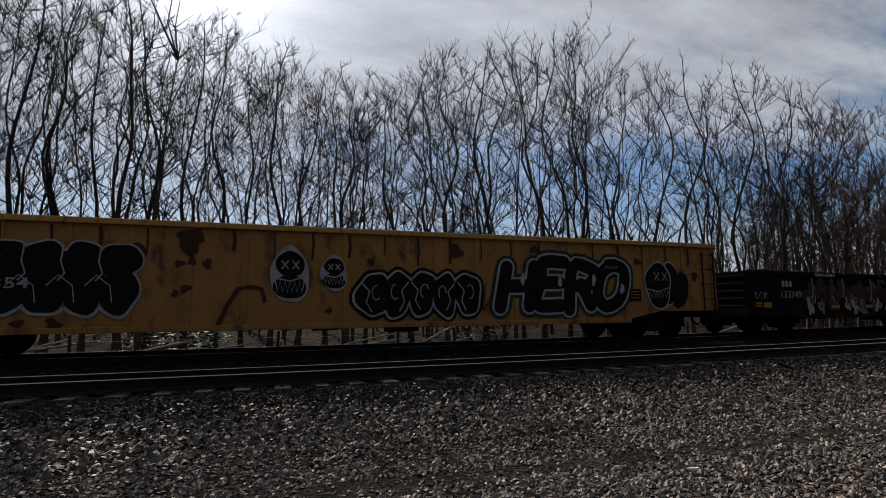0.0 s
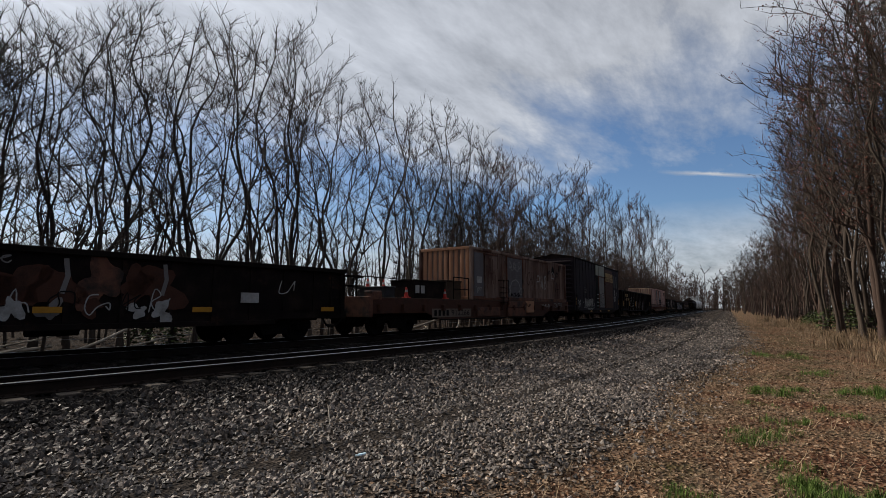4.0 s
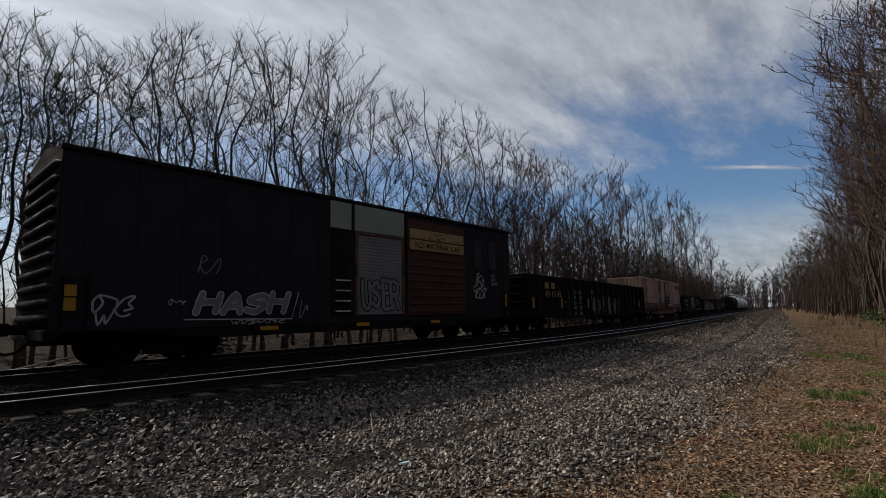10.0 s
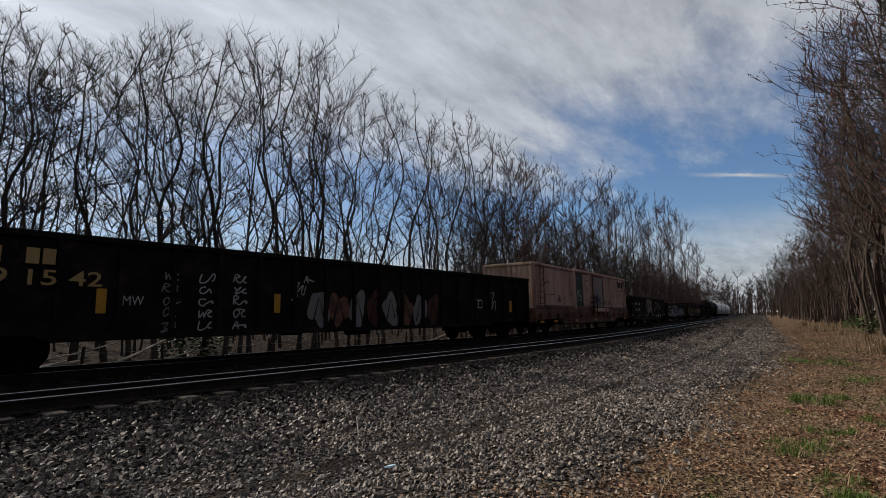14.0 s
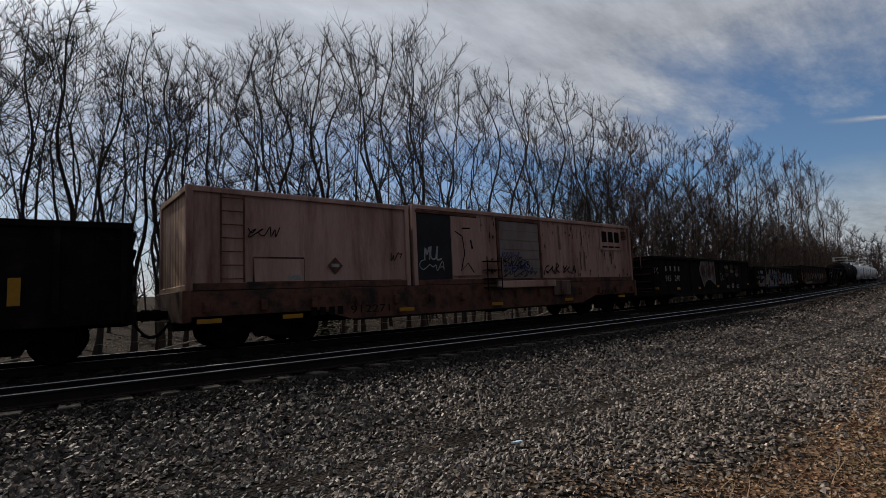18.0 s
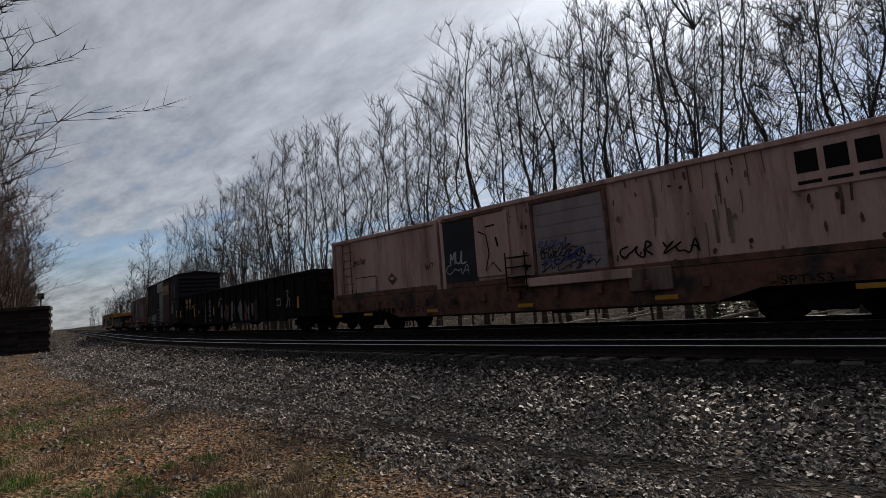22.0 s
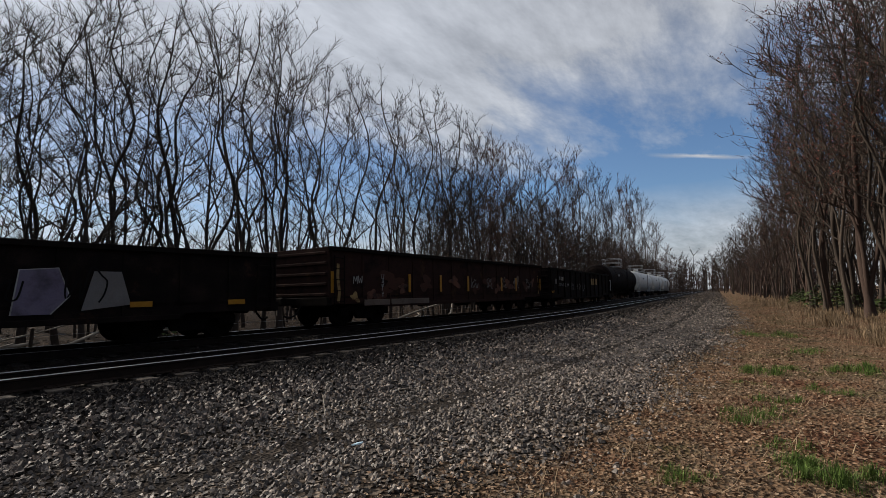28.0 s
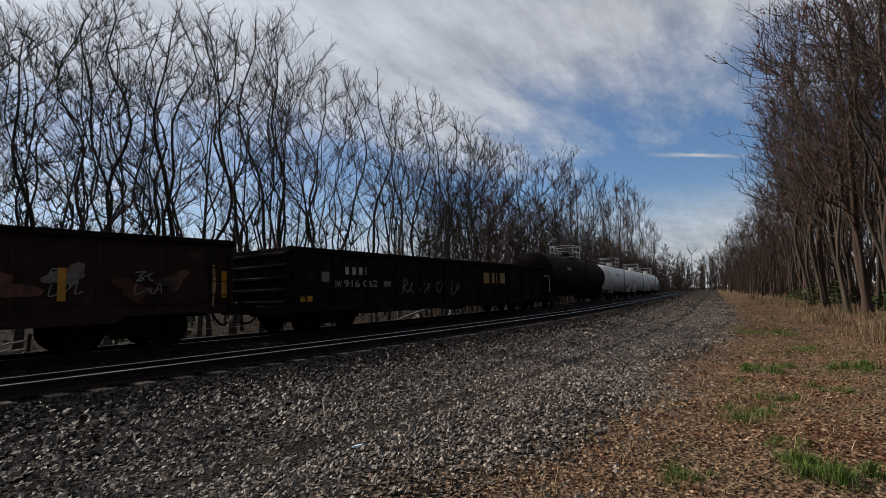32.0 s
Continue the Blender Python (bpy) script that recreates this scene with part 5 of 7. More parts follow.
def shutter(parent, x0, x1, z0, z1, y, paint, slats=9, opening=True):
    d = part("roll_up_door", Shape().box(x0, x1, y - 0.012, y + 0.02, z0, z1, 0.004), paint, parent, "grey roll-up door")
    for k in range(slats):
        z = z0 + (z1 - z0) * k / slats
        part("slat", Shape().box(x0 + 0.03, x1 - 0.03, y - 0.026, y - 0.010, z + 0.01, z + (z1 - z0) / slats - 0.01, 0.006), paint, d)
    part("door_frame", Shape().box(x0 - 0.09, x0, y - 0.05, y + 0.02, z0 - 0.02, z1 + 0.1, 0.01).box(x1, x1 + 0.09, y - 0.05, y + 0.02, z0 - 0.02, z1 + 0.1, 0.01).box(x0, x1, y - 0.05, y + 0.02, z1, z1 + 0.1, 0.01), "flat_rust", d)
    return d


part("grey_door", Shape().box(cx0 + 0.28, cx0 + 1.12, yf - 0.03, yf, Z0 + 0.1, Z1 - 0.25, 0.01), "shutter_violet", c, "dark grey personnel door")
dp = part("door_panel", Shape().box(cx0 + 1.25, cx0 + 2.35, yf - 0.06, yf, Z0 + 0.08, Z1 - 0.28, 0.012), "cream_paint", c, "rust-streaked cream sliding panel")
part("panel_hood", Shape().box(cx0 + 1.15, cx0 + 2.45, yf - 0.09, yf, Z1 - 0.28, Z1 - 0.2, 0.012), "flat_rust", c)
part("white_notice", Shape().box(cx0 + 0.5, cx0 + 0.95, yf - 0.036, yf - 0.03, Z0 + 0.75, Z0 + 1.05, 0.003), "white_paint", c)
tag_mark(c, cx0 + 0.45, Z0 + 0.3, 0.55, 0.35, 9, "white_paint", 0.03, yf - 0.03)
rnd = random.Random(77)
for k in range(14):
    x, top_ = cx0 + 1.3 + k * 0.075, Z1 - rnd.uniform(0.35, 1.2)
    stroke(c, [(x, top_), (x + rnd.uniform(-0.02, 0.02), top_ - 0.4), (x + rnd.uniform(-0.03, 0.03), top_ - rnd.uniform(0.5, 1.1))], rnd.uniform(0.02, 0.07), "rust_red", 0.004, yf - 0.06, "rust_streak")
for k in range(46):
    x, top_ = cx0 + 0.3 + k * 0.255, Z1 - 0.14 - rnd.random() ** 2 * 1.0
    if 0.2 < x - cx0 < 2.4 or 3.5 < x - cx0 < 5.6:
        top_ = Z1 - 0.14
        ln = rnd.uniform(0.05, 0.15)
    else:
        ln = rnd.uniform(0.2, 1.3)
    stroke(c, [(x, top_), (x + 0.01, top_ - ln * 0.5), (x + rnd.uniform(-0.03, 0.03), top_ - ln)], rnd.uniform(0.015, 0.06), rnd.choice(("rust_red", "flat_rust", "flat_rust")), 0.004, yf - 0.01, "rust_streak")
d = shutter(c, cx0 + 3.62, cx0 + 5.46, Z0 + 0.08, Z1 - 0.2, yf, "shutter_violet", 10)
for cxx, czz, r in ((3.95, 3.15, 0.13), (5.05, 3.2, 0.14), (3.85, 1.85, 0.15), (5.2, 1.8, 0.16), (4.45, 3.15, 0.12)):
    ring = blob(cx0 + cxx, czz, r, r * 1.2, int(czz * 100), 14, 0.45)
    stroke(c, ring + ring[:1], 0.03, "white_paint", 0.034, yf)
stroke(c, [(cx0 + 3.85, 1.95), (cx0 + 4.15, 2.3), (cx0 + 4.55, 2.42), (cx0 + 4.9, 2.3), (cx0 + 5.2, 1.95)], 0.035, "white_paint", 0.036, yf)
stroke(c, [(cx0 + 3.95, 3.05), (cx0 + 4.15, 2.85), (cx0 + 4.45, 3.0), (cx0 + 4.8, 2.85), (cx0 + 5.05, 3.05)], 0.03, "white_paint", 0.036, yf)
tag_mark(c, cx0 + 4.0, 1.5, 1.2, 0.25, 4, "black_paint", 0.045, yf - 0.03)
hand(c, "PWB", cx0 + 7.35, 2.08, 0.66, 1.6, 0.05, "white_paint", None, 0, 0.1, yf - 0.008, 5, 0.6, 0.05)
tag_mark(c, cx0 + 6.1, 2.0, 1.1, 1.1, 14, "rust_red", 0.05, yf - 0.006), tag_mark(c, cx0 + 7.9, 1.7, 0.4, 0.4, 15, "cream_paint", 0.035, yf - 0.006)
part("sign_board", Shape().box(cx0 + 9.06, cx0 + 10.8, yf - 0.03, yf, 2.55, 3.62, 0.008), "cream_paint", c, "repainted cream sign board with stencil marks")
spray(c, blob(cx0 + 9.9, 3.2, 0.2, 0.28, 3), "black_paint", 0.034, yf)
stroke(c, [(cx0 + 9.65, 2.75), (cx0 + 9.6, 2.95), (cx0 + 9.85, 3.12), (cx0 + 10.15, 2.95), (cx0 + 10.05, 2.72), (cx0 + 9.65, 2.75)], 0.05, "white_paint", 0.038, yf)
tag_mark(c, cx0 + 10.35, 2.65, 0.4, 0.85, 8, "black_paint", 0.05, yf - 0.03), tag_mark(c, cx0 + 9.15, 2.9, 0.3, 0.35, 81, "black_paint", 0.04, yf - 0.03)
stroke(c, [(cx0 + 10.2, 1.65), (cx0 + 10.5, 2.5), (cx0 + 10.8, 1.7), (cx0 + 10.25, 2.05), (cx0 + 10.85, 2.1)], 0.05, "black_paint", 0.014, yf)
for k in range(6):
    part("vent_slat", Shape().box(cx0 + 10.95, cx0 + 11.35, yf - 0.035, yf, 3.2 + k * 0.07, 3.245 + k * 0.07, 0.004), "flat_rust", c)
st = Shape()
for k in range(4):
    st.box(cx0 + 2.65, cx0 + 3.2, yf - 0.30, yf - 0.10, 1.2 + k * 0.24, 1.23 + k * 0.24, 0.006)
for x in (2.65, 3.2):
    st.tube((cx0 + x, yf - 0.30, 1.1), (cx0 + x, yf - 0.30, 2.3), 0.018, n=6)
    st.tube((cx0 + x, yf - 0.30, 2.3), (cx0 + x, yf, 2.3), 0.018, n=6)
part("step_ladder", st, "truck_steel", ob)
for x0_, x1_, z0_, z1_, mt in ((0.3, 2.5, 0.60, 1.0, "flat_rust"), (3.4, 5.5, 1.0, 1.30, "flat_rust"), (3.3, 5.5, 0.56, 0.96, "flat_rust"), (5.6, 6.6, 0.72, 1.32, "orange_paint")):
    part("side_box", Shape().box(cx0 + x0_, cx0 + x1_, -SIDE - 0.06, -SIDE + 0.02, z0_, z1_, 0.012), mt, ob)
tag_mark(ob, cx0 + 5.1, 1.02, 1.1, 0.2, 6, "black_paint", 0.03, -SIDE - 0.06)
tag_mark(ob, cx0 + 7.9, 0.98, 1.3, 0.25, 12, "white_paint", 0.025, -SIDE + 0.03)
hand(ob, "KONTRA", cx0 + 9.7, 0.98, 0.26, 1.5, 0.03, "door_grey", None, 0, 0.15, -SIDE + 0.024, 6, 0.7, 0.05)
words(ob, "912266", cx0 - 1.75, 0.66, 0.22, 1.45, "black_paint", -SIDE + 0.018)
bars(ob, cx0 - 3.0, 0.66, 4, 0.17, 0.22, 0.12, "black_paint", -SIDE + 0.02)
part("number_panel", Shape().box(cx0 - 3.15, cx0 - 0.15, -SIDE + 0.022, -SIDE + 0.028, 0.60, 0.94, 0.001), "shutter_dull", ob)
part("chock_block", Shape().box(-L, -L + 0.6, -SIDE, -SIDE + 0.35, 1.2, 1.55, 0.05), "flat_rust", ob)
for z in (1.75, 2.25):
    part("hand_rail", Shape().tube((-L + 2.2, SIDE - 0.15, z), (cx0 - 0.1, SIDE - 0.15, z), 0.022, n=6), "truck_steel", ob)
    part("hand_rail", Shape().tube((cx0 - 1.4, -SIDE + 0.15, z), (cx0 - 0.15, -SIDE + 0.15, z), 0.022, n=6), "truck_steel", ob)
for x, y in ((-L + 2.2, SIDE - 0.15), (-L + 3.6, SIDE - 0.15), (-L + 5.0, SIDE - 0.15), (cx0 - 0.1, SIDE - 0.15), (cx0 - 0.15, -SIDE + 0.15), (cx0 - 1.4, -SIDE + 0.15)):
    part("rail_post", Shape().tube((x, y, 1.3), (x, y, 2.25), 0.022, n=6), "truck_steel", ob)
fr = Shape()
for x in (-L + 0.8, -L + 1.6):
    fr.box(x, x + 0.07, SIDE - 0.9, SIDE - 0.83, 1.2, 2.2, 0.008)
fr.box(-L + 0.5, -L + 2.0, SIDE - 0.9, SIDE - 0.83, 2.1, 2.18, 0.008).box(-L + 0.5, -L + 2.0, SIDE - 0.9, SIDE - 0.83, 1.75, 1.82, 0.008)
part("steel_frame", fr, "truck_steel", ob)
for bx, bw, bh, mt, lb in ((2.95, 2.1, 0.72, "black_steel", "black steel tool box"), (5.15, 1.2, 0.80, "weathered_wood", "brown wooden crate"), (1.15, 0.6, 0.4, "door_dark", "dark metal bin")):
    k = part("tool_box" if mt != "weathered_wood" else "crate", Shape().box(-L + bx, -L + bx + bw, -SIDE + 0.4, -SIDE + 1.6, deck, deck + bh, 0.02).box(-L + bx - 0.03, -L + bx + bw + 0.03, -SIDE + 0.37, -SIDE + 1.63, deck + bh - 0.05, deck + bh, 0.01), mt, ob, lb)
for x0_, y_ in ((1.95, -0.7), (2.45, -1.1), (2.6, -0.3), (5.0, -1.15), (3.1, 0.55), (3.7, 0.6), (4.3, 0.5), (4.8, 0.55), (2.2, 0.6)):
    base = deck + (0.35 if y_ > 0.3 else 0.0)
    cn = part("traffic_cone", Shape().lathe([(0.03, 0.09), (0.40, 0.025), (0.41, 0.0)], 14, pose(-L + x0_, y_, base)), "cone_orange", ob, "orange traffic cone")
    part("cone_foot", Shape().box(-L + x0_ - 0.13, -L + x0_ + 0.13, y_ - 0.13, y_ + 0.13, base, base + 0.035, 0.01), "cone_orange", cn)
    part("cone_band", Shape().lathe([(0.22, 0.061), (0.31, 0.045)], 14, pose(-L + x0_, y_, base)), "white_paint", cn)
part("cone_rack", Shape().box(-L + 1.9, -L + 5.2, 0.3, 0.85, deck, deck + 0.35, 0.02), "door_dark", ob, "long dark rack holding traffic cones")
for k, x in enumerate((1.55, 2.05)):
    part("paper_notice", Shape().box(-L + 2.95 + 0.35 * k, -L + 3.2 + 0.35 * k, -SIDE + 0.36, -SIDE + 0.37, deck + 0.2, deck + 0.5, 0.002), "white_paint", ob)

# ---- boxcar ----
ob, half = car("boxcar", 49.63, 64.79, "dark blue-black boxcar with a ribbed end and roll-up door")
L = half - 0.05
BT, BB = 4.42, 0.80
for sy in (-1, 1):
    part("side_wall", Shape().box(-L, L, min(sy * SIDE, sy * (SIDE - 0.04)), max(sy * SIDE, sy * (SIDE - 0.04)), BB, BT, 0.008), "box_blue", ob)
    part("side_sill", Shape().plate([(-L * 0.9, 0.8), (-L * 0.6, 0.55), (L * 0.6, 0.55), (L * 0.9, 0.8)], 0.06, pose(0, sy * (SIDE - 0.02) - 0.03, 0)), "black_steel", ob)
    part("eave", Shape().box(-L - 0.03, L + 0.03, sy * SIDE - 0.06, sy * SIDE + 0.06, BT - 0.05, BT + 0.06, 0.015), "black_steel", ob)
    for k in range(17):
        x = -L + 0.5 + k * (2 * L - 1.0) / 16
        if sy < 0 and -L + 6.2 < x < -L + 12.8:
            continue
        part("side_rib", Shape().box(x - 0.035, x + 0.035, sy * SIDE - (0.022 if sy < 0 else -0.0), sy * SIDE + (0.0 if sy < 0 else 0.022), BB + 0.08, BT - 0.06, 0.008), "box_blue", ob)
roof = Shape()
for x0_, x1_ in ((-L, L),):
    roof.add([(x0_, -SIDE, BT + 0.04), (x1_, -SIDE, BT + 0.04), (x1_, 0, BT + 0.30), (x0_, 0, BT + 0.30), (x0_, SIDE, BT + 0.04), (x1_, SIDE, BT + 0.04), (x0_, -SIDE, BT - 0.04), (x1_, -SIDE, BT - 0.04), (x1_, SIDE, BT - 0.04), (x0_, SIDE, BT - 0.04)], [(0, 1, 2, 3), (3, 2, 5, 4), (0, 6, 7, 1), (4, 5, 8, 9), (6, 9, 8, 7), (0, 3, 4, 9, 6), (1, 7, 8, 5, 2)])
rf = part("roof", roof, "black_steel", ob)
for k in range(18):
    x = -L + 0.4 + k * (2 * L - 0.8) / 17
    rr = Shape()
    for sy in (-1, 1):
        rr.tube((x, sy * SIDE, BT + 0.06), (x, 0, BT + 0.32), 0.03, n=6)
    part("roof_rib", rr, "black_steel", rf)
for sx in (-1, 1):
    e = Shape().box(min(sx * L, sx * (L - 0.05)), max(sx * L, sx * (L - 0.05)), -SIDE, SIDE, BB, BT, 0.01)
    en = part("end_wall", e, "box_blue", ob)
    for k in range(11):
        z = BB + 0.25 + k * (BT - BB - 0.55) / 10
        r = Shape()
        r.lathe([(-SIDE + 0.06, 0.01), (-SIDE + 0.3, 0.10), (SIDE - 0.3, 0.10), (SIDE - 0.06, 0.01)], 8, pose(sx * L, 0, z, 90))
        part("end_rib", r, "box_blue", en, smooth=True)
    part("end_sill", Shape().box(min(sx * (L - 0.15), sx * (L + 0.08)), max(sx * (L - 0.15), sx * (L + 0.08)), -SIDE, SIDE, 0.62, 0.84, 0.02), "black_steel", ob)
part("floor", Shape().box(-L, L, -SIDE + 0.04, SIDE - 0.04, 0.82, 0.95, 0.01), "black_steel", ob)
part("centre_sill", Shape().box(-L, L, -0.3, 0.3, 0.5, 0.84, 0.02), "truck_steel", ob)
ladder(ob, L - 0.35, 0.8, 1.8, 4), ladder(ob, -L + 0.35, 0.8, 1.8, 4)
# doorway: grey shutter under pale panels, rusty plug door beside it
dx = -L + 6.42
# flat black plate on the wall, painted shade in place of a recess
part("door_recess", Shape().box(dx, dx + 0.72, -SIDE - 0.02, -SIDE, 0.95, 3.75, 0.01), "black_paint", ob)
part("pale_panel", Shape().box(dx - 0.05, dx + 0.72, -SIDE - 0.045, -SIDE, 3.55, 4.36, 0.01), "pale_green", ob, "pale grey-green header panel")
part("pale_panel", Shape().box(dx + 0.85, dx + 2.95, -SIDE - 0.06, -SIDE, 3.55, 4.36, 0.01), "pale_green", ob, "pale grey-green header panel")
d = shutter(ob, dx + 0.97, dx + 2.86, 1.0, 3.45, -SIDE - 0.005, "door_grey", 24)
hand(ob, "USER", dx + 1.1, 1.22, 0.82, 1.62, 0.13, "door_grey", "black_paint", 0.035, -0.05, -SIDE - 0.026, 9, 0.72)
rd = part("plug_door", Shape().box(dx + 3.1, dx + 6.2, -SIDE - 0.07, -SIDE, 0.95, 4.2, 0.012), "rust_red", ob, "rusty red sliding door with a tan board")
for k in range(12):
    part("door_rib", Shape().box(dx + 3.17, dx + 6.13, -SIDE - 0.10, -SIDE - 0.065, 1.05 + k * 0.26, 1.12 + k * 0.26, 0.015), "rust_red", rd)
part("name_board", Shape().box(dx + 3.17, dx + 6.1, -SIDE - 0.115, -SIDE - 0.08, 3.18, 3.52, 0.008), "tan_paint", rd, "tan board with black lettering")
part("faded_board", Shape().box(dx + 3.17, dx + 6.1, -SIDE - 0.112, -SIDE - 0.08, 3.56, 3.9, 0.008), "tan_faded", rd, "rusted tan board with its paint flaking off")
words(rd, "RCS MATERIAL CAR", dx + 3.42, 3.25, 0.2, 2.45, "black_paint", -SIDE - 0.119, fat=0.01)
part("step_ladder", Shape().box(dx + 0.15, dx + 0.7, -SIDE - 0.06, -SIDE - 0.02, 1.1, 1.14, 0.005).box(dx + 0.15, dx + 0.7, -SIDE - 0.06, -SIDE - 0.02, 1.4, 1.44, 0.005).box(dx + 0.15, dx + 0.7, -SIDE - 0.06, -SIDE - 0.02, 1.7, 1.74, 0.005).box(dx + 0.15, dx + 0.7, -SIDE - 0.06, -SIDE - 0.02, 2.0, 2.04, 0.005), "galvanised", ob)
hand(ob, "HASH", -L + 2.65, 1.14, 0.42, 2.4, 0.12, "door_grey", "white_paint", 0.03, 0.3, -SIDE - 0.02, 12, 0.74, 0.03, "black_paint")
stroke(ob, [(-L + 2.4, 0.98), (-L + 5.15, 0.94), (-L + 5.35, 1.64)], 0.03, "white_paint", 0.028)
tag_mark(ob, -L + 0.62, 1.1, 0.85, 0.4, 17, "white_paint", 0.045, -SIDE - 0.02), tag_mark(ob, -L + 0.7, 0.88, 0.7, 0.4, 18, "white_paint", 0.04, -SIDE - 0.02), tag_mark(ob, -L + 2.05, 1.3, 0.4, 0.15, 171, "white_paint", 0.02, -SIDE - 0.02)
tag_mark(ob, -L + 2.7, 2.0, 0.6, 0.5, 19, "door_grey", 0.025, -SIDE - 0.02), tag_mark(ob, -L + 3.5, 0.83, 1.5, 0.13, 22, "white_paint", 0.02, -SIDE - 0.02), tag_mark(ob, -L + 5.4, 1.0, 0.3, 0.5, 23, "white_paint", 0.02, -SIDE - 0.02)
marker(ob, -L + 0.28, 1.45, 0.2, 0.5, -SIDE - 0.03), marker(ob, L - 0.45, 1.5, 0.22, 0.5, -SIDE - 0.03)
for x in (-3.4, -0.3, 3.0):
    marker(ob, x, 0.72, 0.5, 0.1, -SIDE - 0.02)
for x in (-L + 13.25, -L + 14.25):
    part("patch_panel", Shape().box(x, x + 0.5, -SIDE - 0.03, -SIDE, 2.75, 3.85, 0.008), "door_dark", ob)
for k in range(4):
    tag_mark(ob, -L + 13.2 + 0.12 * abs(k - 1), 1.5 + 0.27 * k, 0.9 - 0.24 * abs(k - 1), 0.34, 200 + k, "white_paint", 0.05, -SIDE - 0.022)
for k, w_ in enumerate(("DO", "NOT", "HUMP")):
    words(ob, w_, -L + 14.4, 2.42 - k * 0.17, 0.12, 0.1 * len(w_) + 0.03, "white_paint", -SIDE - 0.024)
bogie(ob, -half + 2.3), bogie(ob, half - 2.3)
couplers(ob, half)

# ---- long black gondola ----
ob, L = gondola("long_gondola", 65.69, 86.26, 2.72, 0.62, "long black gondola car with yellow numbers", "black_steel", 21)
words(ob, "49 15 42", -L + 1.95, 1.68, 0.3, 2.05, "tan_paint", -SIDE - 0.09, fat=0.01)
for x in (1.95, 2.2, 2.75, 3.0):
    bars(ob, -L + x, 2.08, 1, 0.2, 0.3, 0, "tan_paint", -SIDE - 0.09)
words(ob, "MW", -L + 4.42, 1.32, 0.2, 0.4, "white_paint", -SIDE - 0.006)
for x, z in ((0.58, 1.4), (4.0, 1.4), (8.0, 1.4), (19.6, 1.4)):
    marker(ob, -L + x, z, 0.18, 0.5, -SIDE - 0.09)
for k, x in enumerate((5.2, 6.0, 6.85)):
    for j in range(5):
        tag_mark(ob, -L + x, 0.75 + j * 0.28, 0.42, 0.26, 300 + k * 7 + j, "white_paint" if k else "door_grey", 0.03)
for k in range(8):
    spray(ob, blob(-L + 9.4 + k * 0.72, 1.25, 0.34, 0.5, 320 + k, rough=0.3), ("door_grey", "flat_rust", "door_grey", "rust_red")[k % 4], 0.004)
    stroke(ob, [(-L + 9.2 + k * 0.72, 0.85), (-L + 9.4 + k * 0.72, 1.6), (-L + 9.6 + k * 0.72, 0.95)], 0.05, "black_paint", 0.009)
tag_mark(ob, -L + 8.5, 1.45, 0.5, 0.6, 331, "white_paint", 0.035), tag_mark(ob, -L + 8.9, 1.95, 0.35, 0.25, 332, "white_paint", 0.03)
tag_mark(ob, L - 3.2, 1.0, 0.6, 1.1, 333, "door_grey", 0.06)
fr = part("stencil_frame", Shape().box(-L + 17.0, -L + 17.55, -SIDE - 0.012, -SIDE, 1.32, 1.66, 0.002), "white_paint", ob)
for x in (17.04, 17.3):
    part("stencil_panel", Shape().box(-L + x, -L + x + 0.22, -SIDE - 0.016, -SIDE - 0.012, 1.36, 1.62, 0.001), "black_paint", fr)

# ---- flat car with two containers ----
ob, L, deck = flat_car("container_flat_car", 86.83, 104.1, "rusty flat car carrying two faded pink containers")
xm = -L + (92.52 - 86.83) * K
Z0, Z1 = 1.34, 3.68
c, cy = container(ob, -L + 0.02, xm - 0.08, Z0, Z1 - 0.03, "pink_paint", "sunlit_end_cream", "smooth faded pink short steel container", False, 1.4, 0.004)
yf = cy + 0.02
ladder(c, -L + 0.98, Z0 + 0.25, Z1 - 0.25, 7, 0.5, yf - 0.05, "flat_rust")
part("hatch", Shape().box(-L + 1.45, -L + 2.68, yf - 0.02, yf, 1.5, 2.08, 0.008), "pink_paint", c)
stroke(c, [(-L + 1.45, 1.5), (-L + 2.68, 1.5), (-L + 2.68, 2.08), (-L + 1.45, 2.08), (-L + 1.45, 1.5)], 0.04, "flat_rust", 0.024, yf)
part("white_notice", Shape().box(-L + 2.28, -L + 2.6, yf - 0.03, yf - 0.02, 1.55, 1.66, 0.002), "white_paint", c)
spray(c, [(-L + 3.53, 1.68), (-L + 3.75, 1.9), (-L + 3.53, 2.12), (-L + 3.31, 1.9)], "flat_rust", 0.012, yf)
part("placard", Shape().box(-L + 3.42, -L + 3.64, yf - 0.02, yf - 0.014, 1.86, 1.95, 0.002), "white_paint", c)
part("blue_stripe", Shape().box(-L + 1.3, xm - 0.4, yf - 0.012, yf, Z0 + 0.02, Z0 + 0.18, 0.003), "door_dark", c)
tag_mark(c, -L + 1.3, 2.55, 0.8, 0.3, 61, "black_paint", 0.025, yf), tag_mark(c, xm - 0.75, 2.0, 0.5, 0.35, 62, "rust_red", 0.03, yf)
c, cy = container(ob, xm + 0.05, L - 0.02, Z0, Z1 + 0.05, "pink_paint", "cream_paint", "faded pink workshop container with open black doorway", False, 0.6)
yf = cy + 0.02
# no opening is cut: a dark plate paints the shaded inside
part("open_doorway", Shape().box(xm + 0.15, xm + 1.5, yf - 0.03, yf, 1.2, Z1 - 0.2, 0.006), "door_dark", c, "flat dark panel standing for the shaded open doorway")
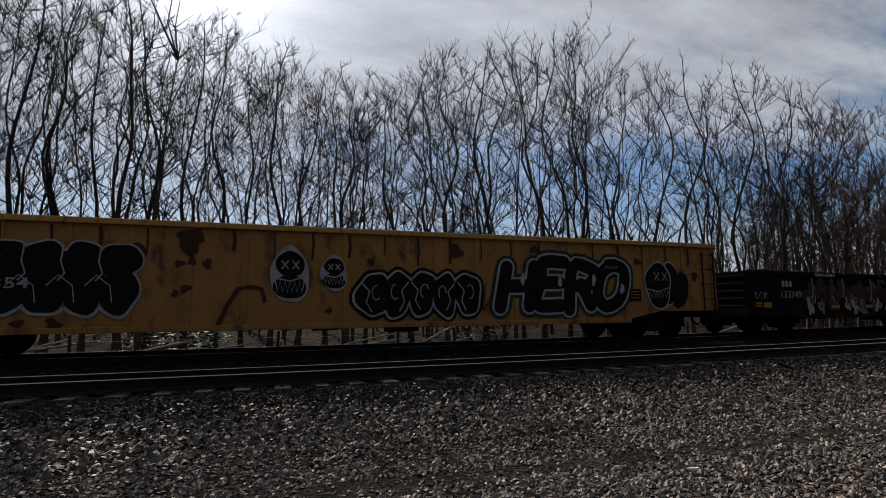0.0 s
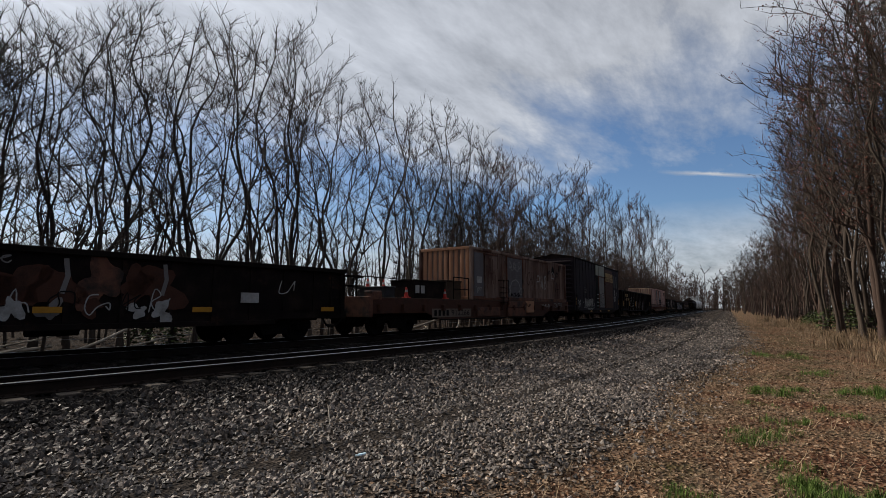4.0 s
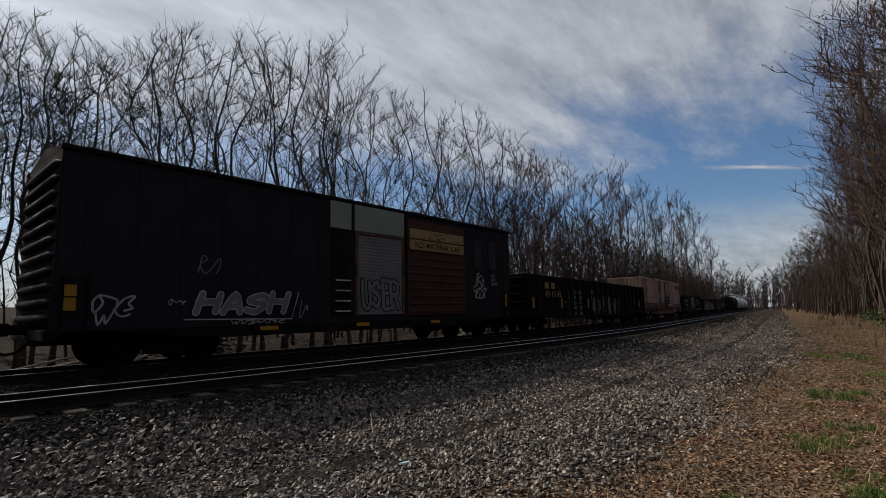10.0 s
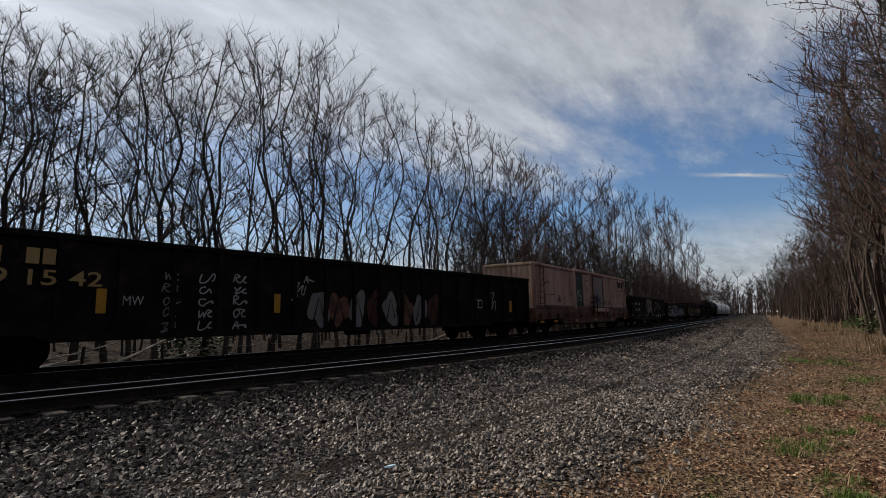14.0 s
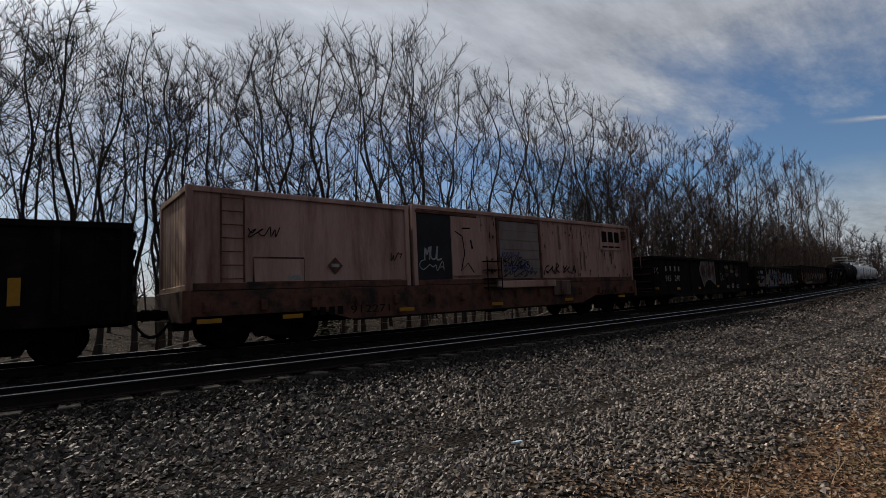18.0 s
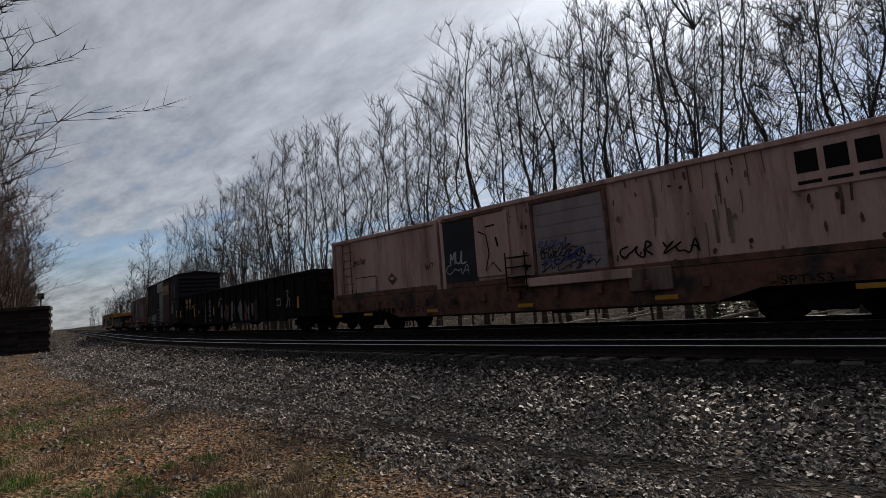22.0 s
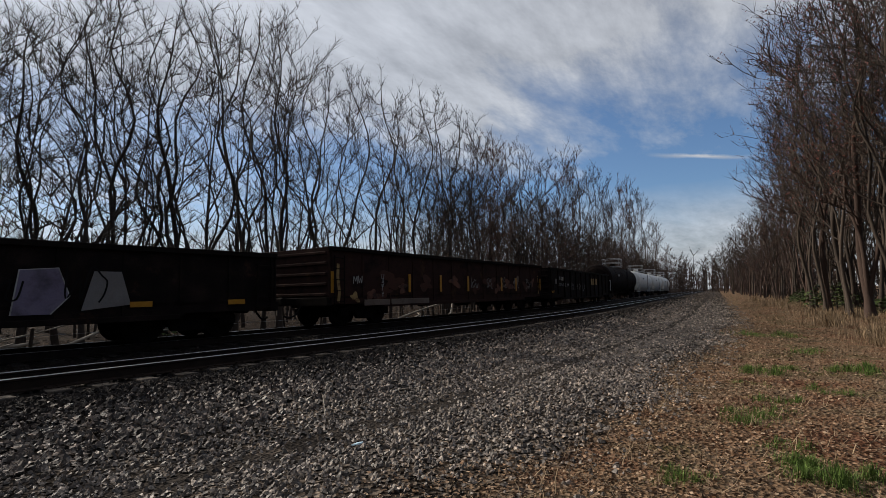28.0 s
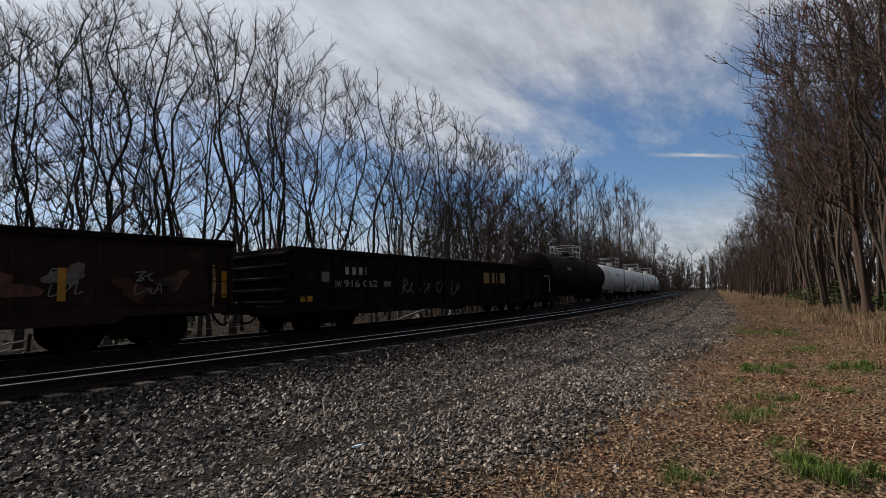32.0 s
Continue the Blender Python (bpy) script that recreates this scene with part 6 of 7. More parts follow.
hand(c, "MUL", xm + 0.4, 2.12, 0.36, 0.75, 0.05, "white_paint", None, 0, 0.1, yf - 0.03, 71, 0.8), tag_mark(c, xm + 0.25, 1.72, 1.05, 0.42, 72, "white_paint", 0.03, yf - 0.03)
part("door_panel", Shape().box(xm + 1.5, xm + 2.75, yf - 0.05, yf, 1.6, Z1 - 0.2, 0.01), "pink_paint", c)
part("door_track", Shape().box(xm + 0.15, xm + 2.6, yf - 0.07, yf, Z1 - 0.2, Z1 - 0.12, 0.01), "flat_rust", c)
stroke(c, [(xm + 1.65, 3.0), (xm + 1.95, 2.85), (xm + 2.02, 2.3), (xm + 1.85, 1.75), (xm + 2.15, 2.0), (xm + 2.4, 1.7)], 0.045, "black_paint", 0.056, yf)
stroke(c, [(xm + 1.95, 3.1), (xm + 2.3, 3.12)], 0.05, "black_paint", 0.056, yf), stroke(c, [(xm + 2.3, 2.75), (xm + 2.36, 2.45)], 0.07, "black_paint", 0.056, yf)
shutter(c, xm + 3.62, xm + 5.7, 1.5, Z1 - 0.22, yf, "shutter_pink", 6)
tag_mark(c, xm + 4.2, 1.7, 0.9, 0.45, 73, "blue_spray", 0.05, yf - 0.03), tag_mark(c, xm + 6.0, 1.62, 0.9, 0.4, 74, "black_paint", 0.045, yf - 0.01), tag_mark(c, xm + 7.0, 1.65, 0.9, 0.35, 75, "black_paint", 0.04, yf - 0.01)
rnd = random.Random(31)
for k in range(40):
    x, ln = xm + 0.2 + k * 0.29, rnd.uniform(0.05, 0.7)
    if not (0.1 < x - xm < 2.8 or 3.5 < x - xm < 5.8 or 9.2 < x - xm < 11.3):
        stroke(c, [(x, Z1 - 0.1), (x + 0.01, Z1 - 0.1 - ln * 0.5), (x + rnd.uniform(-0.03, 0.03), Z1 - 0.1 - ln)], rnd.uniform(0.012, 0.04), rnd.choice(("flat_rust", "cream_paint", "flat_rust")), 0.004, yf - 0.01, "rust_streak")
lg = part("logo_board", Shape().box(L - 2.35, L - 0.75, yf - 0.025, yf, 2.62, 3.5, 0.006), "pink_paint", c, "pale board with bold dark block marks")
for k in range(3):
    x = L - 2.22 + k * 0.47
    part("block_mark", Shape().box(x, x + 0.36, yf - 0.031, yf - 0.025, 2.95, 3.4, 0.002), "black_paint", lg)
    part("underline_mark", Shape().box(x, x + 0.38, yf - 0.031, yf - 0.025, 2.72, 2.79, 0.002), "black_paint", lg)
for k in range(60):
    x, z = xm + 0.3 + rnd.random() * 12.0, 1.35 + rnd.random() ** 1.5 * 2.3
    if 0.1 < x - xm < 2.8 or 3.5 < x - xm < 5.8 or x > L - 0.4:
        continue
    spray(c, blob(x, z, rnd.uniform(0.015, 0.05), rnd.uniform(0.02, 0.12), 900 + k, 8, 0.4), rnd.choice(("rust_red", "flat_rust", "cream_paint")), 0.013, yf, "rust_patch")
for k in range(22):
    x, z = xm + 5.9 + rnd.random() * 7.0, 2.2 + rnd.random() * 1.3
    stroke(c, [(x, z), (x + 0.01, z - 0.3), (x + rnd.uniform(-0.02, 0.02), z - rnd.uniform(0.5, 0.9))], rnd.uniform(0.02, 0.07), "cream_paint", 0.012, yf, "rust_streak")
for k in range(5):
    tag_mark(c, xm + 3.75, 1.55 + 0.16 * k, 1.8 - 0.2 * k, 0.26, 940 + k, ("door_dark", "blue_spray", "black_paint")[k % 3], 0.03, yf - 0.03)
vent = Shape()
for k in range(6):
    vent.box(L - 0.72, L - 0.3, yf - 0.035, yf, 3.12 + k * 0.06, 3.16 + k * 0.06, 0.004)
part("louvre_vent", vent, "cream_paint", c)
st = Shape()
for k in range(4):
    st.box(xm + 2.75, xm + 3.4, yf - 0.30, yf - 0.05, 1.2 + k * 0.28, 1.23 + k * 0.28, 0.006)
for x in (2.75, 3.4):
    st.tube((xm + x, yf - 0.30, 1.1), (xm + x, yf - 0.30, 2.2), 0.02, n=6)
part("step_ladder", st, "truck_steel", ob)
part("side_box", Shape().box(xm + 3.3, xm + 6.3, -SIDE - 0.10, -SIDE, 1.18, 1.42, 0.015), "pink_paint", ob)
part("side_box", Shape().box(xm + 6.2, xm + 7.2, -SIDE - 0.08, -SIDE, 0.85, 1.4, 0.06), "cream_paint", ob)
words(ob, "SPT-S3", -L + 15.2, 0.80, 0.17, 0.85, "black_paint", -SIDE + 0.018)
words(ob, "912271", -L + 3.9, 0.66, 0.2, 1.2, "black_paint", -SIDE + 0.018), bars(ob, -L + 2.8, 0.66, 4, 0.16, 0.2, 0.08, "black_paint", -SIDE + 0.02)
for x in (0.45, 2.3, 5.6, 9.2, 13.0, 16.6):
    marker(ob, -L + x, 0.68, 0.5, 0.1, -SIDE - 0.075)

# ---- black gondolas ----
ob, L = gondola("black_gondola", 105.47, 120.97, 2.46, 0.48, "tall black gondola car with white numbers and graffiti", "black_steel", 11, rib_w=0.06, inset=0.03)
words(ob, "915", -L + 1.41, 1.25, 0.28, 0.68, fat=0.01), words(ob, "240", -L + 2.57, 1.25, 0.28, 0.68, fat=0.01)
for x in (1.45, 2.0, 2.6, 3.1):
    bars(ob, -L + x, 1.74, 1, 0.14, 0.24, 0)
tag_mark(ob, -L + 0.07, 1.58, 0.7, 0.42, 401)
for x, z, w_ in ((0.3, 0.93, 0.4), (2.94, 0.87, 0.4), (5.98, 0.84, 0.36), (9.1, 0.88, 0.42), (12.0, 0.94, 0.36), (15.4, 0.92, 0.42)):
    marker(ob, -L + x, z, w_, 0.12)
spray(ob, [(-L + 6.19, 1.9), (-L + 6.3, 1.55), (-L + 6.75, 0.88), (-L + 7.1, 1.15), (-L + 7.5, 1.25), (-L + 8.0, 1.25), (-L + 8.4, 1.1), (-L + 8.8, 0.95), (-L + 8.78, 2.38), (-L + 7.6, 2.36), (-L + 6.5, 2.3)], "shutter_pink", 0.004)
spray(ob, [(-L + 6.3, 1.9), (-L + 6.4, 1.58), (-L + 6.78, 1.0), (-L + 7.1, 1.25), (-L + 7.5, 1.36), (-L + 8.0, 1.36), (-L + 8.4, 1.2), (-L + 8.7, 1.1), (-L + 8.68, 2.3), (-L + 7.6, 2.28), (-L + 6.6, 2.2)], "shutter_dull", 0.008)
for k in range(6):
    spray(ob, blob(-L + 6.7 + k * 0.36, 1.72 + 0.12 * (k % 2), 0.17, 0.4, 405 + k, rough=0.5), ("flat_rust", "shutter_pink", "cream_paint")[k % 3], 0.011 + 0.001 * k)
    tag_mark(ob, -L + 6.5 + k * 0.36, 1.4, 0.35, 0.8, 440 + k, "black_paint", 0.03, -SIDE - 0.012)
tag_mark(ob, -L + 9.66, 1.2, 0.8, 0.55, 407)
for k in range(3):
    for j in range(3):
        spray(ob, blob(-L + 11.02 + k * 1.02, 1.55 + j * 0.24, 0.32, 0.13, 410 + k * 3 + j, rough=0.4), ("rust_red", "rust_black", "shutter_dull")[(j + k) % 3], 0.004 + 0.001 * j)
for x in (10.85, 11.8, 12.85):
    nt = part("white_notice", Shape().box(-L + x, -L + x + 0.42, -SIDE - 0.015, -SIDE, 0.72, 0.92, 0.003), "white_paint", ob)
    for z in (0.78, 0.86):
        part("notice_line", Shape().box(-L + x + 0.05, -L + x + 0.37, -SIDE - 0.018, -SIDE - 0.015, z - 0.02, z + 0.02, 0.001), "black_paint", nt)

ob, L = gondola("graffiti_gondola", 122.39, 138.54, 2.18, 0.55, "low black gondola car with colourful graffiti", "black_steel", 15, rib_w=0.06, inset=0.03)
words(ob, "MW", -L + 0.82, 1.62, 0.22, 0.46), bars(ob, -L + 1.7, 1.64, 4, 0.12, 0.22, 0.08), words(ob, "470997", -L + 1.65, 1.22, 0.26, 1.15)
tag_mark(ob, -L + 0.25, 1.28, 1.05, 0.24, 421)
for x in (0.83, 3.3, 5.3, 7.8, 10.6, 13.4, 15.6):
    marker(ob, -L + x, 1.04 if x < 2 else 0.9, 0.55 if x < 2 else 0.45, 0.2 if x < 2 else 0.12, -SIDE - 0.02)
spray(ob, blob(-L + 1.54, 0.84, 0.85, 0.17, 430, rough=0.6), "gold_spray", 0.004), spray(ob, blob(-L + 2.42, 0.9, 0.5, 0.22, 431, rough=0.5), "lilac_paint", 0.006), spray(ob, blob(-L + 2.9, 1.0, 0.28, 0.34, 432, rough=0.5), "blue_spray", 0.007)
MURAL = (("gold_spray", ((3.25, 0.85), (3.2, 1.3), (3.55, 1.75), (3.75, 1.35), (4.1, 1.1), (4.0, 0.75))), ("door_grey", ((3.62, 1.9), (3.85, 1.6), (4.2, 1.55), (4.3, 1.9), (4.4, 1.2), (3.9, 0.95), (3.5, 1.3))), ("lilac_paint", ((4.3, 0.75), (4.45, 1.5), (4.6, 1.95), (5.0, 1.95), (5.15, 1.6), (4.85, 1.2), (5.3, 1.05), (5.75, 0.65), (3.6, 0.62), (3.7, 0.8))), ("black_paint", ((4.72, 1.75), (4.95, 1.7), (4.9, 1.3), (4.7, 1.25))), ("teal_paint", ((5.05, 0.62), (5.15, 0.95), (5.4, 0.9), (5.6, 0.62))), ("lilac_paint", ((5.62, 1.9), (5.75, 2.08), (5.9, 1.85), (5.88, 1.4), (5.7, 1.1), (5.6, 0.7), (5.75, 0.62))), ("gold_spray", ((6.1, 1.85), (6.5, 1.98), (6.8, 1.8), (6.6, 1.6), (6.2, 1.62))), ("teal_paint", ((5.98, 1.75), (6.2, 1.5), (6.6, 1.52), (6.8, 1.82), (7.25, 1.8), (7.2, 1.35), (6.7, 0.95), (6.4, 0.75), (6.2, 1.3))), ("lilac_paint", ((5.85, 0.62), (6.2, 0.95), (6.5, 0.7), (6.8, 1.15), (7.0, 0.95), (7.4, 0.65))), ("gold_spray", ((7.3, 1.3), (7.55, 1.5), (7.5, 0.85), (7.35, 0.8))), ("pink_spray", ((7.55, 1.1), (7.7, 1.6), (8.1, 1.85), (8.55, 1.75), (8.85, 1.3), (8.8, 0.95), (8.3, 0.75), (7.75, 0.8))), ("black_paint", ((7.68, 1.1), (8.1, 1.3), (8.6, 1.15), (8.2, 0.95))), ("gold_spray", ((7.5, 1.7), (7.8, 1.95), (8.2, 2.0), (7.9, 1.75))), ("lilac_paint", ((9.0, 0.75), (9.15, 1.5), (9.5, 1.75), (9.7, 1.2), (9.5, 0.8))), ("teal_paint", ((9.9, 0.75), (10.0, 1.6), (10.5, 1.75), (10.8, 1.2), (10.6, 0.7))), ("lilac_paint", ((11.2, 0.75), (11.3, 1.6), (11.9, 1.65), (12.1, 1.1), (11.8, 0.75))), ("door_grey", ((12.3, 0.8), (12.5, 1.6), (13.0, 1.6), (13.2, 0.9))))
for k, (mt, pts) in enumerate(MURAL):
    spray(ob, [(-L + x, z) for x, z in pts], mt, 0.004 + 0.001 * k)
for k in (2, 5, 7, 13, 14, 15):
    stroke(ob, [(-L + x, z) for x, z in MURAL[k][1]], 0.025, "white_paint", 0.024)
for k in range(5):
    stroke(ob, [(-L + 7.62, 1.22 + k * 0.09), (-L + 7.9, 1.42 + k * 0.09), (-L + 8.3, 1.46 + k * 0.08), (-L + 8.75, 1.25 + k * 0.09)], 0.035, "black_paint", 0.023)
for k in range(3):
    tag_mark(ob, -L + 9.2 + k * 1.4, 0.85, 0.9, 0.8, 470 + k, "black_paint", 0.035, -SIDE - 0.018)
tag_mark(ob, -L + 3.3, 1.85, 0.4, 0.22, 478, "white_paint", 0.02), tag_mark(ob, -L + 7.0, 1.9, 0.35, 0.2, 479, "white_paint", 0.02)
stroke(ob, [(-L + 4.52, 1.3), (-L + 4.61, 1.7), (-L + 4.98, 1.7), (-L + 4.89, 1.4), (-L + 4.56, 1.3)], 0.04, "black_paint", 0.024)

ob, L = gondola("rusty_gondola", 140.0, 156.24, 2.52, 0.62, "dark rusty gondola car with yellow vertical markers", "rust_black", 13, rib_w=0.09, inset=0.03)
for x in (0.1, 4.0, 6.1, 8.3, 11.6, 13.3, 16.6):
    marker(ob, -L + x, 1.42, 0.14, 0.66, -SIDE - 0.01)
stroke(ob, [(-L + 0.35, 2.0), (-L + 0.33, 1.6), (-L + 0.4, 1.1), (-L + 0.36, 0.8)], 0.12, "tan_faded", 0.006), stroke(ob, [(L - 0.5, 1.9), (L - 0.46, 1.4), (L - 0.52, 0.9)], 0.10, "tan_faded", 0.006)
hand(ob, "MW", -L + 1.0, 1.4, 0.22, 0.45, 0.035, "white_paint", None, 0, 0, -SIDE, 3, 0.8, 0.0)
for k, ch in enumerate("YTSU"):
    hand(ob, ch, -L + 2.4, 0.95 + k * 0.2, 0.15, 0.14, 0.022, "white_paint", None, 0, 0, -SIDE, 5 + k, 0.8)
for x in (1.5, 2.9, 3.9):
    part("side_board", Shape().box(-L + x, -L + x + 1.3, -SIDE - 0.06, -SIDE, 0.66, 0.86, 0.015), "shutter_dull", ob)
for k in range(5):
    tag_mark(ob, -L + 8.6 + k * 1.5, 1.45, 0.5, 0.32, 510 + k, "door_grey", 0.03), tag_mark(ob, -L + 8.6 + k * 1.5, 1.2, 0.62, 0.3, 560 + k, "door_grey", 0.025)
for k, (bx, bz, br, mt) in enumerate(((1.1, 0.95, 0.2, "tan_faded"), (2.0, 1.0, 0.3, "flat_rust"), (3.0, 1.5, 0.5, "rust_red"), (3.6, 1.25, 0.25, "flat_rust"), (6.3, 1.2, 0.3, "rust_black"), (10.4, 1.5, 0.45, "rust_red"), (11.2, 1.2, 0.3, "flat_rust"), (13.4, 1.6, 0.3, "shutter_dull"), (15.4, 1.5, 0.3, "flat_rust"), (2.6, 1.1, 0.3, "rust_red"), (5.1, 1.4, 0.4, "rust_red"), (7.2, 1.5, 0.35, "flat_rust"), (9.0, 1.2, 0.3, "rust_red"), (12.4, 1.4, 0.4, "flat_rust"), (14.6, 1.3, 0.35, "rust_red"))):
    spray(ob, blob(-L + bx, bz, br, br * 0.6, 540 + k, rough=0.6), mt, 0.004, name="rust_patch")

ob, L = gondola("white_numbered_gondola", 157.49, 175.7, 2.50, 0.50, "black gondola car with white and yellow lettering", "black_steel", 13, rib_w=0.05)
words(ob, "916 062", -L + 2.15, 1.34, 0.22, 1.6), bars(ob, -L + 2.2, 1.74, 4, 0.16, 0.24, 0.16), words(ob, "MW", -L + 1.65, 1.34, 0.2, 0.4), words(ob, "MW", -L + 4.1, 1.34, 0.2, 0.4)
bars(ob, -L + 11.4, 1.5, 3, 0.55, 0.5, 0.3, "tan_paint")
marker(ob, -L + 0.6, 1.0, 0.45, 0.17), part("black_patch", Shape().box(-L + 1.2, -L + 1.5, -SIDE - 0.02, -SIDE, 1.5, 1.8, 0.003), "door_grey", ob)
for k in range(4):
    tag_mark(ob, -L + 5.2 + k * 1.1, 1.0, 0.8, 0.7, 520 + k, "door_grey", 0.04)


# ---- tank cars ----
def tank_car(q0, q1, label, paint, name):
    ob, half = car(name, q0, q1, label)
    L = half - 0.5
    R, zc = 1.42, 2.25
    prof = [(-L, 0.0), (-L + 0.03, 0.55), (-L + 0.16, 1.0), (-L + 0.40, 1.3), (-L + 0.65, R), (L - 0.65, R), (L - 0.40, 1.3), (L - 0.16, 1.0), (L - 0.03, 0.55), (L, 0.0)]
    part("tank", Shape().lathe(prof, 36, pose(0, 0, zc, 0, 90)), paint, ob, smooth=False)
    for x in (-L * 0.6, -L * 0.2, L * 0.2, L * 0.6):
        part("weld_band", Shape().lathe([(x - 0.04, R), (x - 0.03, R + 0.015), (x + 0.03, R + 0.015), (x + 0.04, R)], 36, pose(0, 0, zc, 0, 90)), paint, ob)
    d = part("dome_platform", Shape().box(-1.1, 1.1, -0.9, 0.9, zc + R, zc + R + 0.06, 0.01), "galvanised", ob)
    part("dome_hatch", Shape().lathe([(0, 0.35), (0.35, 0.35), (0.42, 0.3), (0.42, 0)], 16, pose(0, 0, zc + R)), paint, d)
    r = Shape()
    for z in (0.5, 0.95):
        for y in (-0.9, 0.9):
            r.tube((-1.1, y, zc + R + z), (1.1, y, zc + R + z), 0.022, n=6)
        for x in (-1.1, 1.1):
            r.tube((x, -0.9, zc + R + z), (x, 0.9, zc + R + z), 0.022, n=6)
    for x in (-1.1, 0, 1.1):
        for y in (-0.9, 0.9):
            r.tube((x, y, zc + R), (x, y, zc + R + 0.95), 0.022, n=6)
    part("dome_rail", r, "galvanised", d)
    for sx in (-1, 1):
        part("saddle", Shape().plate([(-1.2, 0.75), (1.2, 0.75), (1.3, 1.6), (-1.3, 1.6)], 0.3, pose(sx * (L - 1.6), 0, 0, 0, 0, 90)), paint, ob)
        part("end_platform", Shape().box(min(sx * (half - 0.9), sx * (half - 0.1)), max(sx * (half - 0.9), sx * (half - 0.1)), -1.4, 1.4, 0.95, 1.05, 0.02), "truck_steel", ob)
        rr = Shape()
        for y in (-1.4, 1.4):
            rr.tube((sx * (half - 0.2), y, 1.0), (sx * (half - 0.2), y, 2.0), 0.02, n=6)
        rr.tube((sx * (half - 0.2), -1.4, 2.0), (sx * (half - 0.2), 1.4, 2.0), 0.02, n=6)
        part("end_rail", rr, "galvanised", ob)
    part("centre_sill", Shape().box(-half + 0.1, half - 0.1, -0.3, 0.3, 0.65, 0.95, 0.02), "truck_steel", ob)
    ladder(ob, 0.6, 1.0, zc + R - 0.25, 8, 0.45, -1.5)
    bars(ob, -L * 0.55, 2.5, 5, 0.16, 0.2, 0.06, "white_paint" if paint != "tank_white" else "black_paint", -R - 0.02)
    bogie(ob, -half + 2.0), bogie(ob, half - 2.0)
    couplers(ob, half)
    return ob


tank_car(176.9, 195.4, "glossy black tank car", "black_steel", "black_tank_car")
for i in range(3):
    tank_car(196.8 + i * 16.2, 211.9 + i * 16.2, "dull white tank car with a railed top platform", "tank_white", "white_tank_car")


def motions():
    """Runs every car along its bent track, wheels turning."""
    times = [i * 0.5 for i in range(65)]
    for ob, mid, half in CARS:
        rows = []
        for t in times:
            s = mid - gone(t)
            ax, ay, _ = along(s - half * 0.72, FAR_Y)
            bx, by, _ = along(s + half * 0.72, FAR_Y)
            rows.append((t, pose((ax + bx) / 2, (ay + by) / 2, 0, 0, 0, math.degrees(math.atan2(by - ay, bx - ax)))))
        walk(ob, rows)
    spin = [(i * 0.1, -math.degrees(gone(i * 0.1) / 0.452)) for i in range(321)]
    for w, dx in WHEELS:
        walk(w, [(t, pose(dx, 0, 0.452, 0, a, 0)) for t, a in spin])


# ---- trees ----
def limb(v, f, pts, rads, n):
    """A tapering bent tube through pts."""
    base = len(v)
    for i, (p, r) in enumerate(zip(pts, rads)):
        d = (pts[min(i + 1, len(pts) - 1)] - pts[max(i - 1, 0)]).normalized()
        a = d.orthogonal().normalized()
        b = d.cross(a)
        for k in range(n):
            t = 2 * math.pi * k / n
            v.append(p + (a * math.cos(t) + b * math.sin(t)) * r)
    for i in range(len(pts) - 1):
        for k in range(n):
            f.append((base + i * n + k, base + i * n + (k + 1) % n, base + (i + 1) * n + (k + 1) % n, base + (i + 1) * n + k))


def grow(rnd, start, way, length, r0, r1, steps, wander, rise):
    """A wandering line: points and radii."""
    pts, rads, p, d = [start], [r0], start.copy(), way.normalized()
    for i in range(steps):
        d = (d + Vector((rnd.gauss(0, wander), rnd.gauss(0, wander), rnd.gauss(0, wander * 0.5) + rise))).normalized()
        p = p + d * (length / steps)
        pts.append(p.copy())
        rads.append(r0 + (r1 - r0) * ((i + 1) / steps) ** 0.9)
    return pts, rads


def spike(v, f, p, q, r):
    """One fine twig: a three-sided spike from p to q."""
    d = (q - p).normalized()
    a = d.orthogonal().normalized() * r
    b = d.cross(a)
    n = len(v)
    v.extend((p + a, p - a * 0.5 + b * 0.87, p - a * 0.5 - b * 0.87, q))
    f.extend(((n, n + 1, n + 3), (n + 1, n + 2, n + 3), (n + 2, n, n + 3)))


def sinuous(rnd, start, lean, height, r0, r1, wave, steps=16):
    """An upright stem that sways from side to side as it rises."""
    ph = [rnd.uniform(0, 6.28) for _ in range(4)]
    pts, rads = [], []
    for i in range(steps + 1):
        u = i / steps
        sway = wave * height * min(1, u * 3)
        dx = sway * (0.020 * math.sin(6.3 * u * 1.2 + ph[0]) + 0.008 * math.sin(6.3 * u * 3.1 + ph[1]))
        dy = sway * (0.020 * math.sin(6.3 * u * 1.1 + ph[2]) + 0.008 * math.sin(6.3 * u * 2.7 + ph[3]))
        pts.append(start + Vector((lean[0] * height * u + dx, lean[1] * height * u + dy, height * u)))
        rads.append(r0 + (r1 - r0) * u ** 0.62)
    return pts, rads


def tree_kind(seed, height, fork=0.35, reach=0.13, majors=1, limbs=8, subs=5, twigs=6, r=0.15, wave=1.0, up=0.16, bark="bark", buds=None, fat=1.0):
    """A bare spring tree: swaying stems, limbs that turn upwards, branches and a haze of fine twigs."""
    rnd = random.Random(seed)
    tv, tf, cv, cf, bv, bf = [], [], [], [], [], []
    trunk = sinuous(rnd, Vector((0, 0, -0.25)), (rnd.gauss(0, 0.02), rnd.gauss(0, 0.02)), height * 0.96, r, 0.018, wave)
    trunk[1][0] *= 1.35
    stems = [(trunk, fork)]
    for k in range(majors):
        u = fork * rnd.uniform(0.35, 1.15)
        i = int(u * 16)
        az = rnd.uniform(0, 6.28)
        out = rnd.uniform(0.06, 0.13)
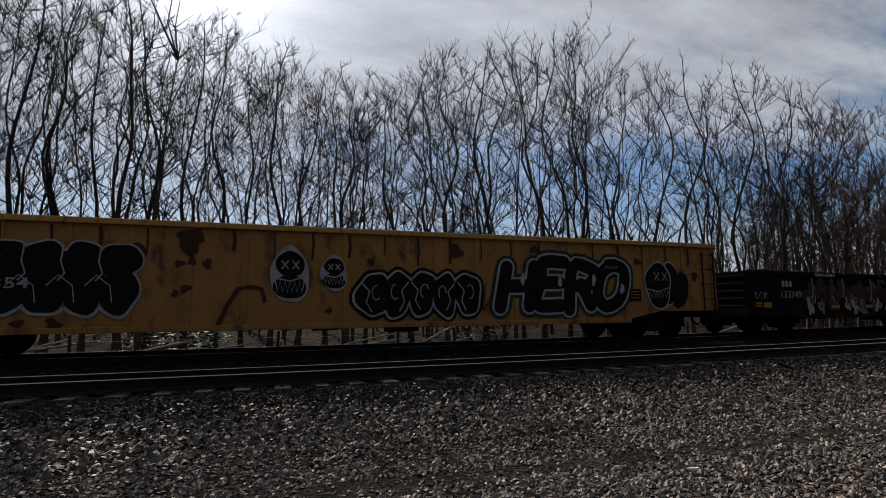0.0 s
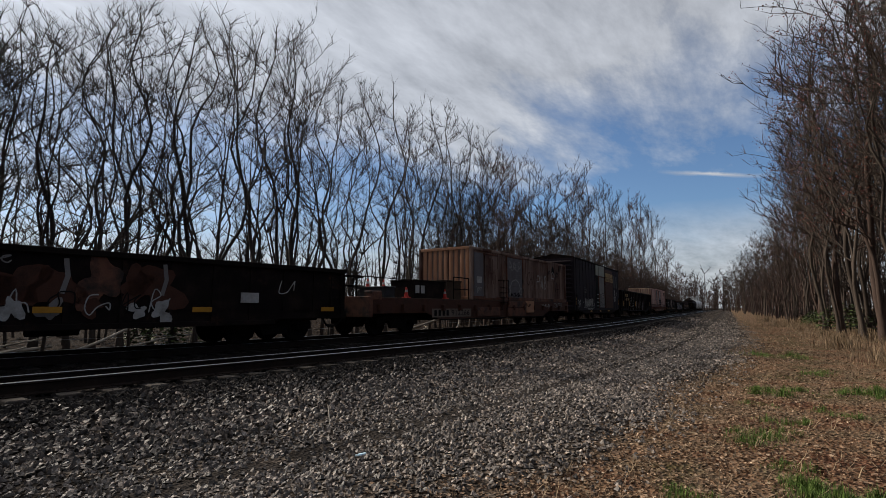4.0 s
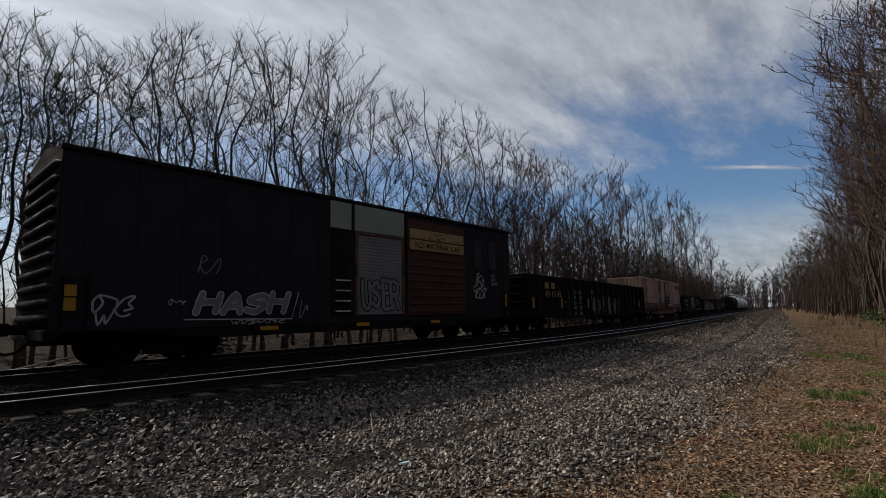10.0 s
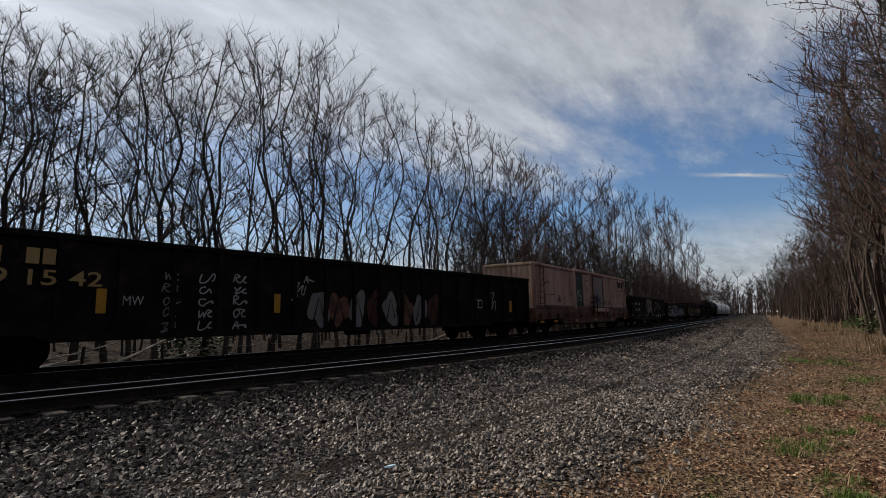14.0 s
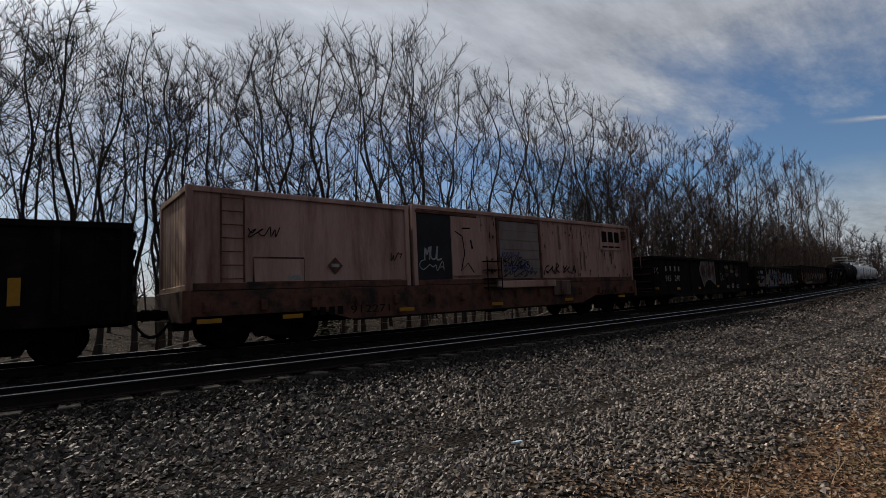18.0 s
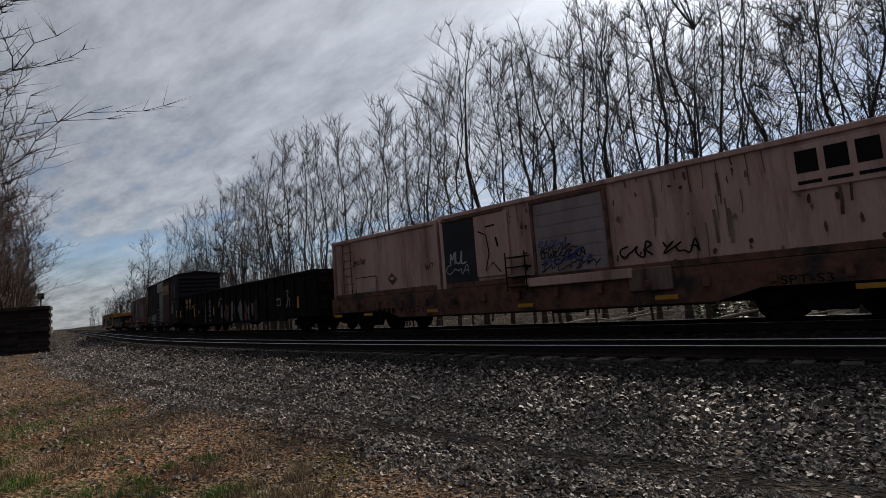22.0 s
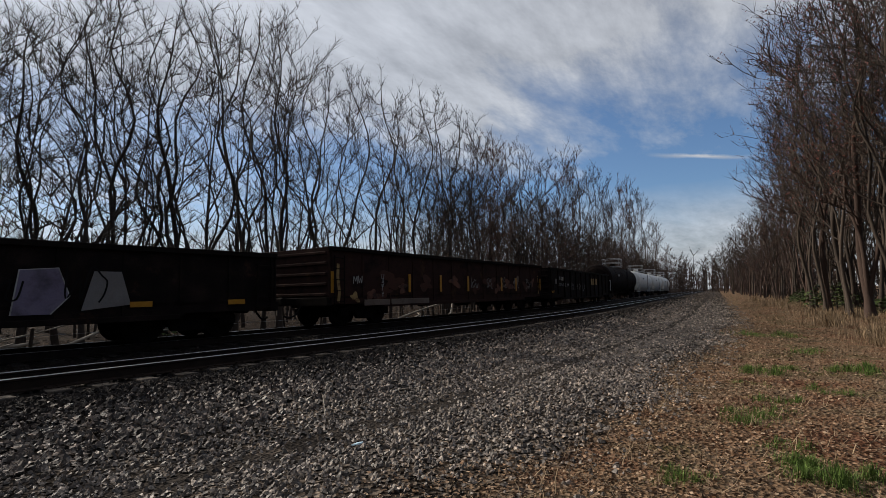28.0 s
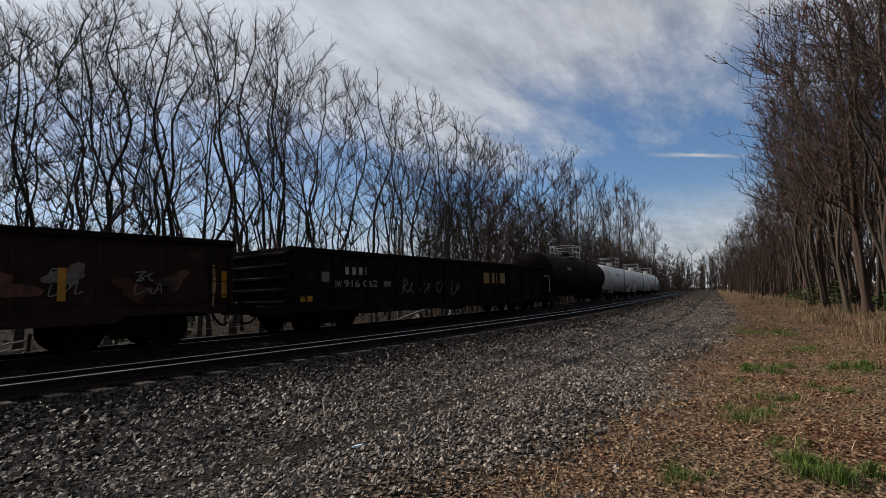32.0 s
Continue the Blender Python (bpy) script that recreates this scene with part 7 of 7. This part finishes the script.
        stems.append((sinuous(rnd, trunk[0][i], (math.cos(az) * out, math.sin(az) * out), height * (rnd.uniform(0.84, 0.98) - u), trunk[1][i] * 0.68, 0.012, wave * 1.3), 0.28))

    def twiggy(way, lp, ln, n):
        for m in range(n):
            e = lp[rnd.randint(1, len(lp) - 1)]
            cz = rnd.uniform(0, 6.28)
            w3 = (way + Vector((math.cos(cz), math.sin(cz), rnd.uniform(0.0, 0.7))) * 0.8).normalized()
            tip = e + w3 * ln * rnd.uniform(0.5, 1.25)
            spike(cv, cf, e, tip, rnd.uniform(0.0075, 0.0115) * fat)
            if buds and rnd.random() < 0.75:
                for _ in range(2):
                    o = e + (tip - e) * rnd.uniform(0.4, 1.0) + Vector((rnd.gauss(0, 0.04), rnd.gauss(0, 0.04), rnd.gauss(0, 0.04)))
                    s = rnd.uniform(0.025, 0.05)
                    b0 = len(bv)
                    bv.extend((o, o + Vector((s, rnd.uniform(-s, s), rnd.uniform(-s, s))), o + Vector((rnd.uniform(-s, s), s, s))))
                    bf.append((b0, b0 + 1, b0 + 2))

    for (pts, rads), f0 in stems:
        limb(tv, tf, pts, rads, 6)
        tall = pts[-1].z - pts[0].z
        for k in range(limbs):
            u = f0 + (0.97 - f0) * ((k + rnd.random()) / limbs)
            i = min(int(u * 16), 15)
            az = k * 2.4 + rnd.uniform(-0.7, 0.7)
            ln = reach * height * (1.65 - 0.9 * u) * rnd.uniform(0.5, 1.35)
            lp, lr = grow(rnd, pts[i], Vector((math.cos(az), math.sin(az), rnd.uniform(0.35, 0.95))), ln, min(max(rads[i] * 0.42, 0.017), 0.034), 0.009, 6, 0.25, up * 0.55)
            limb(tv if u < 0.55 else cv, tf if u < 0.55 else cf, lp, lr, 3)
            for j in range(subs):
                w = 0.2 + 0.8 * (j + rnd.random()) / subs
                q = lp[min(int(w * 6), 6)]
                bz = rnd.uniform(0, 6.28)
                way = ((lp[-1] - lp[0]).normalized() + Vector((math.cos(bz), math.sin(bz), rnd.uniform(0.0, 0.8))) * 0.75).normalized()
                bl = max(ln * rnd.uniform(0.28, 0.55), 0.7)
                bp, br = grow(rnd, q, way, bl, 0.014 * fat, 0.008 * fat, 3, 0.30, 0.06)
                limb(cv, cf, bp, br, 3)
                twiggy(way, bp, max(bl * 0.5, 0.5), twigs)
        twiggy(Vector((0, 0, 1)), pts[-4:], tall * 0.06, twigs * 3)
    top = max(max(p.z for p in tv), max(p.z for p in cv))
    for vs in (tv, cv, bv):
        for p in vs:
            p.z *= height / top
    out = [("trunk", quick("trunk", tv, tf, bark, True)), ("crown", quick("crown", cv, cf, bark))]
    if buds:
        out.append(("blossom", quick("blossom", bv, bf, buds)))
    return out


KINDS = [
    tree_kind(1, 15.5, 0.26, 0.13, 2, 8, 5, 7, 0.14, 1.9),
    tree_kind(2, 16.5, 0.26, 0.17, 2, 10, 5, 9, 0.16, 0.9),
    tree_kind(3, 14.5, 0.22, 0.13, 2, 8, 5, 7, 0.13, 2.2),
    tree_kind(4, 15.5, 0.24, 0.18, 3, 8, 5, 9, 0.17, 1.2),
    tree_kind(5, 13.0, 0.22, 0.11, 1, 9, 5, 7, 0.10, 1.8),
    tree_kind(6, 14.0, 0.26, 0.13, 3, 7, 5, 6, 0.14, 2.0),
    tree_kind(7, 14.5, 0.24, 0.15, 2, 10, 5, 7, 0.14, 1.0, 0.2, "bark_red", "bud_red", 1.5),
    tree_kind(8, 16.5, 0.34, 0.16, 1, 11, 5, 7, 0.115, 1.0, 0.12, "bark_pale"),
    tree_kind(9, 15.5, 0.24, 0.18, 2, 9, 5, 6, 0.115, 1.1, 0.10, "bark_pale", "bud_red"),
    tree_kind(10, 9.0, 0.14, 0.16, 2, 7, 4, 5, 0.06, 1.8),
    tree_kind(11, 15.0, 0.36, 0.12, 1, 9, 4, 5, 0.12, 1.6),
    tree_kind(12, 14.5, 0.30, 0.12, 1, 9, 4, 5, 0.12, 1.4),
    tree_kind(13, 14.0, 0.26, 0.14, 1, 9, 4, 5, 0.11, 1.5, 0.12, "bark_pale"),
    tree_kind(14, 15.0, 0.22, 0.16, 2, 10, 5, 9, 0.15, 0.7, 0.22),
    tree_kind(15, 15.0, 0.20, 0.15, 1, 15, 5, 9, 0.13, 0.6, 0.24),
    tree_kind(16, 16.0, 0.26, 0.19, 3, 10, 5, 9, 0.17, 0.8, 0.16),
    tree_kind(17, 14.5, 0.20, 0.17, 3, 10, 5, 8, 0.14, 0.9, 0.20, "bark_red", None, 1.5),
]
LABELS = ("tall slender bare tree with fine spring twigs", "tall bare tree with a high forked crown", "twin-stemmed bare tree leaning apart", "bare tree with a wide open crown", "thin bare sapling tree", "bare tree with three stems from one base", "bare tree with reddish spring buds", "pale-barked tall bare tree at the wood's edge", "pale-barked tree with red buds over the verge", "small bushy bare understorey tree", "slender bare tree deep in the wood", "bare tree in the depth of the wood", "pale twin-stemmed bare tree deep in the wood", "upright bare tree with a dense oval crown", "narrow bare tree with steep close twigs", "broad bare tree with a wide fan of branches", "reddish bare tree with a dense rounded crown")
FIRST = {}


def tree(kind, x, y, z, yaw, size, wide=1.0):
    m = pose(x, y, z, 0, 0, yaw)
    if kind not in FIRST:
        ob = thing("tree", LABELS[kind], "tree", m, "bare trees along the line")
        for nm, me in KINDS[kind]:
            o = new(nm, me)
            o.parent = ob
        FIRST[kind] = ob
    else:
        ob = copy_thing(FIRST[kind], m)
    ob.matrix_basis = m @ Matrix.Diagonal((size * wide, size * wide, size, 1))
    return ob


def polar(az, off):
    """Where the bearing az from the standpoint meets the line bent at that offset."""
    lo, hi = -300.0, 300.0
    a = radians(az)
    for _ in range(50):
        m = (lo + hi) / 2
        if math.atan2(m, off + sag(m)) < a:
            lo = m
        else:
            hi = m
    return lo, off + sag(lo)


# bearing and elevation of the tops, along the wood's edge from west to east
WEST = ((-72, 6.5), (-70.8, 9.3), (-69, 10), (-67.3, 11.2), (-65.4, 13), (-64, 15.2), (-62, 15.6), (-60.2, 16), (-59, 18), (-57.4, 20), (-55.4, 20), (-53.6, 21.6), (-51.2, 22), (-49.2, 19.8), (-46.4, 24), (-43.6, 22), (-41.4, 25.2), (-39, 25.4), (-36, 31), (-33, 28.6))
MIDDLE = ((-29.6, 28.6), (-26.8, 30.8), (-23.3, 32), (-20.6, 31), (-17.8, 29.5), (-15, 31.6), (-12.4, 31), (-9.5, 30.4), (-6.6, 29.8), (-4, 27.4), (-1.2, 28.8), (1.6, 27.4), (4.6, 27.4), (6.8, 27), (9, 25.8), (11.8, 25.6))
EAST = ((14.4, 27.4), (16.2, 29.2), (18.4, 29.8), (20.9, 28.6), (22.8, 30), (24.6, 30.4), (27, 29.6), (29.3, 30), (32, 31.2), (33.8, 30.6), (36.2, 26.5), (38.4, 25.2), (41.2, 26), (44.4, 26), (47, 23.4), (49.3, 24.2), (51.7, 24), (54, 21.6))
BEND = ((55.6, 19.2), (57.6, 18.6), (59.2, 18.2), (61.3, 17.6), (63.4, 16.2), (65.2, 14.6), (66.9, 17.2), (68.8, 14.8), (70.3, 13.6), (71.6, 13), (72.8, 12.2), (74, 11), (75, 8), (76, 5))
RANKS = ((WEST, (14, 13, 14, 3, 14), (21.5, 24)), (MIDDLE, (15, 1, 13, 3, 14), (21, 24)), (EAST, (0, 2, 5, 0, 3), (20.5, 23.5)), (BEND, (16, 6, 16, 13), (20.5, 23)))


def build_trees():
    rnd = random.Random(4)
    tall = [15.5, 16.5, 14.5, 15.5, 13.0, 14.0, 14.5, 16.5, 15.5, 9.0, 15.0, 14.5, 14.0, 15.0, 15.0, 16.0, 14.5]
    for rank, kinds, (near, deep) in RANKS:
        for i, (az, el) in enumerate(rank):
            off = near + (deep - near) * ((i * 0.618) % 1)
            x, y = polar(az, off)
            z = lie(off)
            kind = kinds[i % len(kinds)]
            size = (math.hypot(x, y) * math.tan(radians(el)) + 1.0 - z) / tall[kind]
            tree(kind, x, y, z, rnd.uniform(0, 360), size, min(1.15, 0.5 + 0.5 / size))
    # a second, redder rank towards the far bend
    for i in range(14):
        az = 50 + 25 * (i + rnd.random()) / 14
        off = rnd.uniform(20, 26)
        x, y = polar(az, off)
        kind = rnd.choice((11, 6, 13, 16))
        tree(kind, x, y, lie(off), rnd.uniform(0, 360), rnd.uniform(0.72, 0.92))
    # deeper rows of the wood beyond the tracks
    for i in range(36):
        x = rnd.uniform(-70, 95)
        off = rnd.uniform(26, 40)
        kind = rnd.choice((10, 11, 11, 9, 10))
        tree(kind, x, off + sag(x), lie(off), rnd.uniform(0, 360), rnd.uniform(0.62, 0.85))
    for i in range(42):
        x = rnd.uniform(28, 150) if i % 4 else rnd.uniform(-150, -45)
        off = rnd.uniform(19.5, 28)
        tree(rnd.choice((10, 11, 14, 13)), x, off + sag(x), lie(off), rnd.uniform(0, 360), rnd.uniform(0.7, 0.95))
    # woods on the near side of the verge
    for x, y, kind, size in ((17, -3.6, 8, 0.85), (20.5, -2.6, 7, 0.92), (23, -4.4, 9, 1.0), (25, -1.5, 8, 0.95), (28, -2.8, 7, 1.0), (29.5, -0.4, 8, 0.98), (33, -1.6, 7, 1.0), (35.5, 0.6, 8, 1.0), (39, -0.8, 3, 1.0), (42, 1.2, 8, 0.98), (45, -0.2, 7, 1.0), (48, 1.9, 6, 1.0), (51, 0.4, 3, 1.0), (54, 2.8, 8, 0.98), (58, 1.2, 7, 1.0), (61, 3.6, 8, 0.95), (65, 2.4, 0, 1.0), (69, 5.0, 7, 0.95), (73, 3.8, 3, 1.0), (78, 6.6, 8, 0.95), (83, 6.0, 7, 1.0), (89, 8.6, 0, 0.95), (95, 9.0, 6, 1.0), (102, 11.6, 8, 0.95), (110, 12.6, 3, 1.0), (119, 15.6, 0, 0.95), (129, 17.0, 7, 1.0), (140, 20.0, 3, 0.95), (152, 22.0, 0, 1.0), (166, 25.6, 7, 0.95), (182, 28.6, 3, 1.0), (200, 33, 0, 1.0), (222, 37, 6, 1.0), (246, 42, 3, 1.0)):
        tree(kind, x, y, lie(y - sag(x)), rnd.uniform(0, 360), size)
    for i in range(14):
        x = 24 + i * 4.1 + rnd.uniform(-1, 1)
        y = -2.6 + (x - 24) * 0.085 + rnd.uniform(-2.2, 0.4)
        tree(rnd.choice((8, 8, 6, 7, 12)), x, y, lie(y - sag(x)), rnd.uniform(0, 360), rnd.uniform(0.85, 1.1))
    for x, off, kind, size, wide, yaw in ((22, -3.6, 8, 1.1, 1.1, 210), (25, -3.4, 8, 1.2, 1.15, 75), (28.5, -3.1, 6, 1.25, 1.15, 160), (32, -3.0, 8, 1.2, 1.15, 30), (36, -2.8, 6, 1.2, 1.15, 300), (40, -2.6, 8, 1.15, 1.1, 10)):
        tree(kind, x, off + sag(x), lie(off), yaw, size, wide)
    for x, off, kind, size, wide, yaw in ((-20, 0.2, 3, 0.9, 1.35, 40), (-30, 0.1, 8, 0.95, 1.4, 80), (-37, 0.4, 6, 1.0, 1.3, 10), (-45, 0.6, 8, 1.0, 1.2, 120), (-53, 0.8, 6, 1.0, 1.2, 200), (-60, 1.0, 8, 1.05, 1.2, 20), (-68, 1.0, 6, 1.0, 1.2, 60), (-77, 1.2, 3, 1.05, 1.1, 90), (-87, 1.2, 6, 1.0, 1.1, 130)):
        tree(kind, x, off + sag(x), lie(off), yaw, size, wide)
    for i in range(30):
        x = 16 + rnd.random() ** 1.5 * 190
        off = -3.0 - rnd.random() * 16
        tree(rnd.choice((10, 11, 12, 12, 9)), x, off + min(sag(x), 0.2 * x) - (2.5 if x < 40 else 0), lie(off), rnd.uniform(0, 360), rnd.uniform(0.85, 1.05))
    for x, off, kind, size in ((-21, -3.5, 8, 0.9), (-27, -3.0, 6, 0.9), (-34, -1.5, 8, 0.9), (-41, -0.6, 6, 0.9), (-47, -1.8, 3, 0.95), (-54, -0.4, 6, 0.9), (-62, -1.4, 3, 0.95), (-70, -0.2, 0, 0.9), (-80, -1.0, 6, 0.95), (-92, 0, 3, 0.9), (-106, -0.8, 0, 0.95), (-122, 0, 6, 0.9), (-140, -0.5, 3, 0.9), (-162, 0, 0, 0.9)):
        tree(kind, x, off + sag(x), lie(off), rnd.uniform(0, 360), size)
    for i in range(26):
        x = -20 - rnd.random() ** 1.3 * 150
        off = rnd.uniform(-18, -2.5)
        tree(rnd.choice((10, 11, 12)), x, off + sag(x), lie(off), rnd.uniform(0, 360), rnd.uniform(0.8, 1.0))


build_trees()


def far_woods(name, seed, n, place, label, thick=1.0, bark="bark"):
    """Stems and sprays of twigs of the woods that are too many to count."""
    rnd = random.Random(seed)
    v, f = [], []
    for _ in range(n):
        x, off, h = place(rnd)
        base = Vector((x, off + sag(x), lie(off) - 0.2))
        pts, rads = grow(rnd, base, Vector((rnd.gauss(0, 0.05), rnd.gauss(0, 0.05), 1)), h, (0.05 + 0.006 * h) * min(0.5 + 0.5 * thick, 1.7), 0.015 * thick, 5, 0.06, 0.02)
        limb(v, f, pts, rads, 3)
        for k in range(9):
            p = pts[rnd.randint(1, 5)]
            a = rnd.uniform(0, 6.28)
            q, qr = grow(rnd, p, Vector((math.cos(a), math.sin(a), 1.2)), h * rnd.uniform(0.12, 0.3), 0.036 * thick ** 0.7, 0.015 * thick ** 0.7, 2, 0.3, 0.05)
            limb(v, f, q, qr, 3)
            for m in range(9):
                a = rnd.uniform(0, 6.28)
                e = q[rnd.randint(0, 2)]
                spike(v, f, e, e + Vector((math.cos(a), math.sin(a), rnd.uniform(0.5, 1.6))).normalized() * h * rnd.uniform(0.05, 0.12), 0.020 * thick ** 0.8)
    return tagged(new(name, quick(name, v, f, bark)), label, "woods", kind="stuff")


far_woods("far_woods", 3, 380, lambda r: (r.uniform(-170, 260), 20 + r.random() ** 0.7 * 50 if r.random() < 0.8 else r.uniform(19, 30), r.uniform(9, 15)), "grey depth of bare woods beyond the tracks")
far_woods("distant_woods", 12, 330, lambda r: (r.uniform(230, 430), r.uniform(-45, 70), r.uniform(11, 17)), "distant bare woods closing the view down the line", 5.0, "bark_red")
far_woods("distant_thicket", 41, 240, lambda r: (r.uniform(215, 330), r.uniform(-30, 60), r.uniform(3.5, 8)), "low brown thicket closing the view down the line", 5.0, "bark_red")
far_woods("bend_woods", 21, 420, lambda r: (36 + r.random() * 190, 20.5 + r.random() * 9, r.uniform(8, 13.5)), "dense reddish-brown woods round the far bend", 1.3, "bark_red")
far_woods("verge_bend_woods", 22, 240, lambda r: (55 + r.random() ** 0.8 * 210, r.uniform(-11, -2.0), r.uniform(8, 13)), "dense brown woods along the far verge", 1.4, "bark_red")
far_woods("western_distant_woods", 13, 160, lambda r: (r.uniform(-420, -240), r.choice((r.uniform(-40, -6), r.uniform(22, 60))), r.uniform(10, 15)), "distant bare woods beyond the western crossing", 2.2)
far_woods("western_edge_woods", 31, 190, lambda r: (-58 - r.random() ** 1.2 * 200, r.uniform(-9, 0.6), r.uniform(8.5, 13)), "dense reddish-brown bare woods along the western road", 1.3, "bark_red")
far_woods("western_bend_woods", 32, 180, lambda r: (-38 - r.random() ** 1.3 * 210, r.uniform(21, 30), r.uniform(8.5, 13)), "dense bare woods beyond the western tracks", 1.3)
far_woods("verge_woods", 4, 200, lambda r: (18 + r.random() ** 1.4 * 230, r.uniform(-30, -4), r.uniform(9, 15)), "bare woods behind the verge", 1.4)
# never in view: stems added behind the camera to hold back sky fill
far_woods("rear_woods", 8, 90, lambda r: (r.uniform(-55, 45), r.uniform(-30, -9), r.uniform(12, 17)), "unseen bare woods added at the standpoint's back to cut sky light", 3.0)
far_woods("western_woods", 6, 90, lambda r: (r.uniform(-260, -20), r.uniform(-40, -6), r.uniform(7, 13)), "bare woods behind the western verge")
far_woods("thicket", 14, 60, lambda r: (18 + r.random() ** 1.3 * 150, r.uniform(19.5, 36), r.uniform(3, 9)), "dense leafless thicket along the far bend", 1.5)
far_woods("understorey", 5, 330, lambda r: (r.uniform(-85, 75), r.uniform(23, 50), r.uniform(2.5, 8)), "thin leafless brush under the trees", 1.0)
far_woods("verge_brush", 7, 170, lambda r: (14 + r.random() ** 1.5 * 120, r.uniform(-9, -3.2), r.uniform(0.8, 3.0)), "thin leafless brush at the wood's edge")


# ---- small things ----
def twig(name, x, off, z, ln, yaw, tilt, r, material, label):
    s = Shape()
    rnd = random.Random(x)
    pts, rads = grow(rnd, Vector((0, 0, 0)), Vector((1, 0, tilt)), ln, r, r * 0.5, 5, 0.12, 0)
    vv, ff = [], []
    limb(vv, ff, pts, rads, 6)
    me = quick(name, vv, ff, material, True)
    ob = tagged(new(name, me), label, "stick")
    ob.matrix_world = pose(x, off + sag(x), z, 0, 0, yaw)
    return ob


twig("stick", 3.66, 4.45, -0.30, 0.28, 60, 0.9, 0.008, "dead_wood", "pale broken stick standing among the stones")
lt = Shape().plate([(-0.05, -0.03), (0.03, -0.04), (0.06, 0.01), (0.01, 0.045), (-0.04, 0.03)], 0.012, pose(0, 0, 0, 78))
ob = tagged(put(new("litter_scrap", lt.mesh("litter_scrap")), "litter_blue"), "scrap of pale blue plastic on the gravel", "litter")
ob.matrix_world = pose(3.35, 3.62, -0.39)
rnd = random.Random(8)
for i in range(26):
    x = rnd.uniform(-14, 26)
    twig("fallen_branch", x, rnd.uniform(18, 22), -0.62, rnd.uniform(1.5, 5), rnd.uniform(-40, 40), rnd.uniform(0.0, 0.2), rnd.uniform(0.04, 0.11), "dead_wood", "fallen grey branch on the woodland floor")
POST = Shape().tube((0, 0, -0.4), (0, 0, 0.95), 0.055, 0.05, 7).mesh("post")
POST.materials.append(MATS["bark"])
fence = thing("fence", "old wooden post and wire fence behind the tracks", "fence")
for i in range(-14, 24):
    x = i * 2.1 + rnd.uniform(-0.3, 0.3)
    o = new("post", POST)
    o.parent, o.matrix_basis = fence, pose(x, 18.6 + sag(x), -0.72, rnd.uniform(-4, 4), rnd.uniform(-4, 4), 0)
wire = Shape()
for z in (-0.3, 0.0):
    for i in range(-28, 46):
        x0, x1 = i * 1.05, (i + 1) * 1.05
        wire.tube((x0, 18.6 + sag(x0), z), (x1, 18.6 + sag(x1), z), 0.006, n=4, caps=False)
part("fence_wire", wire, "galvanised", fence)


def green_bush(x, off, r, h, seed):
    rng = np.random.default_rng(seed)
    rows = []
    for _ in range(900):
        a, d = rng.uniform(0, 6.28), r * math.sqrt(rng.random())
        px, po = x + d * math.cos(a), off + 0.6 * d * math.sin(a)
        zz = rng.random() ** 0.7 * h * (1 - 0.6 * (d / r) ** 2)
        rows.append((px, po + sag(px), lie(po) + zz, rng.uniform(0.06, 0.14), rng.uniform(0, 6.28), rng.uniform(-1, 1), 1.5))
    return tagged(scatter("green_bush", "leaf_new", LEAF, LEAF_F, rows, "green evergreen bush at the wood's edge", "bush", True), kind="")


for i, (bx, bo, br, bh) in enumerate(((40, -3.6, 2.6, 1.7), (24, -4.6, 2.0, 1.1), (52, -3.8, 2.0, 1.3), (-4, 22.5, 2.0, 1.6), (9, 22.0, 1.6, 2.4), (33, -5.0, 1.8, 1.0))):
    green_bush(bx, bo, br, bh, 90 + i)

# timber stack beside the western road
stack = thing("sleeper_stack", "tall weathered stack of dark old sleepers beside the road", "timber stack", pose(-44, 6.6, 0, 0, 0, -14))
for k in range(13):
    z = -0.42 + k * 0.235
    wide = 0.25 if k in (6, 12) else 0.0
    for j in range(9):
        if k % 2 == 0:
            b = Shape().box(-1.4 - wide, 1.4 + wide, -2.6 + j * 0.56, -2.6 + j * 0.56 + 0.55, z, z + 0.23, 0.015)
        else:
            b = Shape().box(-1.4 + j * 0.32, -1.4 + j * 0.32 + 0.26, -2.6, 2.35, z, z + 0.23, 0.015)
        part("timber", b, "sleeper_dark", stack)
# signal mast and crossing gear far down the western road
mast = thing("signal_mast", "tall dark signal mast beside the far crossing", "signal", pose(-128, 24.9, -0.3))
part("pole", Shape().tube((0, 0, 0), (0, 0, 8.2), 0.14, 0.10, 10), "truck_steel", mast)
part("signal_head", Shape().box(-0.3, 0.3, -0.5, 0.5, 7.6, 8.8, 0.05), "black_paint", mast)
cb = thing("crossing_cabinet", "small pale grey equipment cabinet at the crossing", "cabinet", pose(-165, 33.0, -0.3))
part("body", Shape().box(-1, 1, -1, 1, 0, 2.4, 0.04), "tank_white", cb)
part("roof", Shape().box(-1.1, 1.1, -1.1, 1.1, 2.4, 2.5, 0.03), "galvanised", cb)

motions()
